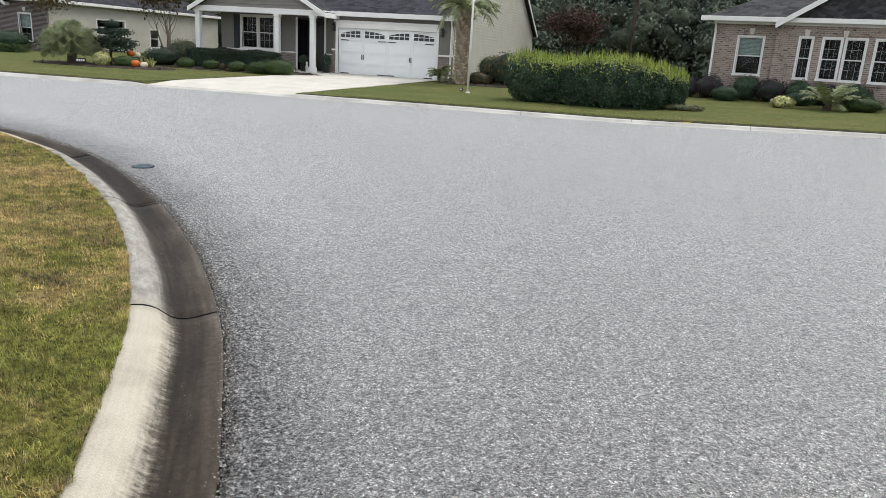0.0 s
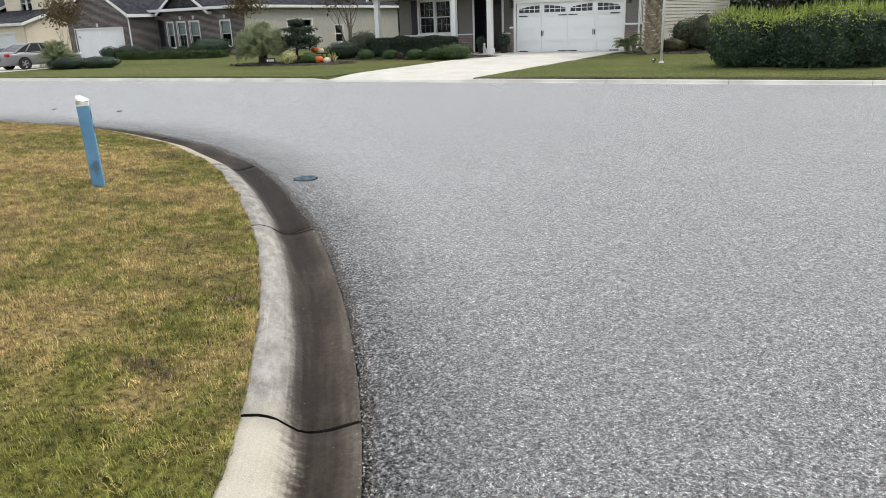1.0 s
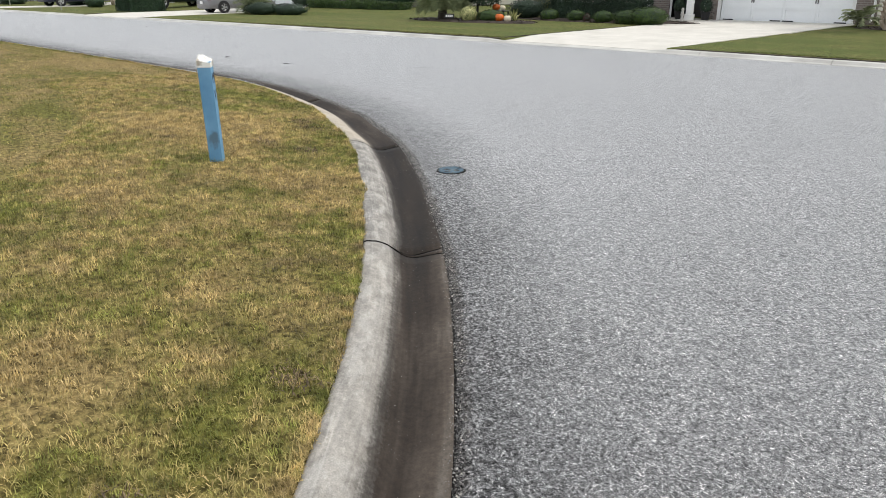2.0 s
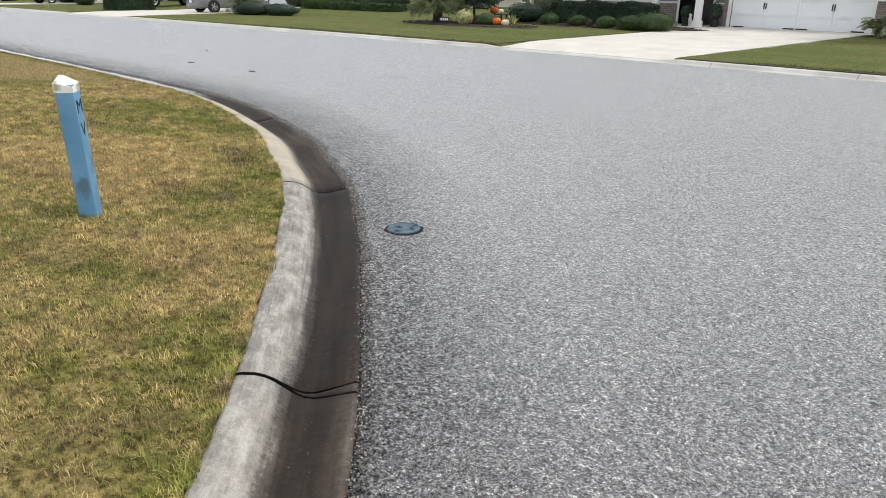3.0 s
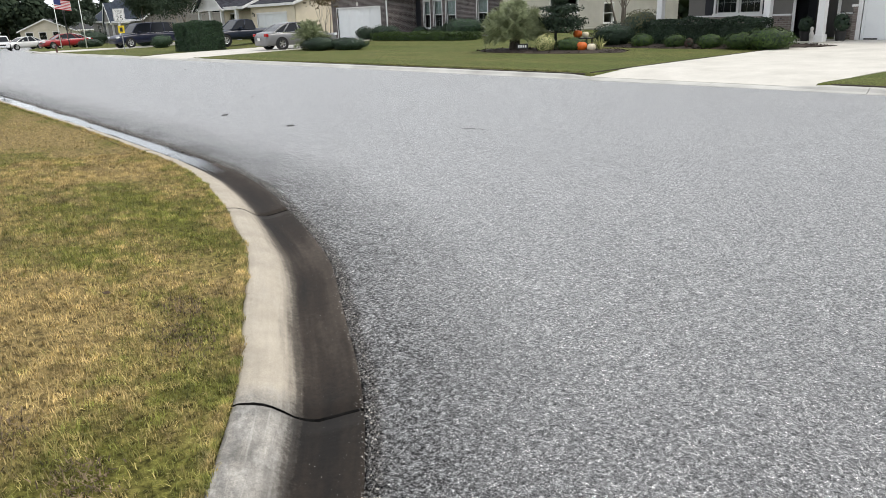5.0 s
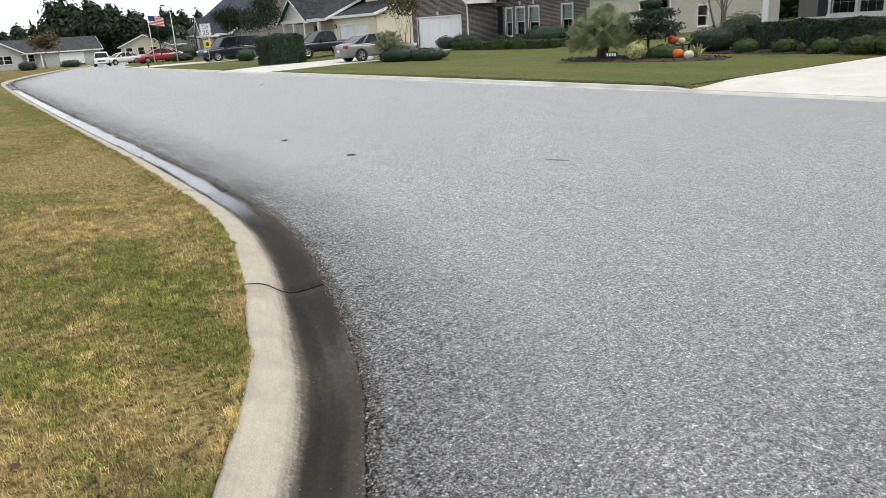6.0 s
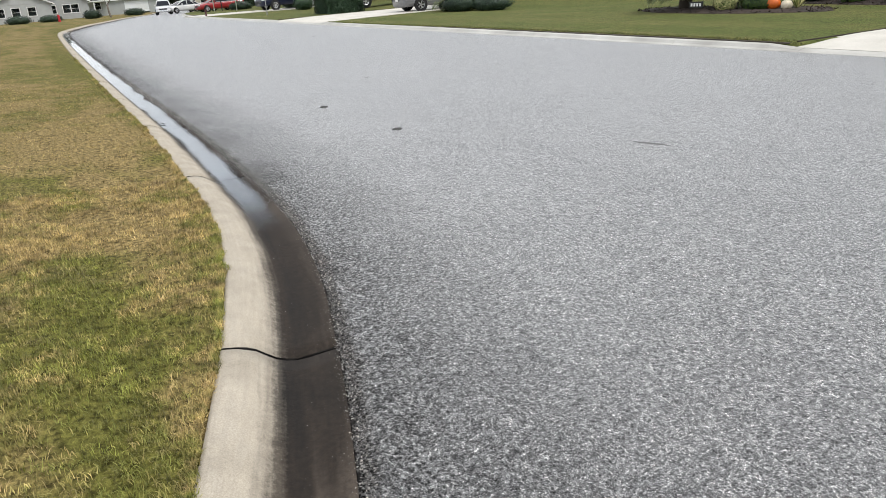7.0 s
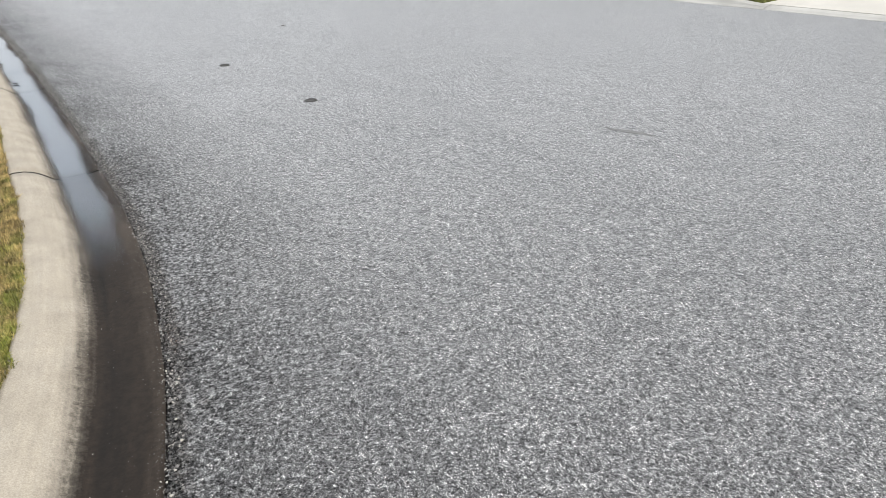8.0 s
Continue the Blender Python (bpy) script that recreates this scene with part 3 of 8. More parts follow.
def kerb_piece(s0, s1, parent, material, skew0=None, skew1=None, step=0.12, reach=1.0):
    """One cast length of kerb from s0 to s1 along the seam; skew shifts its ends by the place across."""
    profile = [p for p in PROFILE if p[0] <= reach]
    if reach < 0.4:
        profile.append((profile[-1][0] + 0.004, -0.12))
    n = max(2, int((s1 - s0) / step))
    bm = bmesh.new()
    uvl = bm.loops.layers.uv.new("UVMap")
    grid = []
    for i in range(n + 1):
        row = []
        for o, h in profile:
            a = s0 + (skew0(o) if skew0 else 0.0)
            b = s1 + (skew1(o) if skew1 else 0.0)
            s = a + (b - a) * i / n
            x, y = seam_at(s, o)
            edge = 0.004 * noise.noise((s * 1.3, o * 6, 1))
            dip = 0.004 if i in (0, n) and h > -0.05 else 0.0
            z = float(road_z(x, y)) + h + (edge if h > -0.05 else 0) * 0.6 - dip
            row.append((bm.verts.new((x, y, z)), s, o))
        grid.append(row)
    for i in range(n):
        for k in range(len(profile) - 1):
            q = [grid[i][k], grid[i + 1][k], grid[i + 1][k + 1], grid[i][k + 1]]
            f = bm.faces.new([v[0] for v in q])
            f.smooth = True
            for loop, v in zip(f.loops, q):
                loop[uvl].uv = (v[1], v[2])
    for row in (grid[0][::-1], grid[-1]):
        f = bm.faces.new([v[0] for v in row])
        f.material_index = 1
        for loop, v in zip(f.loops, row):
            loop[uvl].uv = (v[1], v[2])
    ob = part("kerb_segment", bm, material, parent)
    ob.data.materials.append(JOINT)


def build_near_kerb():
    kerb = thing("kerb", pose(0, 0, 0), "rolled concrete kerb with silt-stained gutter pan and open joints", "kerb", kind="structure")
    a, c, d, e, f = (s_of(*p) for p in ((-1.94, 3.40), (-3.97, 5.66), (-6.37, 7.58), (-9.47, 8.98), (-12.98, 9.52)))
    joints = [a - 6.1, a - 3.05, a, c, d, e, f]
    while joints[-1] < SEAM_S[-1] - 8:
        joints.append(joints[-1] + 3.1)

    def wiggle(seed, gap):
        return lambda o: gap + 0.010 * noise.noise((o * 9, seed, 0)) + 0.006 * noise.noise((o * 40, seed, 2 + gap * 40))

    for i, (p, q) in enumerate(zip(joints, joints[1:])):
        gap = 0.011 if i < 8 else 0.008
        s0, s1 = wiggle(i, gap), wiggle(i + 1, -gap)
        if i == 2:      # the cracked joint: a thin wedge lies between the two cracks
            base = wiggle(3, 0.0)
            kerb_piece(c, c, kerb, KERB, lambda o: base(o) - 0.03 + 0.02 * min(o / 0.3, 1) + 0.006, lambda o: base(o) + 0.045 - 0.05 * min(o / 0.33, 1) - 0.004, step=0.02, reach=0.28)
            s1 = lambda o: base(o) - 0.04 + 0.022 * min(o / 0.3, 1)
        if i == 3:
            base = wiggle(3, 0.0)
            s0 = lambda o: base(o) + 0.055 - 0.048 * min(o / 0.33, 1)
        kerb_piece(p, q, kerb, KERB, s0, s1, step=0.12 if i < 9 else 0.6)
    # packed dirt in joints and along the asphalt's edge
    bm = bmesh.new()
    ss = np.arange(a - 6.1, SEAM_S[-1] - 3, 0.1)
    prev = None
    for s in ss:
        row = []
        for o, h in ((-0.10, -0.02), (-0.004, -0.011), (0.02, -0.055), (0.17, -0.11), (0.25, -0.10), (0.33, -0.07), (0.40, -0.05), (0.47, -0.04)):
            x, y = seam_at(s, o)
            row.append(bm.verts.new((x, y, float(road_z(x, y)) + h)))
        if prev:
            for k in range(len(row) - 1):
                bm.faces.new((prev[k], row[k], row[k + 1], prev[k + 1]))
        prev = row
    part("joint_dirt", bm, JOINT, kerb, "dark packed dirt in the open joints")


def build_gutter_water():
    s0 = s_of(-11.25, 9.38)
    joint = s_of(-12.98, 9.52)
    s1 = s_of(-56, 11)
    across = (0.012, 0.035, 0.06, 0.09, 0.12, 0.15, 0.18, 0.205, 0.23, 0.25, 0.268)
    pan_o = [p[0] for p in PROFILE[2:10]]
    pan_h = [p[1] for p in PROFILE[2:10]]

    def ease(v):
        v = min(max(v, 0.0), 1.0)
        return v * v * (3 - 2 * v)

    bm = bmesh.new()
    wet = []
    prev = None
    for s in np.arange(s0, s1, 0.06):
        # a thin film up to the joint, standing water past it
        lvl = -0.019 + 0.016 * min((s - s0) / 1.8, 1) + 0.002 * noise.noise((s * 0.8, 5, 0))
        if s > s0 + 6:
            lvl += 0.005
        along = 0.8 * ease((s - s0) / 1.3) if s < joint else 1.0
        broad = 0.088 + 0.03 * ease((s - joint - 2) / 6)
        row = []
        for o in across:
            x, y = seam_at(s, o)
            z = max(lvl, float(np.interp(o, pan_o, pan_h)) + 0.003)
            row.append(bm.verts.new((x, y, float(road_z(x, y)) + z)))
            mid = 0.142 + 0.02 * noise.noise((s * 0.9, 2, 0))
            d = abs(o - mid) + 0.03 * noise.noise((s * 1.7, o * 7, 4))
            wet.append(along * (0.05 + 0.95 * ease((broad - d) / 0.05 + 0.35)))
        if prev:
            for k in range(len(row) - 1):
                bm.faces.new((prev[k], row[k], row[k + 1], prev[k + 1]))
        prev = row
    m = mk("standing_water", 0.06, (0.70, 0.80, 0.90), spec=0.5)
    m.node_tree.nodes["Principled BSDF"].inputs["Transmission Weight"].default_value = 0.88
    m.node_tree.nodes["Principled BSDF"].inputs["IOR"].default_value = 1.85
    m.node_tree.nodes["Principled BSDF"].inputs["Specular Tint"].default_value = (0.78, 0.89, 1.0, 1)
    n = Net(m)
    n.bump(n.noise(9, 3), 0.05, 0.004)
    at = n.t.nodes.new("ShaderNodeAttribute")
    at.attribute_name = "wet"
    n.put(n.b.inputs["Alpha"], at.outputs["Fac"])
    n.rough(n.ramp(at.outputs["Fac"], [(0.15, 0.2), (0.8, 0.04)]))
    ob = part("gutter_water", bm, m, smooth=True)
    if ob.data.polygons[0].normal.z < 0:
        ob.data.flip_normals()
    ob.data.attributes.new("wet", 'FLOAT', 'POINT').data.foreach_set("value", np.array(wet, np.float32))
    ob.visible_shadow = False
    tagged(ob, "shallow standing water reflecting the sky in the gutter", "water", kind="structure")


def build_far_kerb():
    kerb = thing("kerb", pose(0, 0, 0), "pale rolled concrete kerb along the house side", "kerb", kind="structure")
    prof = [(-0.40, -0.1), (-0.40, 0.008), (-0.32, 0.002), (-0.25, -0.010), (-0.18, 0.02), (-0.12, 0.075), (-0.05, 0.094), (0.0, 0.094), (0.0, -0.15)]
    for c0 in np.arange(-24.5, 130, 3.05):
        c1 = c0 + 3.05 - 0.012
        bm = bmesh.new()
        rows = []
        for i in range(5):
            x = -(c0 + (c1 - c0) * i / 4)
            yb = float(far_y(x))
            low = 1 - 0.62 * smooth01((2.9 - abs(x + 12.7)) / 0.5) - 0.62 * smooth01((3.4 - abs(x + 43.4)) / 0.5)
            rows.append([bm.verts.new((x, yb + o, float(road_z(x, yb)) + (h * low if h > 0.02 else h) + 0.002)) for o, h in prof])
        for r0, r1 in zip(rows, rows[1:]):
            for k in range(len(prof) - 1):
                bm.faces.new((r0[k], r1[k], r1[k + 1], r0[k + 1]))
        bm.faces.new(rows[0][::-1])
        bm.faces.new(rows[-1])
        part("kerb_segment", bm, KERB_FAR, kerb)


def grid_sheet(name, xs, rows_of, material, label, category, smooth=True):
    """A sheet of quads: for each x a column of (y, z)."""
    cols = [rows_of(x) for x in xs]
    n = len(cols[0])
    V = np.array([(x, y, z) for x, c in zip(xs, cols) for y, z in c])
    F = np.array([(i * n + k, (i + 1) * n + k, (i + 1) * n + k + 1, i * n + k + 1) for i in range(len(xs) - 1) for k in range(n - 1)])
    ob = mesh_np(name, V, F, material)
    if smooth:
        ob.data.polygons.foreach_set("use_smooth", [True] * len(ob.data.polygons))
    return tagged(ob, label, category, kind="structure")


BACK = np.array([seam_at(s, 0.477) for s in SEAM_S])     # the kerb's back edge


def near_edge_y(x):
    """y of the lawn's edge at x."""
    o = np.argsort(BACK[:, 0])
    return np.interp(x, BACK[o, 0], BACK[o, 1])


KB = BACK[::6]


def kerb_dist(x, y):
    x, y = np.atleast_1d(x), np.atleast_1d(y)
    out = np.empty(len(x))
    for i in range(0, len(x), 20000):
        out[i:i + 20000] = np.sqrt(((x[i:i + 20000, None] - KB[None, :, 0]) ** 2 + (y[i:i + 20000, None] - KB[None, :, 1]) ** 2).min(1))
    return out


def near_lawn_z(x, y):
    d = kerb_dist(x, y)
    bump = np.array([noise.noise((a * 0.9, b * 0.9, 0)) * 0.02 + noise.noise((a * 3, b * 3, 7)) * 0.008 for a, b in zip(np.atleast_1d(x), np.atleast_1d(y))])
    return road_z(x, np.minimum(y, 9)) + 0.094 + 0.088 * smooth01(d / 1.9) + bump * smooth01(d / 0.5)


def build_near_lawn():
    xs = np.r_[np.arange(-150, -60, 4), np.arange(-60, -20, 1.0), np.arange(-20, -12, 0.3), np.arange(-12, -0.5, 0.1), -0.5, -0.42]
    k = np.r_[0, 0.05, 0.12, 0.2, 0.3, 0.45, 0.6, 0.8, 1.0, 1.3, 1.6, 2.0, 2.5, 3.0, 3.6, 4.3, 5.2, 6.5, 8, 10, 14, 20, 30, 45]
    cols = []
    for x in xs:
        top = float(near_edge_y(x))
        y = top - k
        z = near_lawn_z(np.full(len(k), x), y)
        z -= 0.013
        z[0] -= 0.03
        cols.append(list(zip(y, z)))
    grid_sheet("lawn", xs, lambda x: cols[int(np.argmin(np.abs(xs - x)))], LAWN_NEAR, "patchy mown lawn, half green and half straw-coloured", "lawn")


def blades(name, X, Y, Z, length, width, material, label, lean=0.5, seed=1):
    rng = np.random.default_rng(seed)
    n = len(X)
    ang = rng.uniform(0, 2 * np.pi, n)
    L = length * rng.uniform(0.45, 1.25, n)
    W = width * rng.uniform(0.6, 1.3, n)
    tilt = np.abs(rng.normal(0, lean, n)) + 0.15
    dirx, diry = np.cos(ang), np.sin(ang)
    px, py = -diry, dirx
    base = np.c_[X, Y, Z]
    side = np.c_[px, py, np.zeros(n)] * W[:, None] * 0.5
    mid = base + np.c_[dirx * L * 0.5 * np.sin(tilt * 0.6), diry * L * 0.5 * np.sin(tilt * 0.6), L * 0.5 * np.cos(tilt * 0.6)]
    tip = mid + np.c_[dirx * L * 0.5 * np.sin(tilt * 1.5), diry * L * 0.5 * np.sin(tilt * 1.5), L * 0.5 * np.cos(np.minimum(tilt * 1.5, 1.45))]
    V = np.stack([base - side, base + side, mid - side * 0.8, mid + side * 0.8, tip], 1).reshape(-1, 3)
    b = np.arange(n) * 5
    F = np.concatenate([np.c_[b, b + 1, b + 3], np.c_[b, b + 3, b + 2], np.c_[b + 2, b + 3, b + 4]])
    ob = mesh_np(name, V, F, material)
    return tagged(ob, label, "grass", kind="stuff")


DEAD = [(-3.02, 3.26, 0.07), (-2.85, 3.22, 0.05), (-3.25, 4.05, 0.08), (-7.0, 6.4, 0.12), (-6.5, 6.55, 0.10), (-7.35, 7.25, 0.15), (-7.75, 7.4, 0.11)]


def build_near_grass():
    rng = np.random.default_rng(11)

    def scatter(x0, x1, depth, density, seed):
        r = np.random.default_rng(seed)
        n = int((x1 - x0) * (depth + 1) * density)
        x = r.uniform(x0, x1, n)
        top = near_edge_y(x)
        y = top + 0.02 - r.uniform(0, 1, n) * (depth + 1)
        d = kerb_dist(x, y)
        ok = (d < depth) & ((y < top) | (d < 0.015))
        x, y, d = x[ok], y[ok], d[ok]
        # clumpy turf with thin places
        keep = np.array([noise.noise((a * 2.1, b * 2.1, 3)) * 0.5 + noise.noise((a * 9, b * 9, 5)) * 0.35 for a, b in zip(x, y)])
        ok = r.uniform(0, 1, len(x)) < 0.66 + keep * 1.5
        return x[ok], y[ok]

    x, y = scatter(-13, -0.9, 2.6, 14500, 21)
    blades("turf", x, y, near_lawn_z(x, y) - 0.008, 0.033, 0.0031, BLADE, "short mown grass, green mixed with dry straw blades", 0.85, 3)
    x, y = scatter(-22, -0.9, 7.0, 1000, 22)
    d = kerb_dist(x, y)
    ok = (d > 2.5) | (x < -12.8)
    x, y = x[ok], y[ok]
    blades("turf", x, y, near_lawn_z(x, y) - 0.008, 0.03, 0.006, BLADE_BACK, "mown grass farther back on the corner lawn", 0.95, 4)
    x, y = scatter(-48, -0.9, 15.0, 95, 23)
    d = kerb_dist(x, y)
    ok = (d > 6.8) | (x < -21.5)
    x, y = x[ok], y[ok]
    blades("turf", x, y, near_lawn_z(x, y) - 0.008, 0.03, 0.008, BLADE_BACK, "mown grass at the back of the corner lawn", 1.5, 7)
    # small dead patches of matted brown thatch
    for k, (px, py, pr) in enumerate(DEAD):
        n = int(2600 * pr)
        a, q = rng.uniform(0, 6.283, n), np.sqrt(rng.uniform(0, 1, n)) * pr * (1 + 0.3 * rng.normal(0, 1, n))
        x, y = px + q * np.cos(a) * 1.5, py + q * np.sin(a)
        blades("dead_thatch", x, y, near_lawn_z(x, y) + 0.006, 0.03, 0.0055, BLADE_DEAD, "small patch of matted dead brown grass", 2.2, 30 + k)
    # ragged fringe over the kerb's back edge, thick in some places and thin in others
    s = rng.uniform(s_of(-0.4, 0.2), s_of(-30, 9.9), 75000)
    reach = np.array([0.020 + 0.045 * noise.noise((v * 1.7, 3, 0)) + 0.030 * noise.noise((v * 6.5, 9, 0)) for v in s])
    x, y = seam_at(s, 0.484 - np.clip(reach, -0.012, 0.075) * rng.uniform(0, 1, len(s)) ** 1.3 + np.abs(rng.normal(0, 0.02, len(s))))
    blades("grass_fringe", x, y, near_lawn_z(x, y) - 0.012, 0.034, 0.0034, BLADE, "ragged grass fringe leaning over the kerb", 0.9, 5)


def build_far_lawns():
    drives = [((-15.42, -10.0), (-13.75, -8.4), 31.55), ((-47.2, -40.0), (-49.6, -43.4), 35.3), ((-73.2, -67.2), (-73.4, -67.6), 35.0)]
    xs = np.unique(np.r_[np.arange(-150, -60, 6), np.arange(-60, 14, 1.0), np.arange(-51, -38, 0.25), np.arange(-17, -7.9, 0.1), 20, 30, 60])
    ys = np.r_[0, 0.02, 0.3, 0.8, 1.5, 2.5, 4, 6, 8, 9.5, 10.8, 12, 14, 18, 25, 40, 70, 120]

    def col(x):
        y0 = float(far_y(x)) + 0.006
        y = y0 + ys
        z = lawn_z(np.full(len(y), x), y) + 0.012
        z[0] -= 0.12
        for (a0, a1), (b0, b1), yend in drives:
            t = np.clip((y - 20.56) / (yend - 20.56), 0, 1)
            under = (x > a0 + (b0 - a0) * t + 0.1) & (x < a1 + (b1 - a1) * t - 0.1) & (y < yend)
            z[under] -= 0.14
        return list(zip(y, z))

    grid_sheet("lawn", xs, col, LAWN_FAR, "level green front lawns across the street", "lawn")
    # concrete drives, laid 2 cm proud of the turf
    for (a0, a1), (b0, b1), yend in drives:
        bm = bmesh.new()
        rows = []
        for i in range(15):
            t = i / 14
            y = 20.56 + (yend - 20.56) * t
            l, r = a0 + (b0 - a0) * t, a1 + (b1 - a1) * t
            row = []
            for u in np.linspace(0, 1, 7):
                x = l + (r - l) * u
                z = gz(x, y) + 0.026
                if t == 0:
                    z = float(road_z(x, 20)) + 0.045
                elif i == 1:
                    z -= 0.02
                row.append(bm.verts.new((x, y, z)))
            rows.append(row)
        for r0, r1 in zip(rows, rows[1:]):
            for k in range(6):
                bm.faces.new((r0[k], r0[k + 1], r1[k + 1], r1[k]))
        ex = bmesh.ops.extrude_face_region(bm, geom=bm.faces[:])
        bmesh.ops.translate(bm, vec=(0, 0, -0.12), verts=[v for v in ex["geom"] if isinstance(v, bmesh.types.BMVert)])
        tagged(part("driveway", bm, DRIVE), "broad pale concrete driveway sloping up to a garage", "driveway", kind="structure")
    # dark strips added as the shade line between turf and concrete
    bm = bmesh.new()
    lines = [[(x, float(far_y(x)) + 0.005, 0.0) for x in np.arange(-110, 20, 0.25) if not -15.45 < x < -9.95 and not -47.25 < x < -39.95]]
    prev = None
    for x, y, _ in lines[0]:
        row = [bm.verts.new((x, y + o, gz(x, y + o) + 0.018 + h)) for o, h in ((0.0, -0.03), (0.012, -0.004), (0.06 + 0.03 * noise.noise((x * 2, 0, 0)), 0.0), (0.085, -0.03))]
        if prev and x - prev[0].co.x < 1.5:
            for k in range(3):
                bm.faces.new((prev[k], row[k], row[k + 1], prev[k + 1]))
        prev = row
    for (a0, a1), (b0, b1), yend in drives:
        for e0, e1, sgn in ((a0, b0, -1),):
            prev = None
            for i in range(45):
                t = i / 44
                y = 20.72 + (yend - 20.72) * t
                x = e0 + (e1 - e0) * t
                row = [bm.verts.new((x + sgn * o, y, gz(x + sgn * o, y) + 0.027 + h)) for o, h in ((0.004, -0.03), (0.008, 0.009 + 0.004 * noise.noise((y * 5, 2, 0))), (0.03 + 0.015 * noise.noise((y * 2, 5, 0)), 0.011), (0.05, -0.03))]
                if prev:
                    for k in range(3):
                        bm.faces.new((prev[k], row[k], row[k + 1], prev[k + 1]))
                prev = row
    tagged(part("lawn_edging", bm, EDGE_SHADE), "narrow dark strip drawn as the shade line at the turf's edge", "soil", kind="structure")
    # soft edge of longer grass along kerb and drive
    rng = np.random.default_rng(5)
    n = 30000
    x = rng.uniform(-45, 9, n)
    y = 20.68 + np.abs(rng.normal(0, 0.10, n))
    ok = ~((x > -15.6) & (x < -8.3)) & ~((x > -47.5) & (x < -39.8))
    x, y = x[ok], y[ok]
    blades("turf", x, y, lawn_z(x, y), 0.05, 0.014, BLADE_FAR, "mown green grass along the far kerb", 0.7, 6)


build_ground()
build_road()
build_near_kerb()
build_gutter_water()
build_far_kerb()
build_near_lawn()
build_near_grass()
build_far_lawns()


# ---------------------------------------------------------------- houses
SIDING_GREY = m_paint("taupe_siding", (0.20, 0.19, 0.175), 0.6, 0.06)
SIDING_BEIGE = m_paint("beige_siding", (0.47, 0.46, 0.41), 0.6, 0.06)
SIDING_CREAM = m_paint("cream_siding", (0.76, 0.68, 0.53), 0.6, 0.05)
SIDING_PALE = m_paint("pale_grey_siding", (0.40, 0.415, 0.41), 0.6, 0.05)
SIDING_SAND = m_paint("sand_siding", (0.60, 0.55, 0.44), 0.6, 0.05)
BRICK_DARK = m_brick("dark_brown_brick", (0.055, 0.042, 0.042), (0.10, 0.078, 0.075), (0.018, 0.017, 0.02), (0.30, 0.28, 0.27))
BRICK_RED = m_brick("mottled_brown_brick", (0.23, 0.165, 0.145), (0.34, 0.27, 0.24), (0.05, 0.042, 0.042), (0.40, 0.37, 0.33))
BRICK_TAUPE = m_brick("taupe_brick", (0.16, 0.13, 0.115), (0.23, 0.19, 0.165), (0.06, 0.05, 0.05), (0.28, 0.26, 0.24))
SHINGLE = m_shingle("charcoal_shingles", (0.020, 0.021, 0.027), (0.052, 0.054, 0.064))
SLATE = m_shingle("slate_blue_shingles", (0.034, 0.042, 0.058), (0.062, 0.074, 0.098))
SHINGLE_BROWN = m_shingle("brown_grey_shingles", (0.034, 0.035, 0.039), (0.08, 0.08, 0.083))
DOOR_WHITE = m_paint("white_garage_door", (0.80, 0.82, 0.83), 0.4, 0.03)
STONE = m_paint("cast_stone", (0.66, 0.63, 0.57), 0.8, 0.08)
SHUTTER = m_paint("black_shutter", (0.02, 0.022, 0.028), 0.5, 0.05)


def wall_bm(x0, x1, z0, z1, y, holes=(), thick=0.16, m=None):
    """A wall slab as one welded sheet with its openings cut through."""
    bm = bmesh.new()
    xs = sorted({x0, x1, *(v for h in holes for v in h[:2] if x0 < v < x1)})
    zs = sorted({z0, z1, *(v for h in holes for v in h[2:] if z0 < v < z1)})
    vs = {}

    def vert(i, k):
        if (i, k) not in vs:
            vs[i, k] = bm.verts.new((xs[i], y, zs[k]))
        return vs[i, k]

    for i in range(len(xs) - 1):
        for k in range(len(zs) - 1):
            cx, cz = (xs[i] + xs[i + 1]) / 2, (zs[k] + zs[k + 1]) / 2
            if not any(h[0] < cx < h[1] and h[2] < cz < h[3] for h in holes):
                bm.faces.new((vert(i, k), vert(i + 1, k), vert(i + 1, k + 1), vert(i, k + 1)))
    ex = bmesh.ops.extrude_face_region(bm, geom=bm.faces[:])
    bmesh.ops.translate(bm, vec=(0, thick, 0), verts=[v for v in ex["geom"] if isinstance(v, bmesh.types.BMVert)])
    if m is not None:
        bmesh.ops.transform(bm, matrix=m, verts=bm.verts[:])
    return bm


def each(name, rows, material, parent, label="", bev=0.0):
    """One part for each box."""
    for r in rows:
        part(name, boxes(r, bev=bev), material, parent, label)


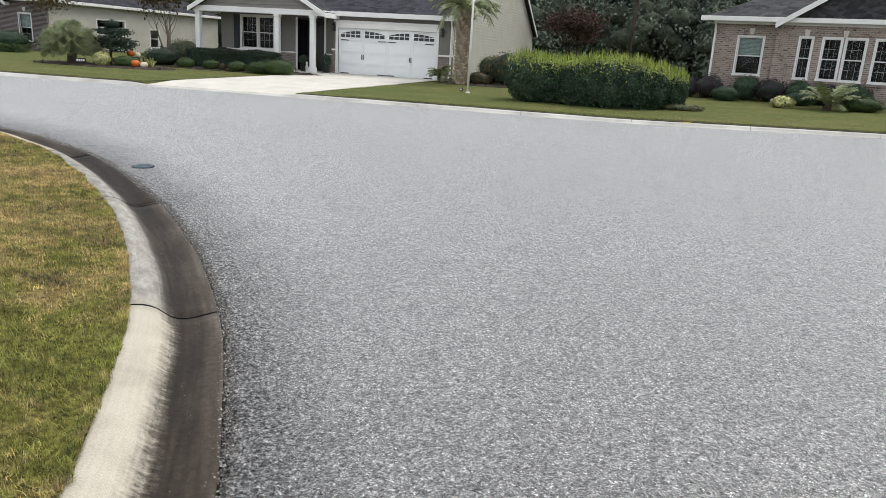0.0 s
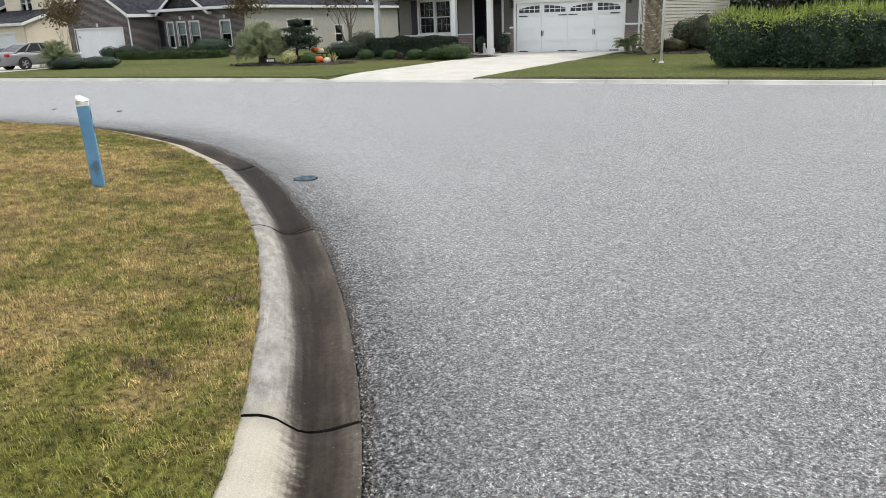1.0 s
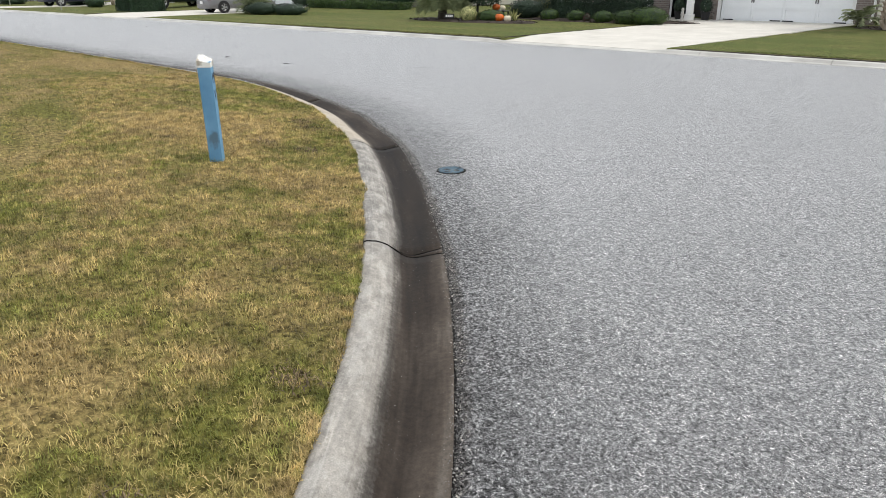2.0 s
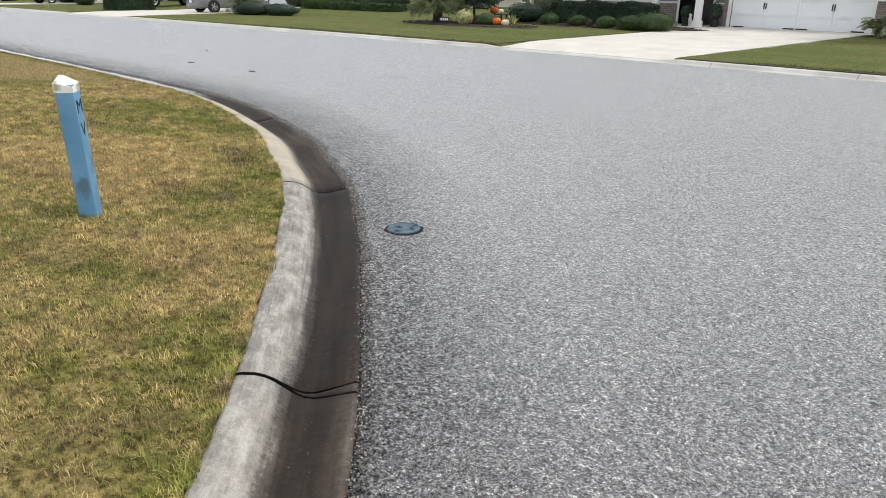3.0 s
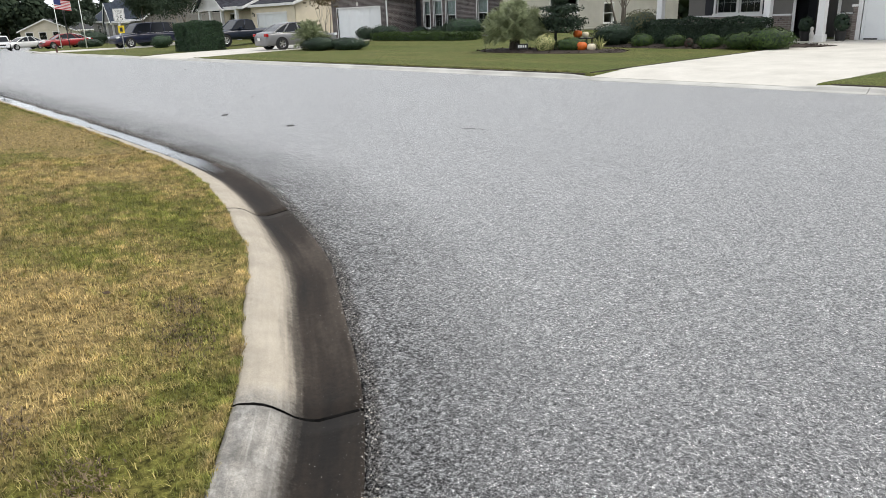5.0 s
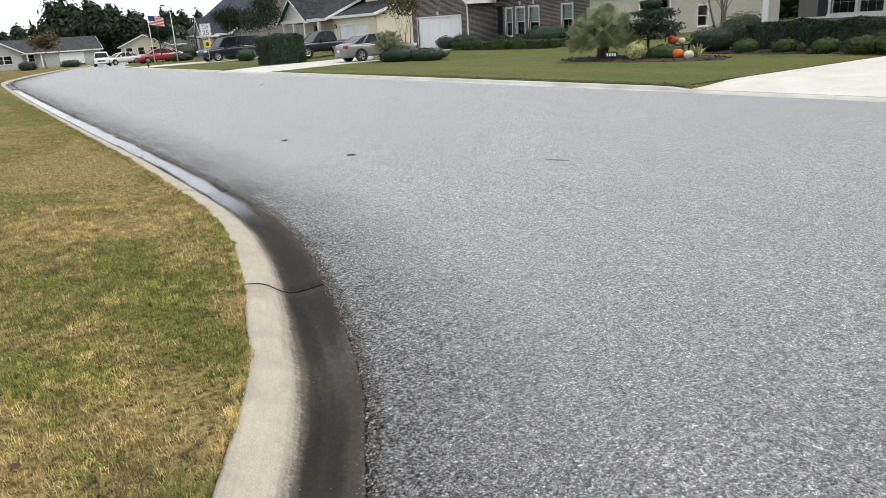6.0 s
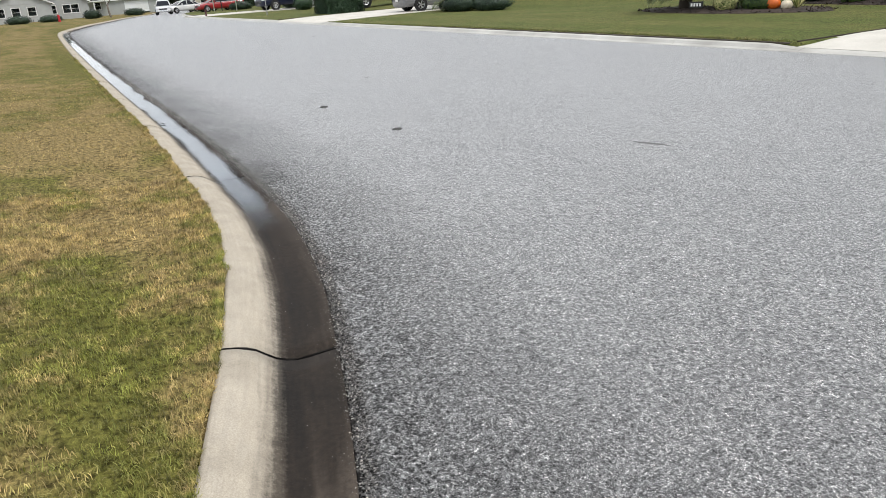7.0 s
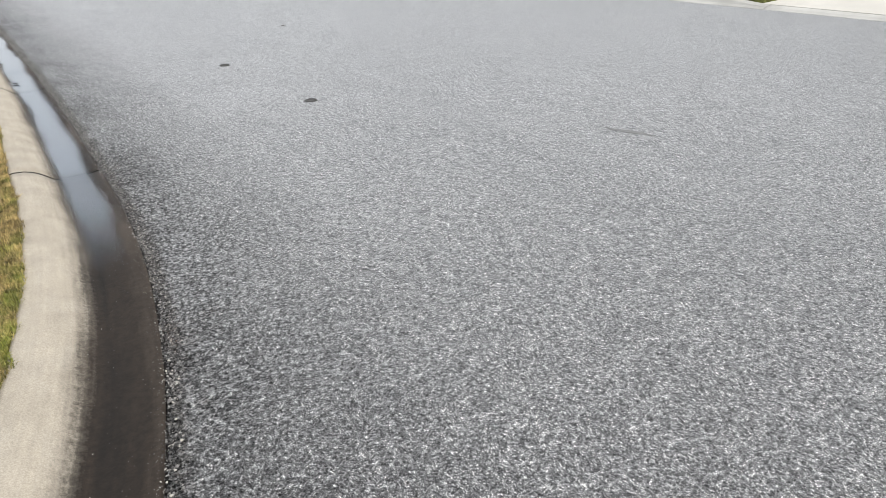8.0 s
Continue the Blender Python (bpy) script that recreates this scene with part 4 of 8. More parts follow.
def lap_bm(x0, x1, z0, z1, y, holes=(), course=0.15, m=None, top=None):
    """Lap boards as one folded sheet: each course slants out to a lower lip. top(z) gives the span left at a height, for gables."""
    bm = bmesh.new()
    known = {}

    def v(x, yy, z):
        k = (round(x, 4), round(yy, 4), round(z, 4))
        if k not in known:
            known[k] = bm.verts.new((x, yy, z))
        return known[k]

    z = z0
    while z < z1 - 0.01:
        t = min(z + course, z1)
        cuts = sorted({z, t, *(w for h in holes for w in h[2:] if z < w < t)})
        for c, d in zip(cuts, cuts[1:]):
            lo, hi = (x0, x1) if top is None else top(c)
            lo2, hi2 = (x0, x1) if top is None else top(d)
            if hi2 - lo2 < 0.04:
                continue
            inner = [w for h in holes for w in h[:2] if max(lo, lo2) < w < min(hi, hi2)]
            xs = sorted({lo, hi, *inner})
            xt = sorted({lo2, hi2, *inner})
            y0 = y - 0.034 + 0.030 * (c - z) / course
            y1 = y - 0.034 + 0.030 * (d - z) / course
            for a, b, a2, b2 in zip(xs, xs[1:], xt, xt[1:]):
                if any(h[0] < (a + b) / 2 < h[1] and h[2] < (c + d) / 2 < h[3] for h in holes):
                    continue
                bm.faces.new((v(a, y0, c), v(b, y0, c), v(b2, y1, d), v(a2, y1, d)))
                if c == z:
                    bm.faces.new((v(a, y - 0.004, c), v(b, y - 0.004, c), v(b, y0, c), v(a, y0, c)))
        z = t
    if m is not None:
        bmesh.ops.transform(bm, matrix=m, verts=bm.verts[:])
    return bm


def window(parent, x0, x1, z0, z1, y, m=None, grid=(0, 0), blind=True, name="window", casing=0.07, mullions=()):
    """A double-hung window set in a hole of the wall whose face is at y (facing -y before m)."""
    c = casing
    fr = boxes((x0 - c, x0, y - 0.035, y + 0.10, z0 - c, z1 + c), (x1, x1 + c, y - 0.035, y + 0.10, z0 - c, z1 + c),
               (x0, x1, y - 0.036, y + 0.10, z1, z1 + c), (x0 - c * 1.3, x1 + c * 1.3, y - 0.06, y + 0.10, z0 - c, z0), m=m)
    w = part(name, fr, WHITE, parent, "white framed sash window")
    edges = [x0, *mullions, x1]
    zm = (z0 + z1) / 2
    for a, b in zip(edges, edges[1:]):
        if a != x0:
            part("mullion", boxes((a - 0.05, a + 0.05, y - 0.03, y + 0.09, z0, z1), m=m), WHITE, w)
            a += 0.05
        if b != x1:
            b -= 0.05
        for lo, hi, yy in ((z0, zm + 0.02, y + 0.045), (zm - 0.02, z1, y + 0.02)):
            s = 0.038
            rows = [(a, a + s, yy, yy + 0.035, lo, hi), (b - s, b, yy, yy + 0.035, lo, hi), (a + s, b - s, yy, yy + 0.035, lo, lo + s), (a + s, b - s, yy, yy + 0.035, hi - s, hi)]
            part("sash", boxes(*rows, m=m), WHITE, w)
            bars = [(a + (b - a) * k / grid[0] - 0.004, a + (b - a) * k / grid[0] + 0.004, yy + 0.030, yy + 0.034, lo + s, hi - s) for k in range(1, grid[0])]
            bars += [(a + s, b - s, yy + 0.0305, yy + 0.0335, lo + (hi - lo) * k / grid[1] - 0.004, lo + (hi - lo) * k / grid[1] + 0.004) for k in range(1, grid[1])]
            if bars:
                part("grille", boxes(*bars, m=m), GRILLE, w, "thin glazing bars behind the glass")
            pane = part("pane", boxes((a + s * 0.5, b - s * 0.5, yy + 0.024, yy + 0.028, lo + s * 0.5, hi - s * 0.5), m=m), GLASS, w)
            pane.visible_shadow = False
        if blind:
            rows = []
            z = z1 - 0.05
            stop = zm + 0.02
            while z > stop:
                rows.append((a + 0.02, b - 0.02, y + 0.12, y + 0.135, z - 0.042, z))
                z -= 0.05
            part("blind", boxes(*rows, m=m), BLIND, w, "half-drawn pale slatted blind")
    return w


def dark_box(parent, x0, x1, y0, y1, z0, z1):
    """Closed box added behind the glass; its near-black colour stands for the room's shade."""
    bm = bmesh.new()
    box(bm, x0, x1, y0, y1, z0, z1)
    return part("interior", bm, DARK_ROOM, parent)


def gable_roof(parent, x0, x1, y0, y1, z, rise, along, over=0.4, material=SHINGLE, thick=0.14, name="roof"):
    """A pitched roof with its ridge along 'x' or 'y', over the rectangle; returns the roof."""
    a0, a1, b0, b1 = (x0, x1, y0, y1) if along == 'x' else (y0, y1, x0, x1)
    mid, half = (b0 + b1) / 2, (b1 - b0) / 2
    slope = rise / half
    bm = bmesh.new()

    def pt(a, b, h):
        return (a, b, h) if along == 'x' else (b, a, h)

    prof = [(b0 - over, z - over * slope), (mid, z + rise), (b1 + over, z - over * slope), (b1 + over, z - over * slope - thick), (mid, z + rise - thick), (b0 - over, z - over * slope - thick)]
    e0 = [bm.verts.new(pt(a0 - over, b, h)) for b, h in prof]
    e1 = [bm.verts.new(pt(a1 + over, b, h)) for b, h in prof]
    for k in range(6):
        bm.faces.new((e0[k], e0[(k + 1) % 6], e1[(k + 1) % 6], e1[k]))
    bm.faces.new((e0[0], e0[1], e0[4], e0[5]))
    bm.faces.new((e0[1], e0[2], e0[3], e0[4]))
    bm.faces.new((e1[0], e1[5], e1[4], e1[1]))
    bm.faces.new((e1[1], e1[4], e1[3], e1[2]))
    roof = part(name, bm, material, parent, "dark shingle roof")
    # white fascia and rakes, proud of the edges
    for b, sg_ in ((b0 - over, -1), (b1 + over, 1)):
        h = z - over * slope
        q = (a0 - over, a1 + over, min(b, b + sg_ * 0.03), max(b, b + sg_ * 0.03), h - thick - 0.05, h + 0.015)
        part("fascia", boxes(q if along == 'x' else (q[2], q[3], q[0], q[1], q[4], q[5])), WHITE, roof, "white painted fascia board")
    for a, sg_ in ((a0 - over, -1), (a1 + over, 1)):
        for sgn in (-1, 1):
            bm = bmesh.new()
            vs = []
            for da in (0, sg_ * 0.03):
                for b, h in ((mid, z + rise), (mid + sgn * (half + over), z - over * slope)):
                    for dh in (0.02, -thick - 0.05):
                        vs.append(bm.verts.new(pt(a + da, b, h + dh)))
            for q in ((0, 1, 3, 2), (4, 6, 7, 5), (0, 2, 6, 4), (1, 5, 7, 3), (0, 4, 5, 1), (2, 3, 7, 6)):
                bm.faces.new([vs[k] for k in q])
            part("rake_board", bm, WHITE, roof, "white painted rake board")
    return roof


def hip_roof(parent, x0, x1, y0, y1, z, slope, over=0.4, material=SHINGLE, name="roof"):
    X0, X1, Y0, Y1 = x0 - over, x1 + over, y0 - over, y1 + over
    half = min(X1 - X0, Y1 - Y0) / 2
    h = half * slope
    if X1 - X0 > Y1 - Y0:
        r = [(X0 + half, (Y0 + Y1) / 2, z + h), (X1 - half, (Y0 + Y1) / 2, z + h)]
    else:
        r = [((X0 + X1) / 2, Y0 + half, z + h), ((X0 + X1) / 2, Y1 - half, z + h)]
    bm = bmesh.new()
    lo = [bm.verts.new(p) for p in ((X0, Y0, z), (X1, Y0, z), (X1, Y1, z), (X0, Y1, z))]
    un = [bm.verts.new((v.co.x, v.co.y, z - 0.12)) for v in lo]
    t = [bm.verts.new(p) for p in r]
    if X1 - X0 > Y1 - Y0:
        for q in ((lo[0], lo[1], t[1], t[0]), (lo[1], lo[2], t[1]), (lo[2], lo[3], t[0], t[1]), (lo[3], lo[0], t[0])):
            bm.faces.new(q)
    else:
        for q in ((lo[0], lo[1], t[0]), (lo[1], lo[2], t[1], t[0]), (lo[2], lo[3], t[1]), (lo[3], lo[0], t[0], t[1])):
            bm.faces.new(q)
    for k in range(4):
        bm.faces.new((lo[k], un[k], un[(k + 1) % 4], lo[(k + 1) % 4]))
    bm.faces.new(un[::-1])
    roof = part(name, bm, material, parent, "dark hipped shingle roof")
    g = 0.11
    part("gutter", boxes((X0 - g, X1 + g, Y0 - g, Y0 - 0.002, z - 0.16, z + 0.02), (X0 - g, X1 + g, Y1 + 0.002, Y1 + g, z - 0.16, z + 0.02),
                         (X0 - g, X0 - 0.002, Y0, Y1, z - 0.16, z + 0.02), (X1 + 0.002, X1 + g, Y0, Y1, z - 0.16, z + 0.02), bev=0.015), WHITE, roof, "white metal gutter")
    return roof


def downspout(parent, x, y, z0, z1):
    bm = bmesh.new()
    tube(bm, [(x, y + 0.28 * -1, z1), (x, y - 0.26, z1 - 0.12), (x, y - 0.05, z1 - 0.42), (x, y - 0.05, z0 + 0.15), (x, y - 0.25, z0 + 0.05)], [0.045] * 5, 8)
    part("downspout", bm, WHITE, parent, "white metal downspout")


def garage_door(parent, x0, x1, z0, z1, y, windows=4, hardware=True):
    bm = boxes((x0, x1, y + 0.05, y + 0.10, z0, z1))
    door = part("garage_door", bm, DOOR_WHITE, parent, "white sectional carriage-style garage door")
    ph = (z1 - z0) / 4
    panes = []
    for r in range(4):
        za, zb = z0 + ph * r + 0.008, z0 + ph * (r + 1) - 0.008
        top = r == 3 and windows
        for k in range(4):
            xa = x0 + (x1 - x0) * k / 4 + 0.012
            xb = x0 + (x1 - x0) * (k + 1) / 4 - 0.012
            s = 0.085
            part("door_panel", wall_bm(xa, xb, za, zb, y + 0.03, [(xa + s, xb - s, za + 0.05, zb - 0.05)], 0.022), DOOR_WHITE, door)
            if top:
                panes.append((xa + s, xb - s, za + 0.05, zb - 0.05))
    for a, b, c, d in panes:
        part("pane", boxes((a, b, y + 0.036, y + 0.04, c + 0.06, d - 0.05)), mk("dark_door_glass", 0.08, (0.03, 0.035, 0.04)) if "dark_door_glass" not in bpy.data.materials else bpy.data.materials["dark_door_glass"], door)
        mr = [(a + (b - a) * k / 4 - 0.012, a + (b - a) * k / 4 + 0.012, y + 0.028, y + 0.038, c + 0.06, d - 0.05) for k in range(0, 5)]
        mr += [(a, b, y + 0.028, y + 0.037, (c + d) / 2 - 0.012, (c + d) / 2 + 0.012)]
        part("muntin", boxes(*mr), DOOR_WHITE, door)
        # the upper corner is filled so that each pair of lights has an arched top
        left = panes.index((a, b, c, d)) % 2 == 0
        bm = bmesh.new()
        top_ = [bm.verts.new((a + (b - a) * k / 8, y + 0.027, d - 0.045)) for k in range(9)]
        low = [bm.verts.new((a + (b - a) * k / 8, y + 0.027, d - 0.05 - 0.13 * ((1 - k / 8) if left else k / 8) ** 2)) for k in range(9)]
        for k in range(8):
            bm.faces.new((low[k], low[k + 1], top_[k + 1], top_[k]))
        ex = bmesh.ops.extrude_face_region(bm, geom=bm.faces[:])
        bmesh.ops.translate(bm, vec=(0, 0.012, 0), verts=[v for v in ex["geom"] if isinstance(v, bmesh.types.BMVert)])
        part("arch_trim", bm, DOOR_WHITE, door)
    if hardware:
        for k in (0.255, 0.745):
            x = x0 + (x1 - x0) * k
            part("handle", boxes((x - 0.055, x - 0.02, y + 0.0, y + 0.05, z0 + 0.70, z0 + 0.92), (x + 0.02, x + 0.055, y + 0.0, y + 0.05, z0 + 0.70, z0 + 0.92), bev=0.008), BLACK, door, "black iron pull")
        for zz in (z0 + 0.05, z1 - ph - 0.03):
            for xa, xb in ((x0 + 0.12, x0 + 0.52), (x1 - 0.52, x1 - 0.12), ((x0 + x1) / 2 - 0.42, (x0 + x1) / 2 - 0.03), ((x0 + x1) / 2 + 0.03, (x0 + x1) / 2 + 0.42)):
                part("strap_hinge", boxes((xa, xb, y + 0.012, y + 0.034, zz, zz + 0.04), bev=0.006), BLACK, door, "black strap hinge")
    return door


def lantern(parent, x, y, z):
    bm = boxes((x - 0.05, x + 0.05, y - 0.03, y, z - 0.1, z + 0.16), (x - 0.07, x + 0.07, y - 0.20, y - 0.06, z - 0.12, z - 0.10), (x - 0.08, x + 0.08, y - 0.21, y - 0.05, z + 0.13, z + 0.16))
    for sx in (-0.065, 0.055):
        for sy in (-0.195, -0.075):
            box(bm, x + sx, x + sx + 0.01, y + sy, y + sy + 0.01, z - 0.1, z + 0.13)
    lathe(bm, [(0.09, 0), (0.02, 0.09), (0.0, 0.1)], 8, Matrix.Translation((x, y - 0.13, z + 0.16)))
    part("wall_lantern", bm, BLACK, parent, "black wall lantern")


SIDE_R = Matrix.Rotation(radians(90), 4, 'Z')      # turns a face that looks to -y so that it looks to +x
SIDE_L = Matrix.Rotation(radians(-90), 4, 'Z')


def house_taupe():
    """Grey-sided house with a columned porch and the white double garage."""
    x0, y0 = -10.95, 31.6
    zb = 0.19
    h = thing("house", pose(x0, y0, 0), "single-storey taupe house with white porch columns and a double garage", "house")
    L, R = -2.62, 3.0            # garage front
    ev = 2.94
    dl, dr = -2.42, 2.24
    hole = [(dl, dr, zb - 1, 2.25)]
    part("wall", wall_bm(L, R, -0.3, ev, 0.0, hole, 0.2), BRICK_TAUPE, h, "front garage wall")
    part("siding", lap_bm(L, R, 1.30, ev, -0.002, [(dl - 0.1, dr + 0.12, 0, 2.62)]), SIDING_GREY, h, "taupe lap siding")
    each("brick_skirt", [(L - 0.05, dl - 0.12, -0.09, -0.004, -0.3, 1.24), (dr + 0.13, R + 0.05, -0.09, -0.004, -0.3, 1.24)], BRICK_TAUPE, h, "taupe brick wainscot")
    each("skirt_cap", [(L - 0.08, dl - 0.12, -0.13, -0.004, 1.24, 1.31), (dr + 0.13, R + 0.08, -0.13, -0.004, 1.24, 1.31)], WHITE, h, "white wainscot cap")
    part("door_surround", boxes((dl - 0.12, dl, -0.06, 0.06, zb - 0.2, 2.25), (dr, dr + 0.13, -0.06, 0.06, zb - 0.2, 2.25), (dl - 0.12, dr + 0.13, -0.07, 0.06, 2.25, 2.5), (dl - 0.18, dr + 0.19, -0.11, 0.04, 2.5, 2.58), bev=0.008), WHITE, h, "white garage door casing")
    garage_door(h, dl, dr, zb, 2.25, 0.0)
    lantern(h, dr + 0.30, -0.03, 2.2)
    lantern(h, dl - 0.16, -0.07, 2.2)
    # corner board, downspout
    part("corner_board", boxes((R - 0.02, R + 0.03, -0.03, 0.1, 1.31, ev)), WHITE, h)
    downspout(h, R - 0.05, -0.06, 0.3, 3.0)
    # long side wall with a gable, sided in beige, facing the neighbour
    D = 23.0
    rise = 4.6
    part("wall", wall_bm(0.2, D, -0.3, ev, -R, m=SIDE_R), SIDING_BEIGE, h, "side wall")
    part("siding", lap_bm(0.0, D, 0.1, ev, -R - 0.03, m=SIDE_R), SIDING_BEIGE, h, "beige lap siding")
    part("gable", lap_bm(0, D, ev, ev + rise, -R - 0.03, m=SIDE_R, top=lambda z: ((z - ev) / rise * D / 2, D - (z - ev) / rise * D / 2)), SIDING_BEIGE, h, "beige sided gable end")
    part("wall", boxes((-9.0, R, D - 0.2, D, -0.3, ev)), SIDING_BEIGE, h, "rear wall")
    part("wall", boxes((-9.0, -8.84, 0.9, D - 0.2, -0.3, ev)), SIDING_BEIGE, h, "far side wall")
    gable_roof(h, -9.0, R, 0.0, D, ev + 0.12, rise, 'x', over=0.32)
    # porch wall, set back
    py = 0.8
    pl, pr = -8.93, -2.62
    wl_, wr = -7.81, -6.12
    wz0, wz1 = 1.12, 2.58
    dl2, dr2 = -4.84, -3.47
    part("wall", wall_bm(pl, pr, -0.3, ev, py, [(wl_, wr, wz0, wz1), (dl2, dr2, zb, 2.6)], 0.18), SIDING_GREY, h, "porch wall")
    part("siding", lap_bm(pl, pr, 1.06, ev, py - 0.002, [(wl_ - 0.42, wr + 0.42, wz0 - 0.08, wz1 + 0.08), (dl2 - 0.1, dr2 + 0.1, 0, 2.65)]), SIDING_GREY, h, "taupe lap siding")
    each("brick_skirt", [(pl, dl2 - 0.1, py - 0.09, py - 0.004, -0.3, 1.0), (dr2 + 0.1, pr, py - 0.09, py - 0.004, -0.3, 1.0)], BRICK_TAUPE, h, "taupe brick wainscot")
    each("skirt_cap", [(pl, dl2 - 0.1, py - 0.13, py - 0.004, 1.0, 1.06), (dr2 + 0.1, pr, py - 0.13, py - 0.004, 1.0, 1.06)], WHITE, h, "white wainscot cap")
    window(h, wl_, wr, wz0, wz1, py, mullions=((wl_ + wr) / 2,), grid=(3, 2), blind=False, casing=0.09)
    part("shutter", boxes((wl_ - 0.42, wl_ - 0.11, py - 0.06, py - 0.02, wz0 - 0.05, wz1 + 0.05), bev=0.01), SHUTTER, h, "black louvred shutter")
    part("shutter", boxes((wr + 0.11, wr + 0.42, py - 0.06, py - 0.02, wz0 - 0.05, wz1 + 0.05), bev=0.01), SHUTTER, h, "black louvred shutter")
    part("front_door", boxes((dl2 + 0.28, dr2 - 0.08, py + 0.9, py + 0.95, zb, 2.3), bev=0.01), mk("dark_front_door", 0.4, (0.03, 0.025, 0.022)), h, "dark front door in a deep recess")
    # recess takes the shutters' black in place of its deep shade
    part("recess", boxes((dl2 - 0.1, dl2, py - 0.03, py + 1.0, zb - 0.2, 2.65), (dr2, dr2 + 0.1, py - 0.03, py + 1.0, zb - 0.2, 2.65), (dl2 - 0.1, dr2 + 0.1, py + 0.95, py + 1.05, zb - 0.2, 2.65), (dl2, dr2, py - 0.02, py + 0.95, 2.55, 2.65)), SHUTTER, h, "entry recess with its shade put into a dark colour")
    each("casing", [(dl2 - 0.1, dl2 + 0.0, py - 0.05, py - 0.005, zb, 2.65), (dr2 - 0.0, dr2 + 0.1, py - 0.05, py - 0.005, zb, 2.65)], WHITE, h, "white entry casing")
    # porch slab, columns, beam, gable
    fy = -1.2
    part("porch_slab", boxes((pl, pr - 0.0, fy - 0.25, py, -0.2, zb + 0.04)), DRIVE, h, "concrete porch slab")
    for cx in (-8.88, -4.86, -3.13):
        bm = boxes((cx - 0.11, cx + 0.11, fy - 0.11, fy + 0.11, zb + 0.04, 2.66), (cx - 0.15, cx + 0.15, fy - 0.15, fy + 0.15, zb + 0.04, zb + 0.26), (cx - 0.14, cx + 0.14, fy - 0.14, fy + 0.14, 2.56, 2.66), bev=0.012)
        part("column", bm, WHITE, h, "square white porch column")
    part("beam", boxes((-9.1, -2.5, fy - 0.14, fy + 0.14, 2.66, 2.9), (-2.66, -2.5, fy + 0.14, -0.02, 2.66, 2.9), (-9.1, -8.94, fy + 0.14, py, 2.66, 2.9), bev=0.01), WHITE, h, "white porch beam")
    part("porch_ceiling", boxes((-8.94, -2.66, fy + 0.14, py, 2.8, 2.86)), WHITE, h)
    gl, gr, gm = -9.1, -2.5, -5.8
    gh = 1.75
    part("porch_gable", lap_bm(gl, gr, 2.9, 2.9 + gh, fy - 0.06, top=lambda z: (gl + (z - 2.9) / gh * (gm - gl), gr - (z - 2.9) / gh * (gr - gm))), SIDING_GREY, h, "taupe sided porch gable")
    gable_roof(h, gl + 0.15, gr - 0.15, fy - 0.1, 7.0, 2.93, gh, 'y', over=0.25, name="porch_roof")
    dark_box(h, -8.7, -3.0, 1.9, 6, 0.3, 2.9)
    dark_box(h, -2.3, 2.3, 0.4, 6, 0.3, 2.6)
    return h


def arched_key(parent, x, y, z):
    bm = bmesh.new()
    vs = [bm.verts.new(p) for p in ((x - 0.06, y, z), (x + 0.06, y, z), (x + 0.1, y, z + 0.24), (x - 0.1, y, z + 0.24))]
    f = bm.faces.new(vs)
    ex = bmesh.ops.extrude_face_region(bm, geom=[f])
    bmesh.ops.translate(bm, vec=(0, -0.035, 0), verts=[v for v in ex["geom"] if isinstance(v, bmesh.types.BMVert)])
    part("keystone", bm, STONE, parent, "pale cast keystone")


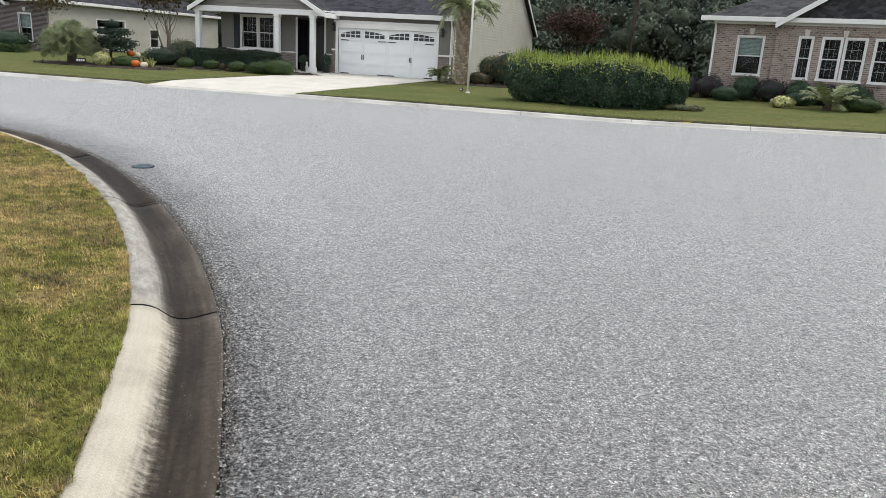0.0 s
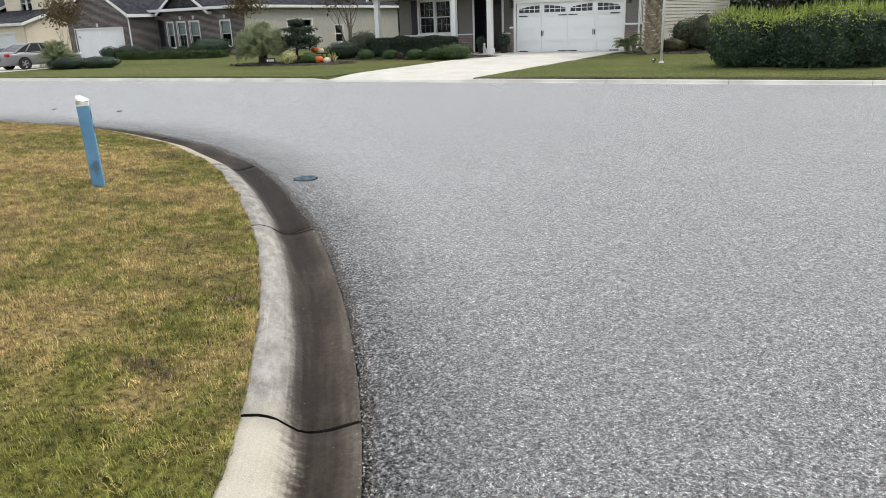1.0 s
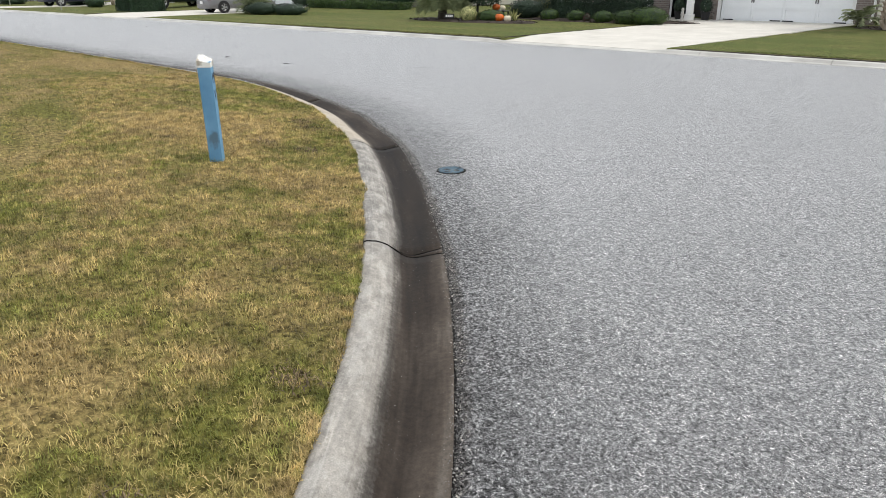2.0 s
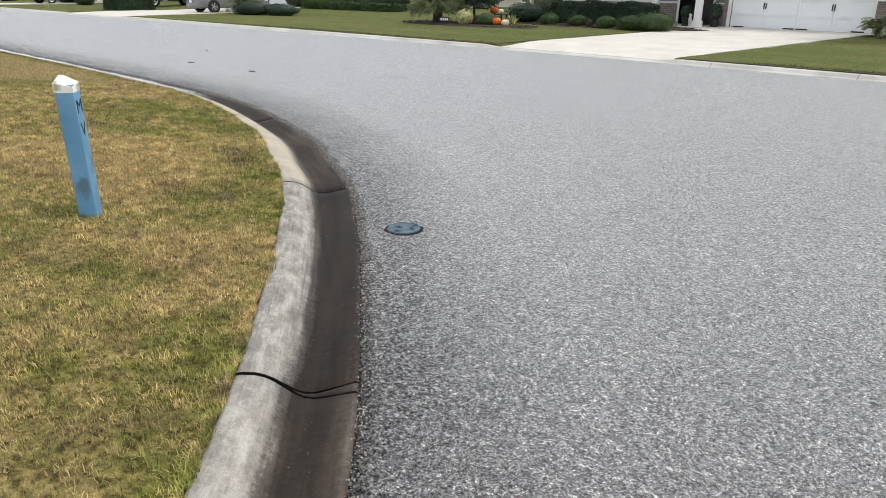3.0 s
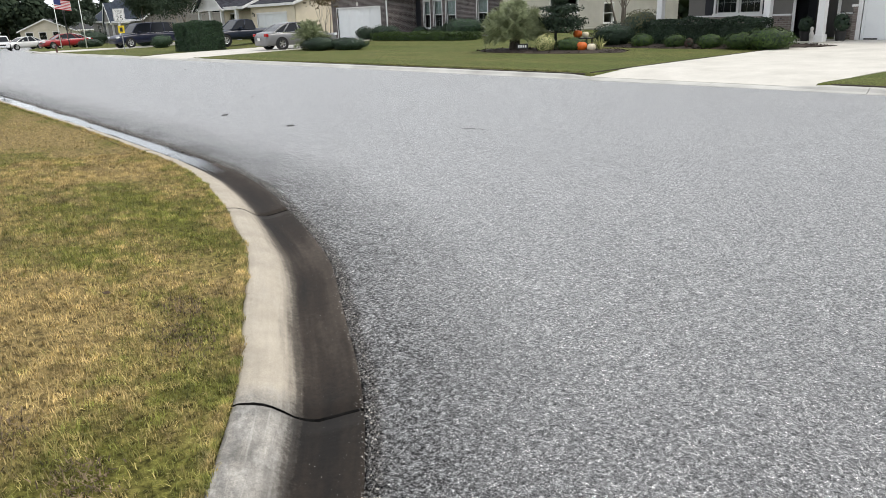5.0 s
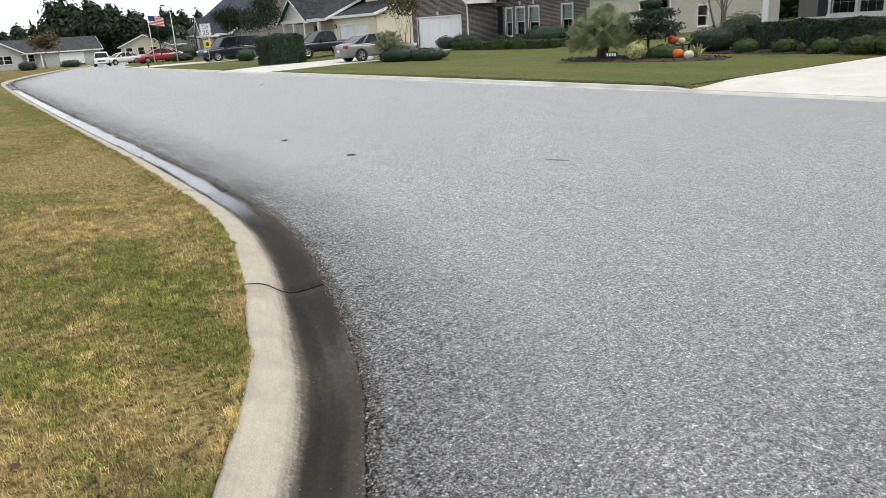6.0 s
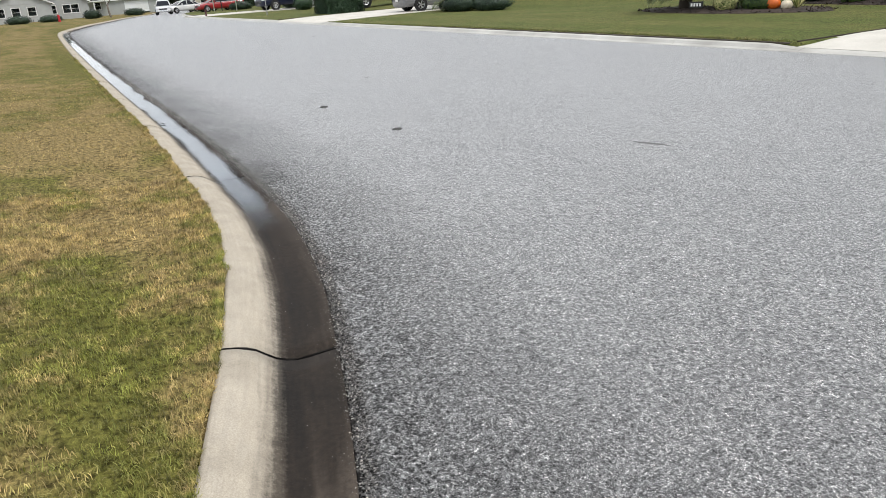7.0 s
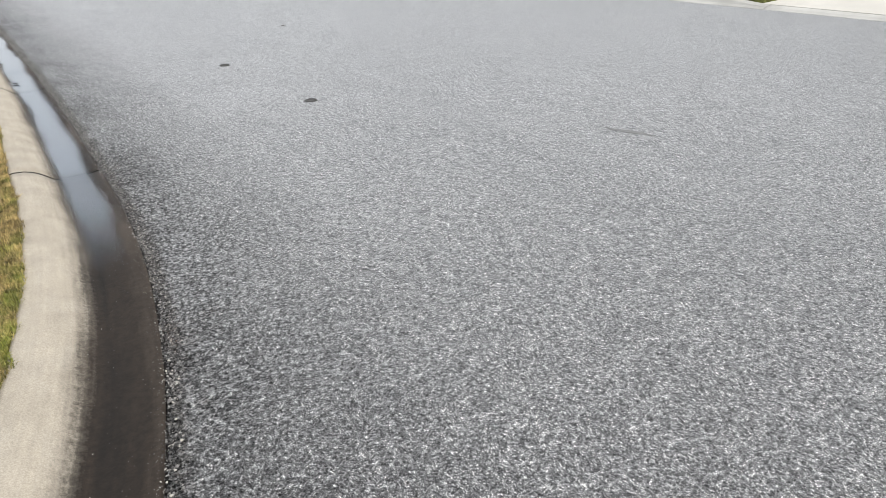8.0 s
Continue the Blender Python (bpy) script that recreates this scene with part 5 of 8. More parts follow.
def house_brick():
    """Dark brick front, gabled garage wing, long beige side."""
    x0, y0 = -43.3, 35.4
    h = thing("house", pose(x0, y0, 0), "single-storey dark brick house with a gabled garage wing and beige side", "house")
    zb, ev = 0.08, 3.02
    gl, gr = -6.55, 0.0
    d0, d1, dz = -5.85, -0.75, 2.05
    part("wall", wall_bm(gl, gr, -0.3, ev, 0.0, [(d0, d1, -1, dz)], 0.2), BRICK_DARK, h, "brick garage front")
    rise = 1.95
    bm = bmesh.new()
    g = [bm.verts.new(p) for p in ((gl, 0, ev), (gr, 0, ev), ((gl + gr) / 2, 0, ev + rise))]
    f = bm.faces.new(g)
    ex = bmesh.ops.extrude_face_region(bm, geom=[f])
    bmesh.ops.translate(bm, vec=(0, 0.2, 0), verts=[v for v in ex["geom"] if isinstance(v, bmesh.types.BMVert)])
    part("gable", bm, BRICK_DARK, h, "brick gable")
    gable_roof(h, gl, gr, 0.0, 12, ev + 0.05, rise, 'y', over=0.3, name="wing_roof")
    each("wall", [(gr - 0.2, gr, 0.2, 2.2, -0.3, ev), (gl, gl + 0.2, 0.2, 12, -0.3, ev)], BRICK_DARK, h, "wing side wall")
    garage_door(h, d0, d1, zb, dz, 0.04, windows=0, hardware=False)
    part("door_surround", boxes((d0 - 0.06, d0, -0.02, 0.08, zb, dz), (d1, d1 + 0.06, -0.02, 0.08, zb, dz), (d0 - 0.06, d1 + 0.06, -0.025, 0.08, dz, dz + 0.07)), WHITE, h)
    arched_key(h, (d0 + d1) / 2, -0.01, dz + 0.12)
    arched_key(h, (gl + gr) / 2, -0.01, ev + 0.9)
    downspout(h, gr + 0.06, -0.02, 0.1, 3.0)
    # main front, set back, with its own small gable
    fy = 2.1
    L, R = 0.0, 8.4
    wins = [(1.20, 1.80, 0.62, 2.28), (2.2, 2.98, 0.62, 2.28), (3.4, 4.28, 0.5, 2.28), (6.25, 7.12, 0.66, 2.25)]
    part("wall", wall_bm(L, R, -0.3, ev, fy, [*wins, (0.15, 0.9, zb, 2.45)], 0.2), BRICK_DARK, h, "brick front wall")
    part("entry", boxes((0.15, 0.9, fy + 0.19, fy + 0.25, zb, 2.45)), SHUTTER, h, "dark recessed entry door")
    for a, b, c, d in wins:
        window(h, a, b, c, d, fy + 0.03, grid=(2, 2))
        if a not in (1.20,):
            arched_key(h, (a + b) / 2, fy, d + 0.14)
    rise2 = 1.5
    bm = bmesh.new()
    g = [bm.verts.new(p) for p in ((0.9, fy - 0.02, ev), (5.3, fy - 0.02, ev), (3.1, fy - 0.02, ev + rise2))]
    f = bm.faces.new(g)
    ex = bmesh.ops.extrude_face_region(bm, geom=[f])
    bmesh.ops.translate(bm, vec=(0, 0.2, 0), verts=[v for v in ex["geom"] if isinstance(v, bmesh.types.BMVert)])
    part("gable", bm, SHINGLE_BROWN, h, "small dark gable over the windows")
    gable_roof(h, 0.9, 5.3, fy - 0.05, 8, ev + 0.06, rise2, 'y', over=0.3, name="front_gable_roof")
    # beige side
    D = 20.5
    side = [(6.2, 8.9, 1.25, 2.2), (11.6, 12.6, 0.5, 1.75)]
    part("wall", wall_bm(fy + 0.2, D, -0.3, ev, -R, side, m=SIDE_R), SIDING_BEIGE, h, "side wall")
    part("siding", lap_bm(fy, D, 0.2, ev, -R - 0.03, [(a - 0.06, b + 0.06, c - 0.06, d + 0.06) for a, b, c, d in side], m=SIDE_R), SIDING_BEIGE, h, "beige lap siding")
    window(h, *side[0], -R - 0.03, m=SIDE_R, mullions=(7.55,), blind=False)
    window(h, *side[1], -R - 0.03, m=SIDE_R, blind=False)
    part("wall", boxes((gl, R, D - 0.2, D, -0.3, ev)), SIDING_BEIGE, h, "rear wall")
    hip_roof(h, gl, R, fy, D, ev + 0.12, 0.48, over=0.32)
    dark_box(h, 1.0, 7.6, fy + 0.6, 12, 0.2, 2.8)
    return h


def house_red_brick():
    """Brown mottled brick house with tall windows, past the big hedge."""
    h = thing("house", pose(5.89, 31.2, 0, 0, 0, -16), "single-storey mottled brown brick house with tall white windows", "house")
    h["warm"] = 1
    ev = 3.22
    L, R = -3.2, 9.0
    w = [(-2.2, -1.28, 1.27, 2.7), (0.05, 0.47, 1.24, 2.74), (0.86, 1.46, 1.24, 2.74), (1.62, 2.26, 1.24, 2.74), (2.6, 3.2, 1.24, 2.74)]
    part("wall", wall_bm(L, -0.82, 0.0, ev, 0.0, w[:1], 0.2), BRICK_RED, h, "brick front wall")
    part("wall", wall_bm(-0.82, R, 0.0, ev, -0.22, w[1:], 0.42), BRICK_RED, h, "projecting brick bay")
    window(h, *w[0], 0.02, blind=True, grid=(0, 0), casing=0.06)
    for q in w[1:]:
        window(h, *q, -0.2, grid=(2 if q[1] - q[0] < 0.5 else 3, 2), blind=False, casing=0.06)
    for q, y in zip(w, (0.0, -0.22, -0.22, -0.22, -0.22)):
        part("soldier_course", wall_bm(q[0] - 0.15, q[1] + 0.15, q[3] + 0.08, q[3] + 0.28, y - 0.02, (), 0.02), BRICK_RED, h)
        part("sill", boxes((q[0] - 0.1, q[1] + 0.1, y - 0.07, y, q[2] - 0.14, q[2] - 0.075), bev=0.008), BRICK_RED, h)
    for x, y in (((-2.2 - 1.28) / 2, -0.02), (0.26, -0.24), (1.56, -0.24), (2.9, -0.24)):
        arched_key(h, x, y, 2.80)
    part("frieze", boxes((L, R, -0.26, -0.225, ev - 0.05, ev + 0.1)), WHITE, h)
    part("wall", wall_bm(0.2, 14, 0.0, ev, L, m=SIDE_L @ Matrix.Translation((-14.2, 0, 0))), SIDING_PALE, h, "pale side wall")
    each("wall", [(R - 0.2, R, 0.2, 14, 0, ev), (L, R, 13.8, 14, 0, ev)], SIDING_PALE, h, "rear and far side walls")
    hip_roof(h, L, R, -0.1, 14, ev + 0.2, 0.5, over=0.35, material=SHINGLE_BROWN)
    gable_roof(h, -0.5, 5.5, -0.35, 6, ev + 0.22, 1.9, 'y', over=0.32, material=SHINGLE_BROWN, name="front_gable_roof")
    bm = bmesh.new()
    vs = [bm.verts.new(p) for p in ((-0.5, -0.3, ev + 0.15), (5.5, -0.3, ev + 0.15), (2.5, -0.3, ev + 2.05))]
    f = bm.faces.new(vs)
    ex = bmesh.ops.extrude_face_region(bm, geom=[f])
    bmesh.ops.translate(bm, vec=(0, 0.12, 0), verts=[v for v in ex["geom"] if isinstance(v, bmesh.types.BMVert)])
    part("gable", bm, SHINGLE_BROWN, h, "dark shingled gable")
    downspout(h, L + 0.08, -0.01, 0.5, 3.3)
    dark_box(h, L + 0.3, R - 0.3, 0.9, 8, 0.4, 3.0)
    return h


def house_cream():
    """Two-storey cream house behind the parked cars."""
    x0, y0 = -64.0, 36.0
    h = thing("house", pose(x0, y0, 0), "two-storey cream-sided house with a white gabled porch and pale garage", "house")
    zb, ev = 0.0, 2.75
    L, R = -9.0, 8.0
    d = (1.7, 6.6, -1, 1.95)
    part("wall", wall_bm(0.6, R, -0.4, ev, 0.0, [d], 0.2), SIDING_CREAM, h, "garage front")
    part("siding", lap_bm(0.6, R, 0.1, ev, -0.002, [(d[0] - 0.1, d[1] + 0.1, 0, 2.1)]), SIDING_CREAM, h, "cream lap siding")
    garage_door(h, d[0], d[1], zb, d[3], 0.0, windows=0, hardware=False)
    part("door_surround", boxes((d[0] - 0.1, d[0], -0.04, 0.06, zb, 1.95), (d[1], d[1] + 0.1, -0.04, 0.06, zb, 1.95), (d[0] - 0.1, d[1] + 0.1, -0.045, 0.06, 1.95, 2.1)), WHITE, h)
    part("wall", wall_bm(0.2, 13, -0.4, ev, -R, m=SIDE_R), SIDING_CREAM, h, "side wall")
    part("siding", lap_bm(0.0, 13, 0.1, ev, -R - 0.03, m=SIDE_R), SIDING_CREAM, h, "cream lap siding")
    rise = 2.1
    part("gable", lap_bm(0, 13, ev, ev + rise, -R - 0.03, m=SIDE_R, top=lambda z: ((z - ev) / rise * 6.5, 13 - (z - ev) / rise * 6.5)), SIDING_CREAM, h, "cream gable end")
    gable_roof(h, -1.0, R, 0, 13, ev + 0.1, rise, 'x', over=0.35)
    lantern(h, 1.2, -0.03, 1.9)
    # upper storey
    part("wall", wall_bm(1.2, 7.2, ev, 5.9, 3.0, [(3.3, 4.8, 3.75, 4.95)], 0.2), SIDING_CREAM, h, "upper wall")
    part("siding", lap_bm(1.2, 7.2, ev + 0.5, 5.9, 2.998, [(3.2, 4.9, 3.68, 5.02)]), SIDING_CREAM, h, "cream lap siding")
    window(h, 3.3, 4.8, 3.75, 4.95, 3.0, mullions=(4.05,), blind=False)
    part("wall", wall_bm(3.2, 10, ev, 5.9, -7.2, m=SIDE_R), SIDING_CREAM, h, "upper side wall")
    each("wall", [(1.2, 1.4, 3.2, 10, ev, 5.9), (1.2, 7.2, 9.8, 10, ev, 5.9)], SIDING_CREAM, h, "upper walls")
    hip_roof(h, 1.2, 7.2, 3.0, 10, 6.0, 0.5)
    # porch wing
    part("wall", wall_bm(L, 0.6, -0.4, ev, 1.8, [(-7.2, -5.6, 0.9, 2.2), (-2.6, -1.4, 0.0, 2.2)], 0.2), SIDING_CREAM, h, "porch wall")
    window(h, -7.2, -5.6, 0.9, 2.2, 1.8, mullions=(-6.4,), blind=False)
    part("front_door", boxes((-2.6, -1.4, 1.85, 1.95, 0, 2.2)), mk("brown_front_door", 0.5, (0.12, 0.05, 0.03)), h, "brown front door")
    for cx in (-8.3, -5.9, -3.5, -0.6):
        part("column", boxes((cx - 0.13, cx + 0.13, -0.9, -0.64, -0.1, 2.45), (cx - 0.17, cx + 0.17, -0.94, -0.6, -0.1, 0.2), bev=0.012), WHITE, h, "white porch column")
    part("beam", boxes((-8.6, -0.3, -0.95, -0.6, 2.45, 2.72)), WHITE, h, "white porch beam")
    part("porch_gable", lap_bm(-8.8, -2.9, 2.72, 4.6, -0.75, top=lambda z: (-8.8 + (z - 2.72) / 1.9 * 2.95, -2.9 - (z - 2.72) / 1.9 * 2.95)), WHITE, h, "white sided porch gable")
    gable_roof(h, -8.8, -2.9, -0.85, 7, 2.75, 1.9, 'y', over=0.3, name="porch_roof")
    gable_roof(h, L, 0.6, -0.6, 12, 2.78, 2.6, 'x', over=0.3, name="main_roof")
    each("wall", [(L, L + 0.2, 2, 12, -0.4, ev), (L, R, 12.8, 13, -0.4, ev)], SIDING_CREAM, h, "rear walls")
    dark_box(h, L + 0.4, 0.2, 2.4, 7, 0.1, 2.5)
    return h


def small_house(m, w, d, ev, rise, siding, label, front='x', porch=True, door=True, roof=None, porch_at=None):
    """A plain gabled house seen far off: walls, windows, gable, roof, garage door."""
    h = thing("house", m, label, "house")
    wins = [(w * 0.10, w * 0.10 + 1.2, 0.9, 2.2), (w * 0.10 + 2.2, w * 0.10 + 3.4, 0.9, 2.2)]
    hole = [(w * 0.55, w * 0.55 + 4.4, -1, 2.1)] if door else [(w * 0.6, w * 0.6 + 1.2, 0.9, 2.2)]
    part("wall", wall_bm(0, w, -0.5, ev, 0, [*wins, *hole], 0.2), siding, h, "front wall")
    part("wall", boxes((0, 0.2, 0.2, d, -0.5, ev)), siding, h, "side wall")
    part("wall", boxes((w - 0.2, w, 0.2, d, -0.5, ev)), siding, h, "side wall")
    part("wall", boxes((0.2, w - 0.2, d - 0.2, d, -0.5, ev)), siding, h, "rear wall")
    for q in wins:
        window(h, *q, 0.02, blind=False)
    if door:
        garage_door(h, hole[0][0], hole[0][1], 0.0, 2.1, 0.0, windows=0, hardware=False)
    else:
        window(h, *hole[0], 0.02, blind=False)
    if front == 'y':
        for y in (0.0, d - 0.2):
            part("gable", lap_bm(0, w, ev, ev + rise, y, top=lambda z: ((z - ev) / rise * w / 2, w - (z - ev) / rise * w / 2)), siding, h, "sided gable")
    else:
        for mm, xx in ((SIDE_R, -w), (SIDE_R, -0.05)):
            part("gable", lap_bm(0, d, ev, ev + rise, xx, m=mm, top=lambda z: ((z - ev) / rise * d / 2, d - (z - ev) / rise * d / 2)), siding, h, "sided gable")
    gable_roof(h, 0, w, 0, d, ev + 0.08, rise, front, over=0.4, material=roof or SHINGLE_BROWN)
    if porch:
        px = w * 0.10 - 0.4 if porch_at is None else porch_at
        part("porch_roof", boxes((px, px + 5, -2.0, -0.01, 2.35, 2.55)), WHITE, h, "white porch roof")
        for cx in (px + 0.2, px + 2.5, px + 4.8):
            part("column", boxes((cx - 0.1, cx + 0.1, -1.9, -1.7, -0.1, 2.35)), WHITE, h, "white porch column")
        if porch_at is not None:      # a steep little gable over the steps
            part("gable", lap_bm(px, px + 2.6, 2.55, 4.65, -2.0, top=lambda z: (px + (z - 2.55) / 2.1 * 1.3, px + 2.6 - (z - 2.55) / 2.1 * 1.3)), siding, h, "sided porch gable")
            gable_roof(h, px, px + 2.6, -2.0, 1.2, 2.6, 2.1, 'y', over=0.15, material=roof, name="porch_gable_roof")
    dark_box(h, 0.6, w - 0.6, 0.5, d - 0.6, 0.1, 2.3)
    return h


house_taupe()
house_brick()
house_red_brick()
house_cream()
# down the street on the house side
small_house(pose(-112, 37.0, -0.55), 20, 13, 2.9, 4.6, SIDING_GREY, "grey house with a steep slate-blue roof and a gabled white porch", 'x', roof=SLATE, porch_at=11.6)
small_house(pose(-154, 36.5, -1.35, 0, 0, 60), 9, 15, 2.5, 1.9, SIDING_SAND, "sand-coloured gabled house where the street bends", 'y', porch=False, door=False)
# across, on the corner lawn's side
small_house(pose(-140, 5.0, -1.35, 0, 0, 104), 9, 11, 2.7, 2.0, SIDING_PALE, "pale grey gabled house beyond the corner lawn", 'y', porch=False, door=False)
small_house(pose(-146, 12.6, -1.35, 0, 0, 90), 6.8, 14, 2.7, 1.9, SIDING_PALE, "pale house with a white front gable beyond the corner lawn", 'y', porch=False, door=False)
small_house(pose(-165, 18.0, -1.45, 0, 0, 90), 17, 12, 2.6, 2.4, SIDING_PALE, "pale grey house with a broad dark roof at the bend", 'x', porch=True)


# ---------------------------------------------------------------- plants
LEAF_HEDGE = m_leaf("hedge_leaves", (0.020, 0.042, 0.028), (0.056, 0.10, 0.046), 1.5)
LEAF_TIP = m_leaf("fresh_leaf_tips", (0.14, 0.20, 0.034), (0.38, 0.44, 0.10), 2.5)
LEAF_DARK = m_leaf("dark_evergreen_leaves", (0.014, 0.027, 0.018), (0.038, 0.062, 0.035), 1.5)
LEAF_MID = m_leaf("shrub_leaves", (0.026, 0.05, 0.014), (0.066, 0.108, 0.027), 1.5)
LEAF_SAGE = m_leaf("sage_leaves", (0.07, 0.075, 0.035), (0.15, 0.15, 0.075), 1.5)
LEAF_PURPLE = m_leaf("purple_leaves", (0.018, 0.012, 0.020), (0.05, 0.032, 0.045), 1.5)
LEAF_YELLOW = m_leaf("variegated_leaves", (0.10, 0.15, 0.035), (0.66, 0.62, 0.30), 3.0)
LEAF_BROWN = m_leaf("autumn_leaves", (0.05, 0.045, 0.02), (0.14, 0.095, 0.04), 1.0)
LEAF_PALM = m_leaf("palm_leaflets", (0.15, 0.18, 0.09), (0.35, 0.39, 0.22), 1.5)
LEAF_WOODS = m_leaf("woodland_leaves", (0.115, 0.143, 0.118), (0.165, 0.198, 0.155), 0.12, 0.9, 0.05)
LEAF_PINE = m_leaf("pine_needles", (0.02, 0.032, 0.022), (0.05, 0.068, 0.042), 0.12, 0.9, 0.05)
# shade within the woods, painted as mottled dark and paler green
WOOD_SHADE = mk("painted_wood_shade", 0.95, spec=0.05)
wsn = Net(WOOD_SHADE)
wsn.color(wsn.mix(wsn.ramp(wsn.noise(1.6, 6, rough=0.75), [(0.36, 0.0), (0.66, 1.0)]), (0.06, 0.078, 0.06), (0.17, 0.20, 0.14)))
wsn.bump(wsn.noise(2.2, 6, rough=0.8), 1.0, 0.6)
LEAF_RUST = m_leaf("rusty_leaves", (0.045, 0.03, 0.026), (0.095, 0.062, 0.05), 0.5, 0.8, 0.1)
BARK = m_bark("grey_bark", (0.09, 0.075, 0.06), (0.24, 0.21, 0.18))
BARK_PALE = m_bark("pale_bark", (0.24, 0.19, 0.14), (0.42, 0.36, 0.29))
BARK_DARK = m_bark("dark_bark", (0.03, 0.025, 0.02), (0.09, 0.075, 0.06))


def leaf_mesh(name, P, N, size, material, parent=None, seed=0, long=1.6, jitter=0.9):
    """Kite-shaped leaves at P, roughly facing N."""
    r = np.random.default_rng(seed)
    n = len(P)
    nrm = N + r.normal(0, jitter, (n, 3))
    nrm /= np.linalg.norm(nrm, axis=1)[:, None] + 1e-9
    a = np.cross(nrm, r.normal(0, 1, (n, 3)))
    a /= np.linalg.norm(a, axis=1)[:, None] + 1e-9
    b = np.cross(nrm, a)
    s = size * r.uniform(0.6, 1.3, n)[:, None]
    V = np.stack([P - a * s * long * 0.5, P + b * s * 0.42 - a * s * 0.05, P + a * s * long * 0.5, P - b * s * 0.42 - a * s * 0.05], 1).reshape(-1, 3)
    F = np.arange(4 * n).reshape(n, 4)
    return mesh_np(name, V, F, material, parent)


def lump_points(n, c, rad, seed, flat=0.0, lumps=0.22, boxy=0.0):
    """Points over a lumpy ellipsoid, most of them near its skin."""
    r = np.random.default_rng(seed)
    d = r.normal(0, 1, (n, 3))
    d /= np.linalg.norm(d, axis=1)[:, None]
    if flat:
        d[:, 2] = np.abs(d[:, 2]) * (1 - flat) + flat * d[:, 2]
    k = np.array([1 + lumps * (noise.noise((v[0] * 2.2 + seed, v[1] * 2.2, v[2] * 2.2)) + 0.5 * noise.noise((v[0] * 5, v[1] * 5 + seed, v[2] * 5))) for v in d])
    rr = k * (1 - 0.35 * r.uniform(0, 1, n) ** 2.5) * (np.abs(d) ** 6).sum(1) ** (-boxy / 6)
    return np.array(c) + d * np.array(rad) * rr[:, None], d


def core_bm(c, rad, seed, lumps=0.2, scale=0.86, boxy=0.0):
    bm = bmesh.new()
    bmesh.ops.create_icosphere(bm, subdivisions=3, radius=1.0)
    for v in bm.verts:
        d = v.co.normalized()
        k = (1 + lumps * noise.noise((d.x * 2.2 + seed, d.y * 2.2, d.z * 2.2))) * (abs(d.x) ** 6 + abs(d.y) ** 6 + abs(d.z) ** 6) ** (-boxy / 6)
        v.co = Vector(c) + Vector((d.x * rad[0], d.y * rad[1], d.z * rad[2])) * k * scale
    return bm


def shrub(x, y, rx, ry, h, material, label, n=1500, leaf=0.06, name="shrub", group="", seed=1, z=None):
    z = gz(x, y) if z is None else z
    ob = thing(name, pose(x, y, z), label, "shrub", group)
    c, rad = (0, 0, h * 0.46), (rx, ry, h * 0.54)
    P, N = lump_points(n, c, rad, seed)
    P[:, 2] = np.maximum(P[:, 2], 0.02)
    leaf_mesh("foliage", P, N, leaf, material, ob, seed)
    bm = bmesh.new()
    for k in range(5):
        a = k * 1.26 + seed
        tube(bm, [(0.05 * math.cos(a), 0.05 * math.sin(a), -0.05), (rx * 0.3 * math.cos(a), ry * 0.3 * math.sin(a), h * 0.4), (rx * 0.6 * math.cos(a), ry * 0.6 * math.sin(a), h * 0.75)], [0.018, 0.013, 0.006], 5)
    part("stems", bm, BARK_DARK, ob)
    # added dark solid; its colour stands in for shade between the leaves
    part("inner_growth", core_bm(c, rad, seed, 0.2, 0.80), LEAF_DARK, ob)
    return ob


def box_points(n, L, W, H, seed, round_=0.25):
    r = np.random.default_rng(seed)
    areas = np.array([L * W, L * H, L * H, W * H, W * H])
    pick = r.choice(5, n, p=areas / areas.sum())
    u, v = r.uniform(-1, 1, n), r.uniform(-1, 1, n)
    P = np.zeros((n, 3))
    N = np.zeros((n, 3))
    for k in range(5):
        i = pick == k
        if k == 0:
            P[i] = np.c_[u[i] * L / 2, v[i] * W / 2, np.full(i.sum(), H)]
            N[i] = (0, 0, 1)
        elif k < 3:
            s = -1 if k == 1 else 1
            P[i] = np.c_[u[i] * L / 2, np.full(i.sum(), s * W / 2), (v[i] + 1) / 2 * H]
            N[i] = (0, s, 0)
        else:
            s = -1 if k == 3 else 1
            P[i] = np.c_[np.full(i.sum(), s * L / 2), u[i] * W / 2, (v[i] + 1) / 2 * H]
            N[i] = (s, 0, 0)
    # round the shoulders, swell and dent
    ex = np.clip(np.abs(P[:, 0]) / (L / 2), 0, 1) ** 6
    ey = np.clip(np.abs(P[:, 1]) / (W / 2), 0, 1) ** 4
    P[:, 2] -= round_ * H * 0.25 * np.maximum(ex, ey) * (P[:, 2] / H) ** 3
    w = np.array([noise.noise((p[0] * 1.1 + seed, p[1] * 1.1, p[2] * 1.3)) + 0.5 * noise.noise((p[0] * 3, p[1] * 3 + seed, p[2] * 3)) for p in P])
    P += N * (w * 0.14)[:, None] - N * (r.uniform(0, 1, n) ** 3 * 0.18)[:, None]
    P[:, 2] = np.maximum(P[:, 2], 0.03)
    return P, N


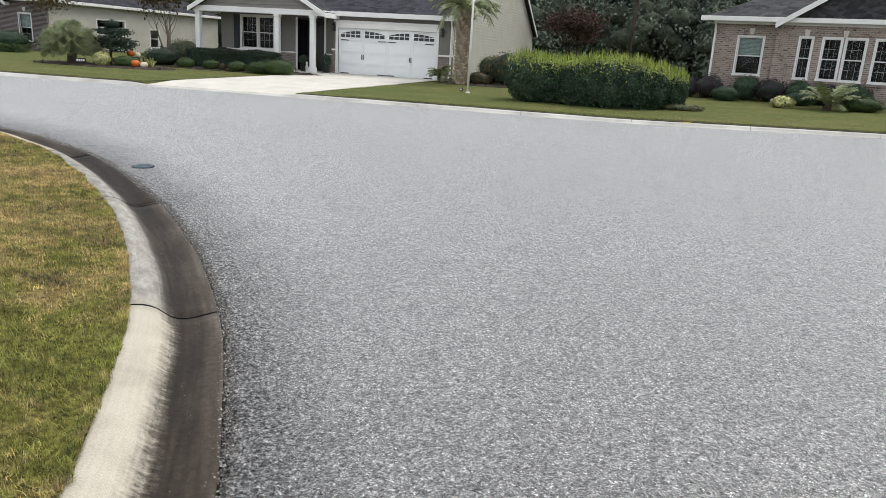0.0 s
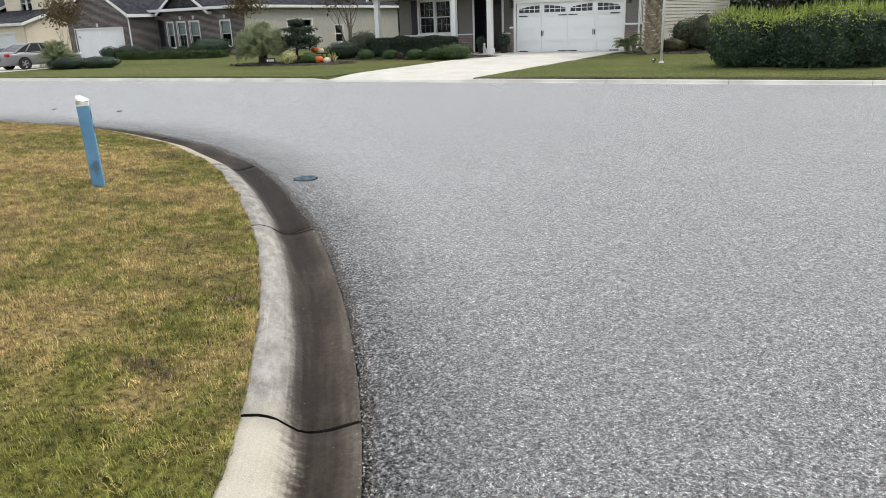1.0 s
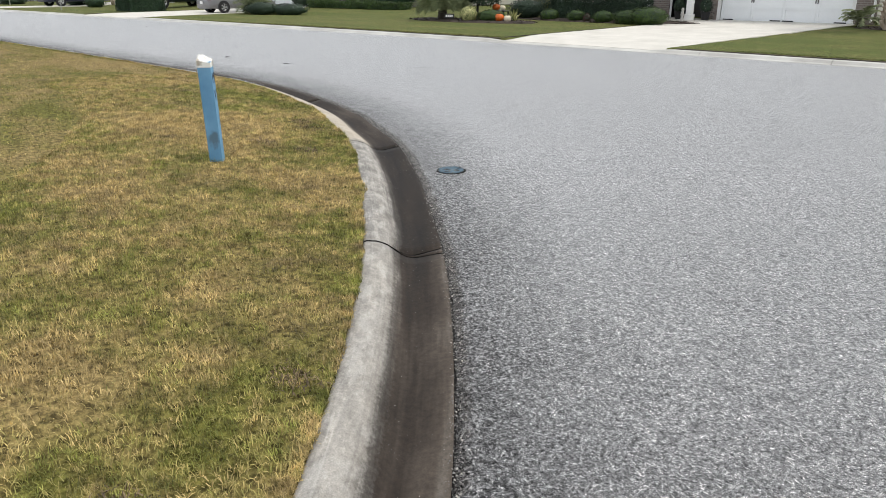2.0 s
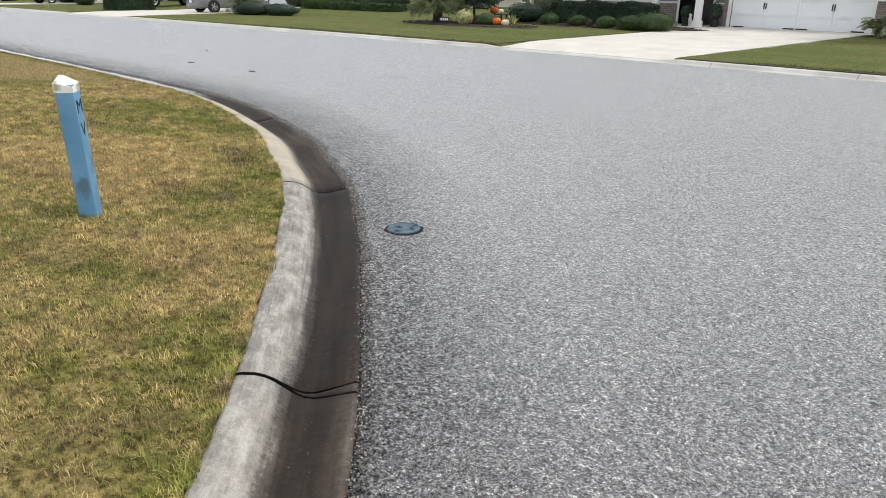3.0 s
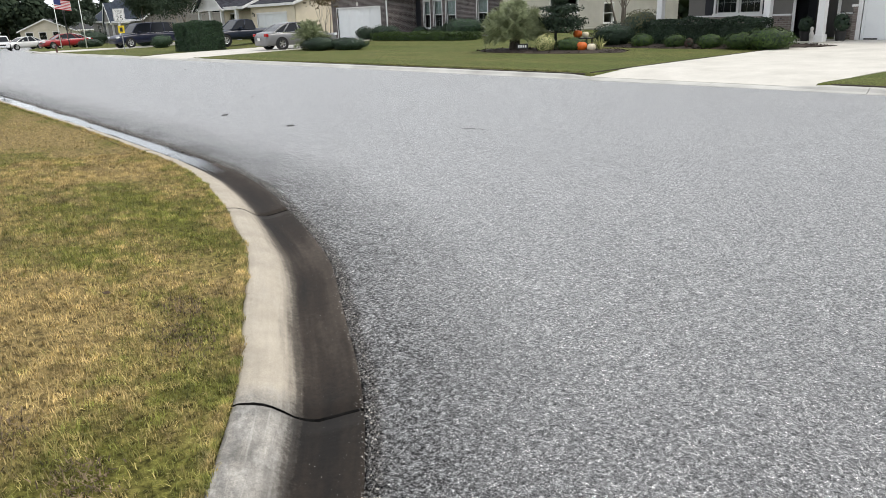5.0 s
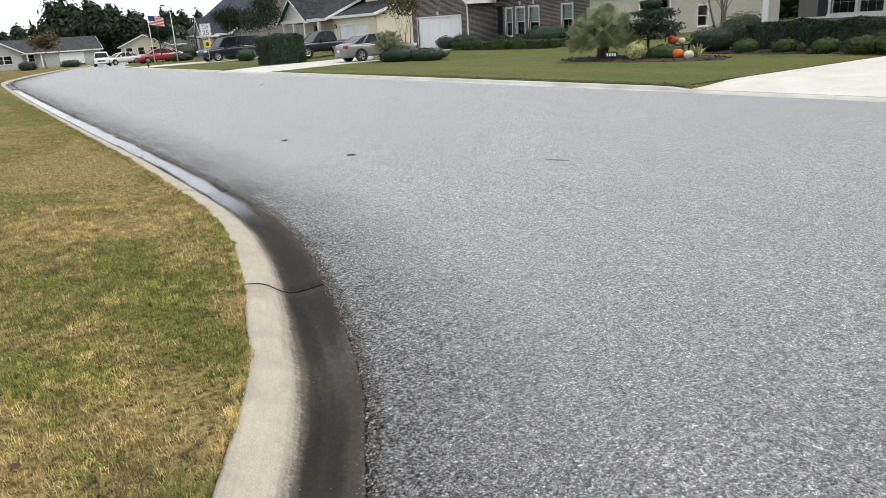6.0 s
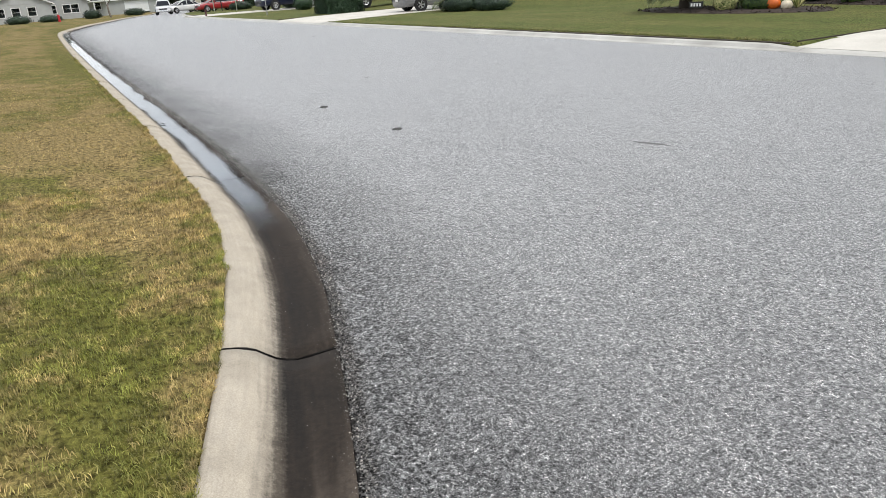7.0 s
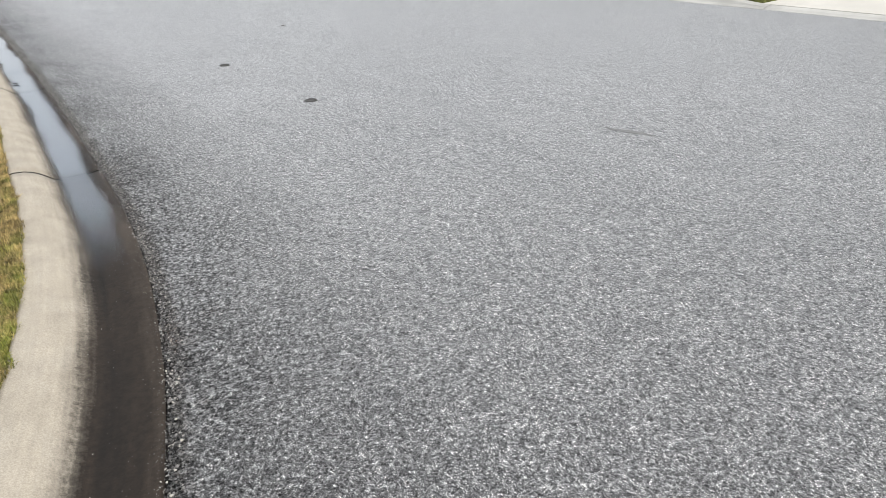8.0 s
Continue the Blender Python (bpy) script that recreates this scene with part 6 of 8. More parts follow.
def hedge(x, y, L, W, H, material, label, n, leaf, turn=0, seed=1, sprigs=0, core=LEAF_DARK):
    ob = thing("hedge", pose(x, y, gz(x, y), 0, 0, turn), label, "hedge")
    P, N = box_points(n, L, W, H, seed)
    leaf_mesh("foliage", P, N, leaf, material, ob, seed)
    bm = bmesh.new()
    box(bm, -L / 2 + 0.14, L / 2 - 0.14, -W / 2 + 0.14, W / 2 - 0.14, 0.05, H - 0.16)
    bmesh.ops.subdivide_edges(bm, edges=bm.edges[:], cuts=6, use_grid_fill=True)
    for v in bm.verts:
        v.co += Vector((0, 0, 0)) + 0.07 * Vector(noise.noise_vector(v.co * 1.4))
    # dark block added within, coloured as the hedge's inner shade
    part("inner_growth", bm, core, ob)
    bm = bmesh.new()
    k = -L / 2 + 0.4
    while k < L / 2 - 0.2:
        tube(bm, [(k, 0.05, -0.05), (k + 0.06, 0.0, 0.4), (k - 0.05, 0.1, H * 0.8)], [0.03, 0.022, 0.01], 6)
        k += 0.55
    part("stems", bm, BARK_DARK, ob)
    if sprigs:
        r = np.random.default_rng(seed + 5)
        sx = r.uniform(-L / 2 + 0.05, L / 2 - 0.05, sprigs)
        sy = r.uniform(-W / 2, W / 2, sprigs)
        Q, M = [], []
        for a, b in zip(sx, sy):
            top = H - 0.08 - 0.14 * (abs(a) / (L / 2)) ** 6 - 0.05
            hh = r.uniform(0.08, 0.30)
            for j in range(9):
                t = j / 8
                Q.append((a + r.normal(0, 0.025), b + r.normal(0, 0.025), top + hh * t))
                M.append((r.normal(), r.normal(), 0.5))
        leaf_mesh("new_growth", np.array(Q), np.array(M), leaf * 0.8, LEAF_TIP, ob, seed + 9)
    return ob


def tree(x, y, h, spread, material, bark, label, seed, trunks=1, n=2600, leaf=0.16, base=0.35, name="tree", z=None, thin=1.0):
    """A tapered trunk (or several), forking limbs, and leaves gathered about the twigs."""
    z = gz(x, y) if z is None else z
    r = random.Random(seed)
    ob = thing(name, pose(x, y, z), label, "tree")
    bm = bmesh.new()
    tips = []

    def limb(p, d, length, rad, depth):
        pts, radii = [p], [rad]
        q = Vector(p)
        d = Vector(d).normalized()
        for i in range(4):
            d = (d + Vector((r.uniform(-0.22, 0.22), r.uniform(-0.22, 0.22), r.uniform(-0.02, 0.16)))).normalized()
            q = q + d * length / 4
            pts.append(tuple(q))
            radii.append(rad * (1 - 0.16 * (i + 1)))
        tube(bm, pts, radii, 7 if depth < 2 else 5)
        if depth >= 3:
            tips.append((q, length))
            return
        for k in range(3 if depth else 4):
            a = r.uniform(0, 6.28)
            side = Vector((math.cos(a), math.sin(a), r.uniform(0.15, 0.9)))
            limb(pts[-1 - (k % 2)], (d * 0.75 + side * 0.75), length * r.uniform(0.55, 0.75), radii[-1] * 0.62, depth + 1)

    for t in range(trunks):
        a = t * 6.28 / trunks + seed
        lean = 0.0 if trunks == 1 else 0.28
        limb((0.1 * lean * math.cos(a), 0.1 * lean * math.sin(a), -0.08), (lean * math.cos(a), lean * math.sin(a), 1), h * base * 1.15, 0.035 * h / trunks ** 0.5 * thin, 0)
    part("trunk", bm, bark, ob, smooth=True)
    rng = np.random.default_rng(seed)
    T = np.array([tuple(t[0]) for t in tips])
    T[:, :2] *= spread / max(np.abs(T[:, :2]).max(), 0.1)
    T[:, 2] *= h * 0.93 / T[:, 2].max()
    # carry limbs along with the shaped crown
    me = ob.children[0].data
    co = np.empty(len(me.vertices) * 3)
    me.vertices.foreach_get("co", co)
    co = co.reshape(-1, 3)
    fx = spread / max(np.abs(np.array([tuple(t[0]) for t in tips])[:, :2]).max(), 0.1)
    fz = h * 0.93 / max(t[0].z for t in tips)
    rise = np.clip(co[:, 2] / (h * 0.3), 0, 1)[:, None]
    co[:, :2] *= 1 + (fx - 1) * rise
    co[:, 2] *= fz
    me.vertices.foreach_set("co", co.ravel())
    idx = rng.integers(0, len(T), n)
    P = T[idx] + rng.normal(0, 1, (n, 3)) * np.array([0.10, 0.10, 0.085]) * h * 0.75
    N = P - T.mean(0)
    N = N / (np.linalg.norm(N, axis=1)[:, None] + 1e-6) + np.array([0, 0, 0.4])
    leaf_mesh("crown", P, N, leaf, material, ob, seed)
    return ob


def frond_bm(length, droop, leaflets, width, seed, up=0.9, fine=0.022, lift=-0.2, fluff=0.35):
    """One feather frond in the plane x-z, growing to +x."""
    r = random.Random(seed)
    bm = bmesh.new()
    pts = []
    for i in range(9):
        t = i / 8
        pts.append(Vector((length * t * (1 - 0.12 * t * droop), 0, length * (up * t - (up + 0.25) * droop * t * t))))
    tube(bm, pts, [0.012 * (1 - 0.8 * i / 8) for i in range(9)], 4)
    for k in range(leaflets):
        t = 0.15 + 0.85 * k / leaflets
        i = min(int(t * 8), 7)
        p = pts[i].lerp(pts[i + 1], t * 8 - i)
        d = (pts[i + 1] - pts[i]).normalized()
        ll = width * (0.55 + 0.6 * math.sin(math.pi * min(t * 0.9 + 0.1, 1))) * r.uniform(0.8, 1.15)
        for s in (-1, 1):
            tip = p + d * ll * 0.55 + Vector((0, s * ll * 0.75, ll * lift + ll * fluff * r.uniform(-0.7, 0.7)))
            w = d * fine
            a, b, c = bm.verts.new(p - w), bm.verts.new(p + w), bm.verts.new(tip)
            e = bm.verts.new((p + tip) / 2 + w * 1.1 + Vector((0, 0, 0.02)))
            bm.faces.new((a, b, e, c))
    return bm


def palm(x, y, z, trunk_h, trunk_r, fronds, length, label, seed, droop=0.75, leaflets=26, width=0.3, name="palm_tree", boots=True, up=0.9, fine=0.022, lift=-0.2, tilt=(-28, 38), fluff=0.35):
    ob = thing(name, pose(x, y, z), label, "palm")
    r = random.Random(seed)
    bm = bmesh.new()
    n = max(3, int(trunk_h / 0.12))
    prof = []
    for i in range(n + 1):
        t = i / n
        prof.append((trunk_r * (1.1 - 0.15 * t) * (1 + 0.07 * (i % 2)), t * trunk_h - 0.05))
    lathe(bm, [(0, -0.05)] + prof + [(0, trunk_h)], 12)
    if boots:
        i = 0
        zz = 0.1
        while zz < trunk_h:
            for k in range(5):
                a = k * 1.257 + (i % 2) * 0.63 + i * 0.3
                q = pose(trunk_r * 1.0 * math.cos(a), trunk_r * 1.0 * math.sin(a), zz, 0, 0, math.degrees(a)) @ pose(0, 0, 0, 0, 28, 0)
                box(bm, -0.02, 0.05, -0.075, 0.075, 0, 0.24, m=q)
            zz += 0.14
            i += 1
    part("trunk", bm, BARK_PALE if boots else BARK_DARK, ob, "scaly trunk with old leaf bases")
    shapes = [frond_bm(length * r.uniform(0.85, 1.1), droop * r.uniform(0.8, 1.25), leaflets, width, seed + k, up * r.uniform(0.8, 1.1), fine, lift, fluff) for k in range(4)]
    meshes = []
    for bm in shapes:
        me = bpy.data.meshes.new("frond")
        bm.to_mesh(me)
        bm.free()
        me.materials.append(LEAF_PALM)
        meshes.append(me)
    for k in range(fronds):
        f = new("frond", meshes[k % 4])
        f.parent = ob
        f.matrix_basis = pose(0, 0, trunk_h * 0.98, 0, -r.uniform(*tilt), 137.5 * k + r.uniform(-15, 15))
    return ob


def mulch_bed(x, y, rx, ry, label, seed=1):
    bm = bmesh.new()
    rings = []
    for k, f in enumerate((1.0, 0.97, 0.7, 0.35)):
        row = []
        for i in range(48):
            a = i / 48 * 6.283
            w = f * (1 + 0.12 * noise.noise((math.cos(a) * 2 + seed, math.sin(a) * 2, 0)) + (0.03 * noise.noise((a * 9, seed, 0)) if k < 2 else 0))
            px, py = x + rx * w * math.cos(a), y + ry * w * math.sin(a)
            zz = gz(px, py) + (0.0, 0.03, 0.06, 0.08)[k] + (0.015 * noise.noise((px * 4, py * 4, 0)) if k else 0)
            row.append(bm.verts.new((px, py, zz)))
        rings.append(row)
    for a, b in zip(rings, rings[1:]):
        for i in range(48):
            bm.faces.new((a[i], a[(i + 1) % 48], b[(i + 1) % 48], b[i]))
    bm.faces.new(rings[-1])
    tagged(part("mulch_bed", bm, MULCH), label, "mulch", kind="structure")
    # loose chips
    r = np.random.default_rng(seed)
    n = int(260 * rx * ry)
    a, q = r.uniform(0, 6.283, n), np.sqrt(r.uniform(0, 1, n)) * 1.02
    P = np.c_[x + rx * q * np.cos(a), y + ry * q * np.sin(a), np.zeros(n)]
    P[:, 2] = lawn_z(P[:, 0], P[:, 1]) + 0.03 + 0.05 * (1 - q)
    tagged(leaf_mesh("mulch_chips", P, np.tile((0, 0, 1.0), (n, 1)), 0.06, MULCH, None, seed, 2.2, 0.5), "dark shredded bark chips", "mulch", kind="stuff")


def lot_hedge():
    """Loose tall hedge grown together from several bushes, with pale new shoots on top."""
    x, y = -1.25, 24.1
    ob = thing("hedge", pose(x, y, gz(x, y)), "tall loose hedge with pale fresh shoots on top", "hedge")
    r = np.random.default_rng(41)
    lumps_ = [(-2.1, 0.0, 0.68, 0.75, 1.55), (-1.5, 0.1, 0.62, 0.7, 1.45), (-0.45, -0.05, 0.72, 0.8, 1.5), (0.35, -0.15, 0.8, 0.85, 1.62), (1.1, 0.0, 0.75, 0.8, 1.55), (1.75, 0.3, 0.6, 0.75, 1.42), (2.35, 0.75, 0.6, 0.65, 1.25)]
    P, N, Q, M = [], [], [], []
    core = bmesh.new()
    spikes = []
    for i, (cx, cy, rx, ry, h) in enumerate(lumps_):
        c, rad = (cx, cy, h * 0.47), (rx, ry, h * 0.50)
        p, d = lump_points(7500, c, rad, 300 + i, lumps=0.22, boxy=0.6)
        top = (p[:, 2] > h * (0.75 + 0.10 * r.normal(0, 1, len(d))))
        P.append(p[~top])
        N.append(d[~top])
        Q.append(p[top])
        M.append(d[top])
        k = 260
        px, py = cx + rx * r.uniform(-1, 1, k), cy + ry * r.uniform(-1, 1, k)
        e = np.maximum(np.abs(px - cx) / rx, np.abs(py - cy) / ry)
        spikes.append(np.c_[px, py, h * (0.97 - 0.16 * e ** 4) - 0.05])
        g = core_bm(c, rad, 300 + i, 0.22, 0.86, 0.6)
        me = bpy.data.meshes.new("tmp")
        g.to_mesh(me)
        g.free()
        core.from_mesh(me)
        bpy.data.meshes.remove(me)
    P, N = np.concatenate(P), np.concatenate(N)
    P[:, 2] = np.maximum(P[:, 2], 0.03)
    leaf_mesh("foliage", P, N, 0.05, LEAF_HEDGE, ob, 41)
    leaf_mesh("top_foliage", np.concatenate(Q), np.concatenate(M), 0.042, LEAF_TIP, ob, 42, 2.0)
    B = np.concatenate(spikes)
    k = len(B)
    tip = B + np.c_[r.normal(0, 0.05, (k, 2)), r.uniform(0.06, 0.34, k)]
    a = r.uniform(0, 6.28, k)
    w = np.c_[np.cos(a), np.sin(a), np.zeros(k)] * 0.011
    mid = (B + tip) / 2
    V = np.stack([B - w * 0.5, B + w * 0.5, mid + w, tip, mid - w], 1).reshape(-1, 3)
    f = np.arange(k)[:, None] * 5
    mesh_np("new_growth", V, np.concatenate([f + [0, 1, 2], f + [0, 2, 4], f + [4, 2, 3]]), LEAF_TIP, ob)
    # added dark lumps give the shade inside the bushes
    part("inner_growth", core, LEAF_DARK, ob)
    bm = bmesh.new()
    for cx, cy, rx, ry, h in lumps_:
        tube(bm, [(cx, cy, -0.05), (cx + 0.05, cy, 0.4), (cx - 0.05, cy, h * 0.7)], [0.04, 0.03, 0.012], 6)
    part("stems", bm, BARK_DARK, ob)


# in front of the taupe house
mulch_bed(-21.9, 26.5, 3.4, 1.15, "dark oval mulch bed in the lawn", 2)
mulch_bed(-17.4, 29.0, 4.3, 1.15, "dark mulch bed along the porch", 3)
mulch_bed(-6.3, 30.2, 1.9, 0.9, "dark mulch bed by the garage corner", 4)
palm(-23.5, 26.5, gz(-23.5, 26.5) + 0.03, 0.42, 0.2, 150, 1.4, "bushy grey-green pindo palm in the mulch bed", 7, droop=0.6, leaflets=60, width=0.36, boots=False, up=1.0, fine=0.0045, lift=0.05, tilt=(-16, 70), fluff=1.3)
shrub(-21.65, 26.1, 0.34, 0.34, 0.60, LEAF_YELLOW, "yellow variegated shrub in the mulch bed", 2600, 0.055, seed=3)
shrub(-20.8, 26.5, 0.62, 0.5, 0.48, LEAF_MID, "low green shrub in the mulch bed", 1300, 0.06, seed=4)
shrub(-20.9, 29.1, 0.95, 0.7, 0.82, LEAF_DARK, "dark rounded evergreen shrub", 2200, 0.055, seed=5)
hedge(-17.5, 29.4, 4.3, 0.9, 0.86, LEAF_DARK, "dark clipped hedge along the porch", 12000, 0.05, seed=6)
for i, (x, y, rr, hh) in enumerate(((-19.27, 28.5, 0.42, 0.46), (-17.9, 28.35, 0.40, 0.44), (-16.55, 28.2, 0.42, 0.46))):
    shrub(x, y, rr, rr * 0.9, hh, LEAF_MID, "small rounded green shrub before the hedge", 1100, 0.05, seed=10 + i, group="foundation shrubs")
shrub(-17.25, 28.15, 0.16, 0.16, 0.34, LEAF_RUST, "small dried reddish-brown plant before the hedge", 160, 0.05, seed=17)
shrub(-15.35, 28.0, 0.62, 0.5, 0.52, LEAF_MID, "low spreading juniper by the drive", 1800, 0.05, seed=14)
shrub(-14.5, 27.9, 0.78, 0.62, 0.66, LEAF_MID, "broad rounded juniper at the drive's edge", 2600, 0.05, seed=15)
shrub(-21.3, 31.4, 1.0, 0.8, 1.2, LEAF_SAGE, "rounded olive-brown shrub beside the house", 2600, 0.055, seed=16)
tree(-22.3, 31.6, 4.6, 1.9, LEAF_BROWN, BARK, "crape myrtle with several pale stems and thin leaves", 21, trunks=4, n=4200, leaf=0.10, base=0.28, thin=0.8)
palm(-7.0, 29.6, gz(-7, 29.6), 2.95, 0.19, 30, 1.5, "cabbage palm with a criss-cross booted trunk", 9, droop=0.85, leaflets=24, width=0.45)
palm(-8.05, 30.4, gz(-8.05, 30.4), 0.25, 0.12, 16, 0.75, "small palm at the garage corner", 12, droop=0.6, leaflets=20, width=0.22, boots=False)
shrub(-6.35, 30.1, 0.55, 0.4, 0.55, LEAF_BROWN, "low brownish shrub by the garage", 1200, 0.05, seed=30)
shrub(-6.0, 31.2, 0.72, 0.6, 1.28, LEAF_SAGE, "upright grey-green shrub beside the house", 2200, 0.05, seed=31)
shrub(-5.3, 30.6, 0.7, 0.6, 1.5, LEAF_BROWN, "twiggy half-bare shrub beside the house wall", 700, 0.06, seed=32)
# the tall hedge between the lots
lot_hedge()
shrub(1.55, 24.3, 0.75, 0.35, 0.20, LEAF_SAGE, "low straggling perennials on bare soil at the hedge's end", 420, 0.08, seed=42)


# by the mottled brick house: places along its front and out from it
def front(u, out):
    a = radians(-16)
    return 5.89 + u * math.cos(a) + out * math.sin(a), 31.2 + u * math.sin(a) - out * math.cos(a)


for i, (u, o, rx, h_, mat, lab) in enumerate(((-2.05, 1.9, 0.55, 0.56, LEAF_HEDGE, "clipped round green boxwood shrub"), (0.5, 1.9, 0.6, 0.5, LEAF_HEDGE, "clipped round green boxwood shrub"), (-2.9, 1.0, 0.6, 0.95, LEAF_PURPLE, "dark purple-leaved shrub beside the brick wall"),
                                              (-1.5, 0.8, 0.6, 1.0, LEAF_HEDGE, "loose green shrub beside the brick wall"), (-0.6, 0.9, 0.65, 0.9, LEAF_PURPLE, "dark purple-leaved shrub beside the brick wall"), (0.35, 0.9, 0.5, 0.9, LEAF_HEDGE, "loose green shrub beside the brick wall"),
                                              (1.3, 1.0, 0.6, 0.8, LEAF_PURPLE, "dark purple-leaved shrub beside the brick wall"), (2.3, 1.0, 0.6, 0.85, LEAF_HEDGE, "loose green shrub beside the brick wall"), (-3.7, 1.1, 0.55, 0.85, LEAF_PURPLE, "dark purple-leaved shrub beside the brick wall"), (-4.2, 2.2, 0.4, 0.5, LEAF_HEDGE, "clipped round green boxwood shrub"))):
    x, y = front(u, o)
    shrub(x, y, rx, rx * 0.85, h_, mat, lab, 1900, 0.05, seed=50 + i)
x, y = front(1.2, 3.2)
palm(x + 0.3, y - 0.3, gz(x, y), 0.2, 0.14, 22, 1.05, "low spiky palm in the front bed", 61, droop=0.5, leaflets=22, width=0.26, boots=False)
x, y = front(0.2, 3.6)
shrub(x, y, 0.42, 0.38, 0.42, LEAF_YELLOW, "pale leafy perennial in the front bed", 500, 0.09, seed=63)
x, y = front(2.6, 3.0)
shrub(x, y, 0.7, 0.5, 0.5, LEAF_MID, "low mixed planting in the front bed", 1300, 0.06, seed=64)
# dark brick house front
palm(-39.6, 27.4, gz(-39.6, 27.4), 0.35, 0.16, 70, 1.15, "big spiky yellow-green palm shrub beside the drive", 70, droop=0.5, leaflets=50, width=0.26, name="palm_shrub", boots=False, up=1.0, fine=0.006, lift=0.2, tilt=(-40, 60), fluff=1.0)
shrub(-38.6, 27.2, 1.3, 0.8, 0.7, LEAF_DARK, "low dark shrub at the grassy shrub's foot", 3000, 0.07, seed=73)
shrub(-37.0, 28.0, 1.5, 0.8, 0.62, LEAF_DARK, "low dark spreading shrubs beside the drive", 3000, 0.07, seed=71)
tree(-43.6, 31.0, 4.4, 1.5, LEAF_BROWN, BARK, "crape myrtle with sparse reddish leaves by the drive", 72, trunks=3, n=2200, leaf=0.11, base=0.40, thin=0.7)
for i, (x, y, rr, hh) in enumerate(((-43.9, 34.0, 0.7, 0.85), (-43.0, 34.6, 0.75, 0.9), (-42.0, 34.6, 0.75, 0.85), (-41.2, 36.4, 0.6, 0.7), (-39.5, 36.4, 0.6, 0.7), (-38.2, 36.4, 0.6, 0.7))):
    shrub(x, y, rr, rr * 0.85, hh, LEAF_DARK, "dark clipped round shrub along the brick front", 1500, 0.06, seed=80 + i, group="brick front shrubs")
shrub(-36.0, 35.4, 1.7, 0.9, 1.15, LEAF_HEDGE, "broad green shrub beneath the window", 3200, 0.07, seed=90)
hedge(-37.6, 33.6, 9.0, 1.0, 0.42, LEAF_MID, "low green border planting along the brick front", 9000, 0.07, seed=91)
tree(-33.0, 35.6, 4.2, 1.2, LEAF_BROWN, BARK_PALE, "slim young tree at the corner of the brick house", 92, trunks=2, n=1500, leaf=0.10, base=0.42, thin=0.6)
# clipped block hedge by the street
hedge(-50.0, 25.5, 2.3, 2.3, 1.78, LEAF_HEDGE, "large clipped block hedge near the street", 24000, 0.055, seed=95)
# down the street
for i, (x, y, rr, hh) in enumerate(((-61, 30.5, 1.2, 1.2), (-72, 30, 1.0, 1.0), (-86, 29, 1.3, 0.9), (-98, 33, 1.6, 1.6), (-104, 34, 1.6, 1.8), (-122, 31.5, 1.2, 1.2), (-112, 12, 1.4, 1.0), (-114, 17, 1.2, 1.3), (-115, 8.5, 1.6, 1.2), (-128, 24, 1.6, 1.2))):
    shrub(x, y, rr, rr, hh, LEAF_DARK, "dark shrub by a house down the street", 1200, 0.12, seed=100 + i, z=gz(x, y) - 0.05)
tree(-71.5, 33.5, 5.2, 1.7, LEAF_PINE, BARK, "rounded dark street tree before the cream house", 110, n=3600, leaf=0.12)
tree(-66.0, 30.6, 4.6, 1.9, LEAF_PINE, BARK_PALE, "pale-stemmed small tree with dark green crown", 111, trunks=4, n=2300, leaf=0.12, base=0.38)
tree(-87.0, 35.6, 4.6, 1.7, LEAF_PINE, BARK, "street tree down the road", 112, n=4000, leaf=0.18)
tree(-108.0, 34.0, 4.2, 2.2, LEAF_WOODS, BARK, "street tree down the road past the bend", 113, n=1800, leaf=0.25)
tree(-112.0, 19.0, 4.5, 1.8, LEAF_BROWN, BARK, "small brown tree by the far lawn", 114, n=1500, leaf=0.2)


def ico():
    bm = bmesh.new()
    bmesh.ops.create_icosphere(bm, subdivisions=1, radius=1.0)
    bm.verts.ensure_lookup_table()
    V = np.array([tuple(v.co) for v in bm.verts])
    F = np.array([[v.index for v in f.verts] for f in bm.faces])
    bm.free()
    return V, F


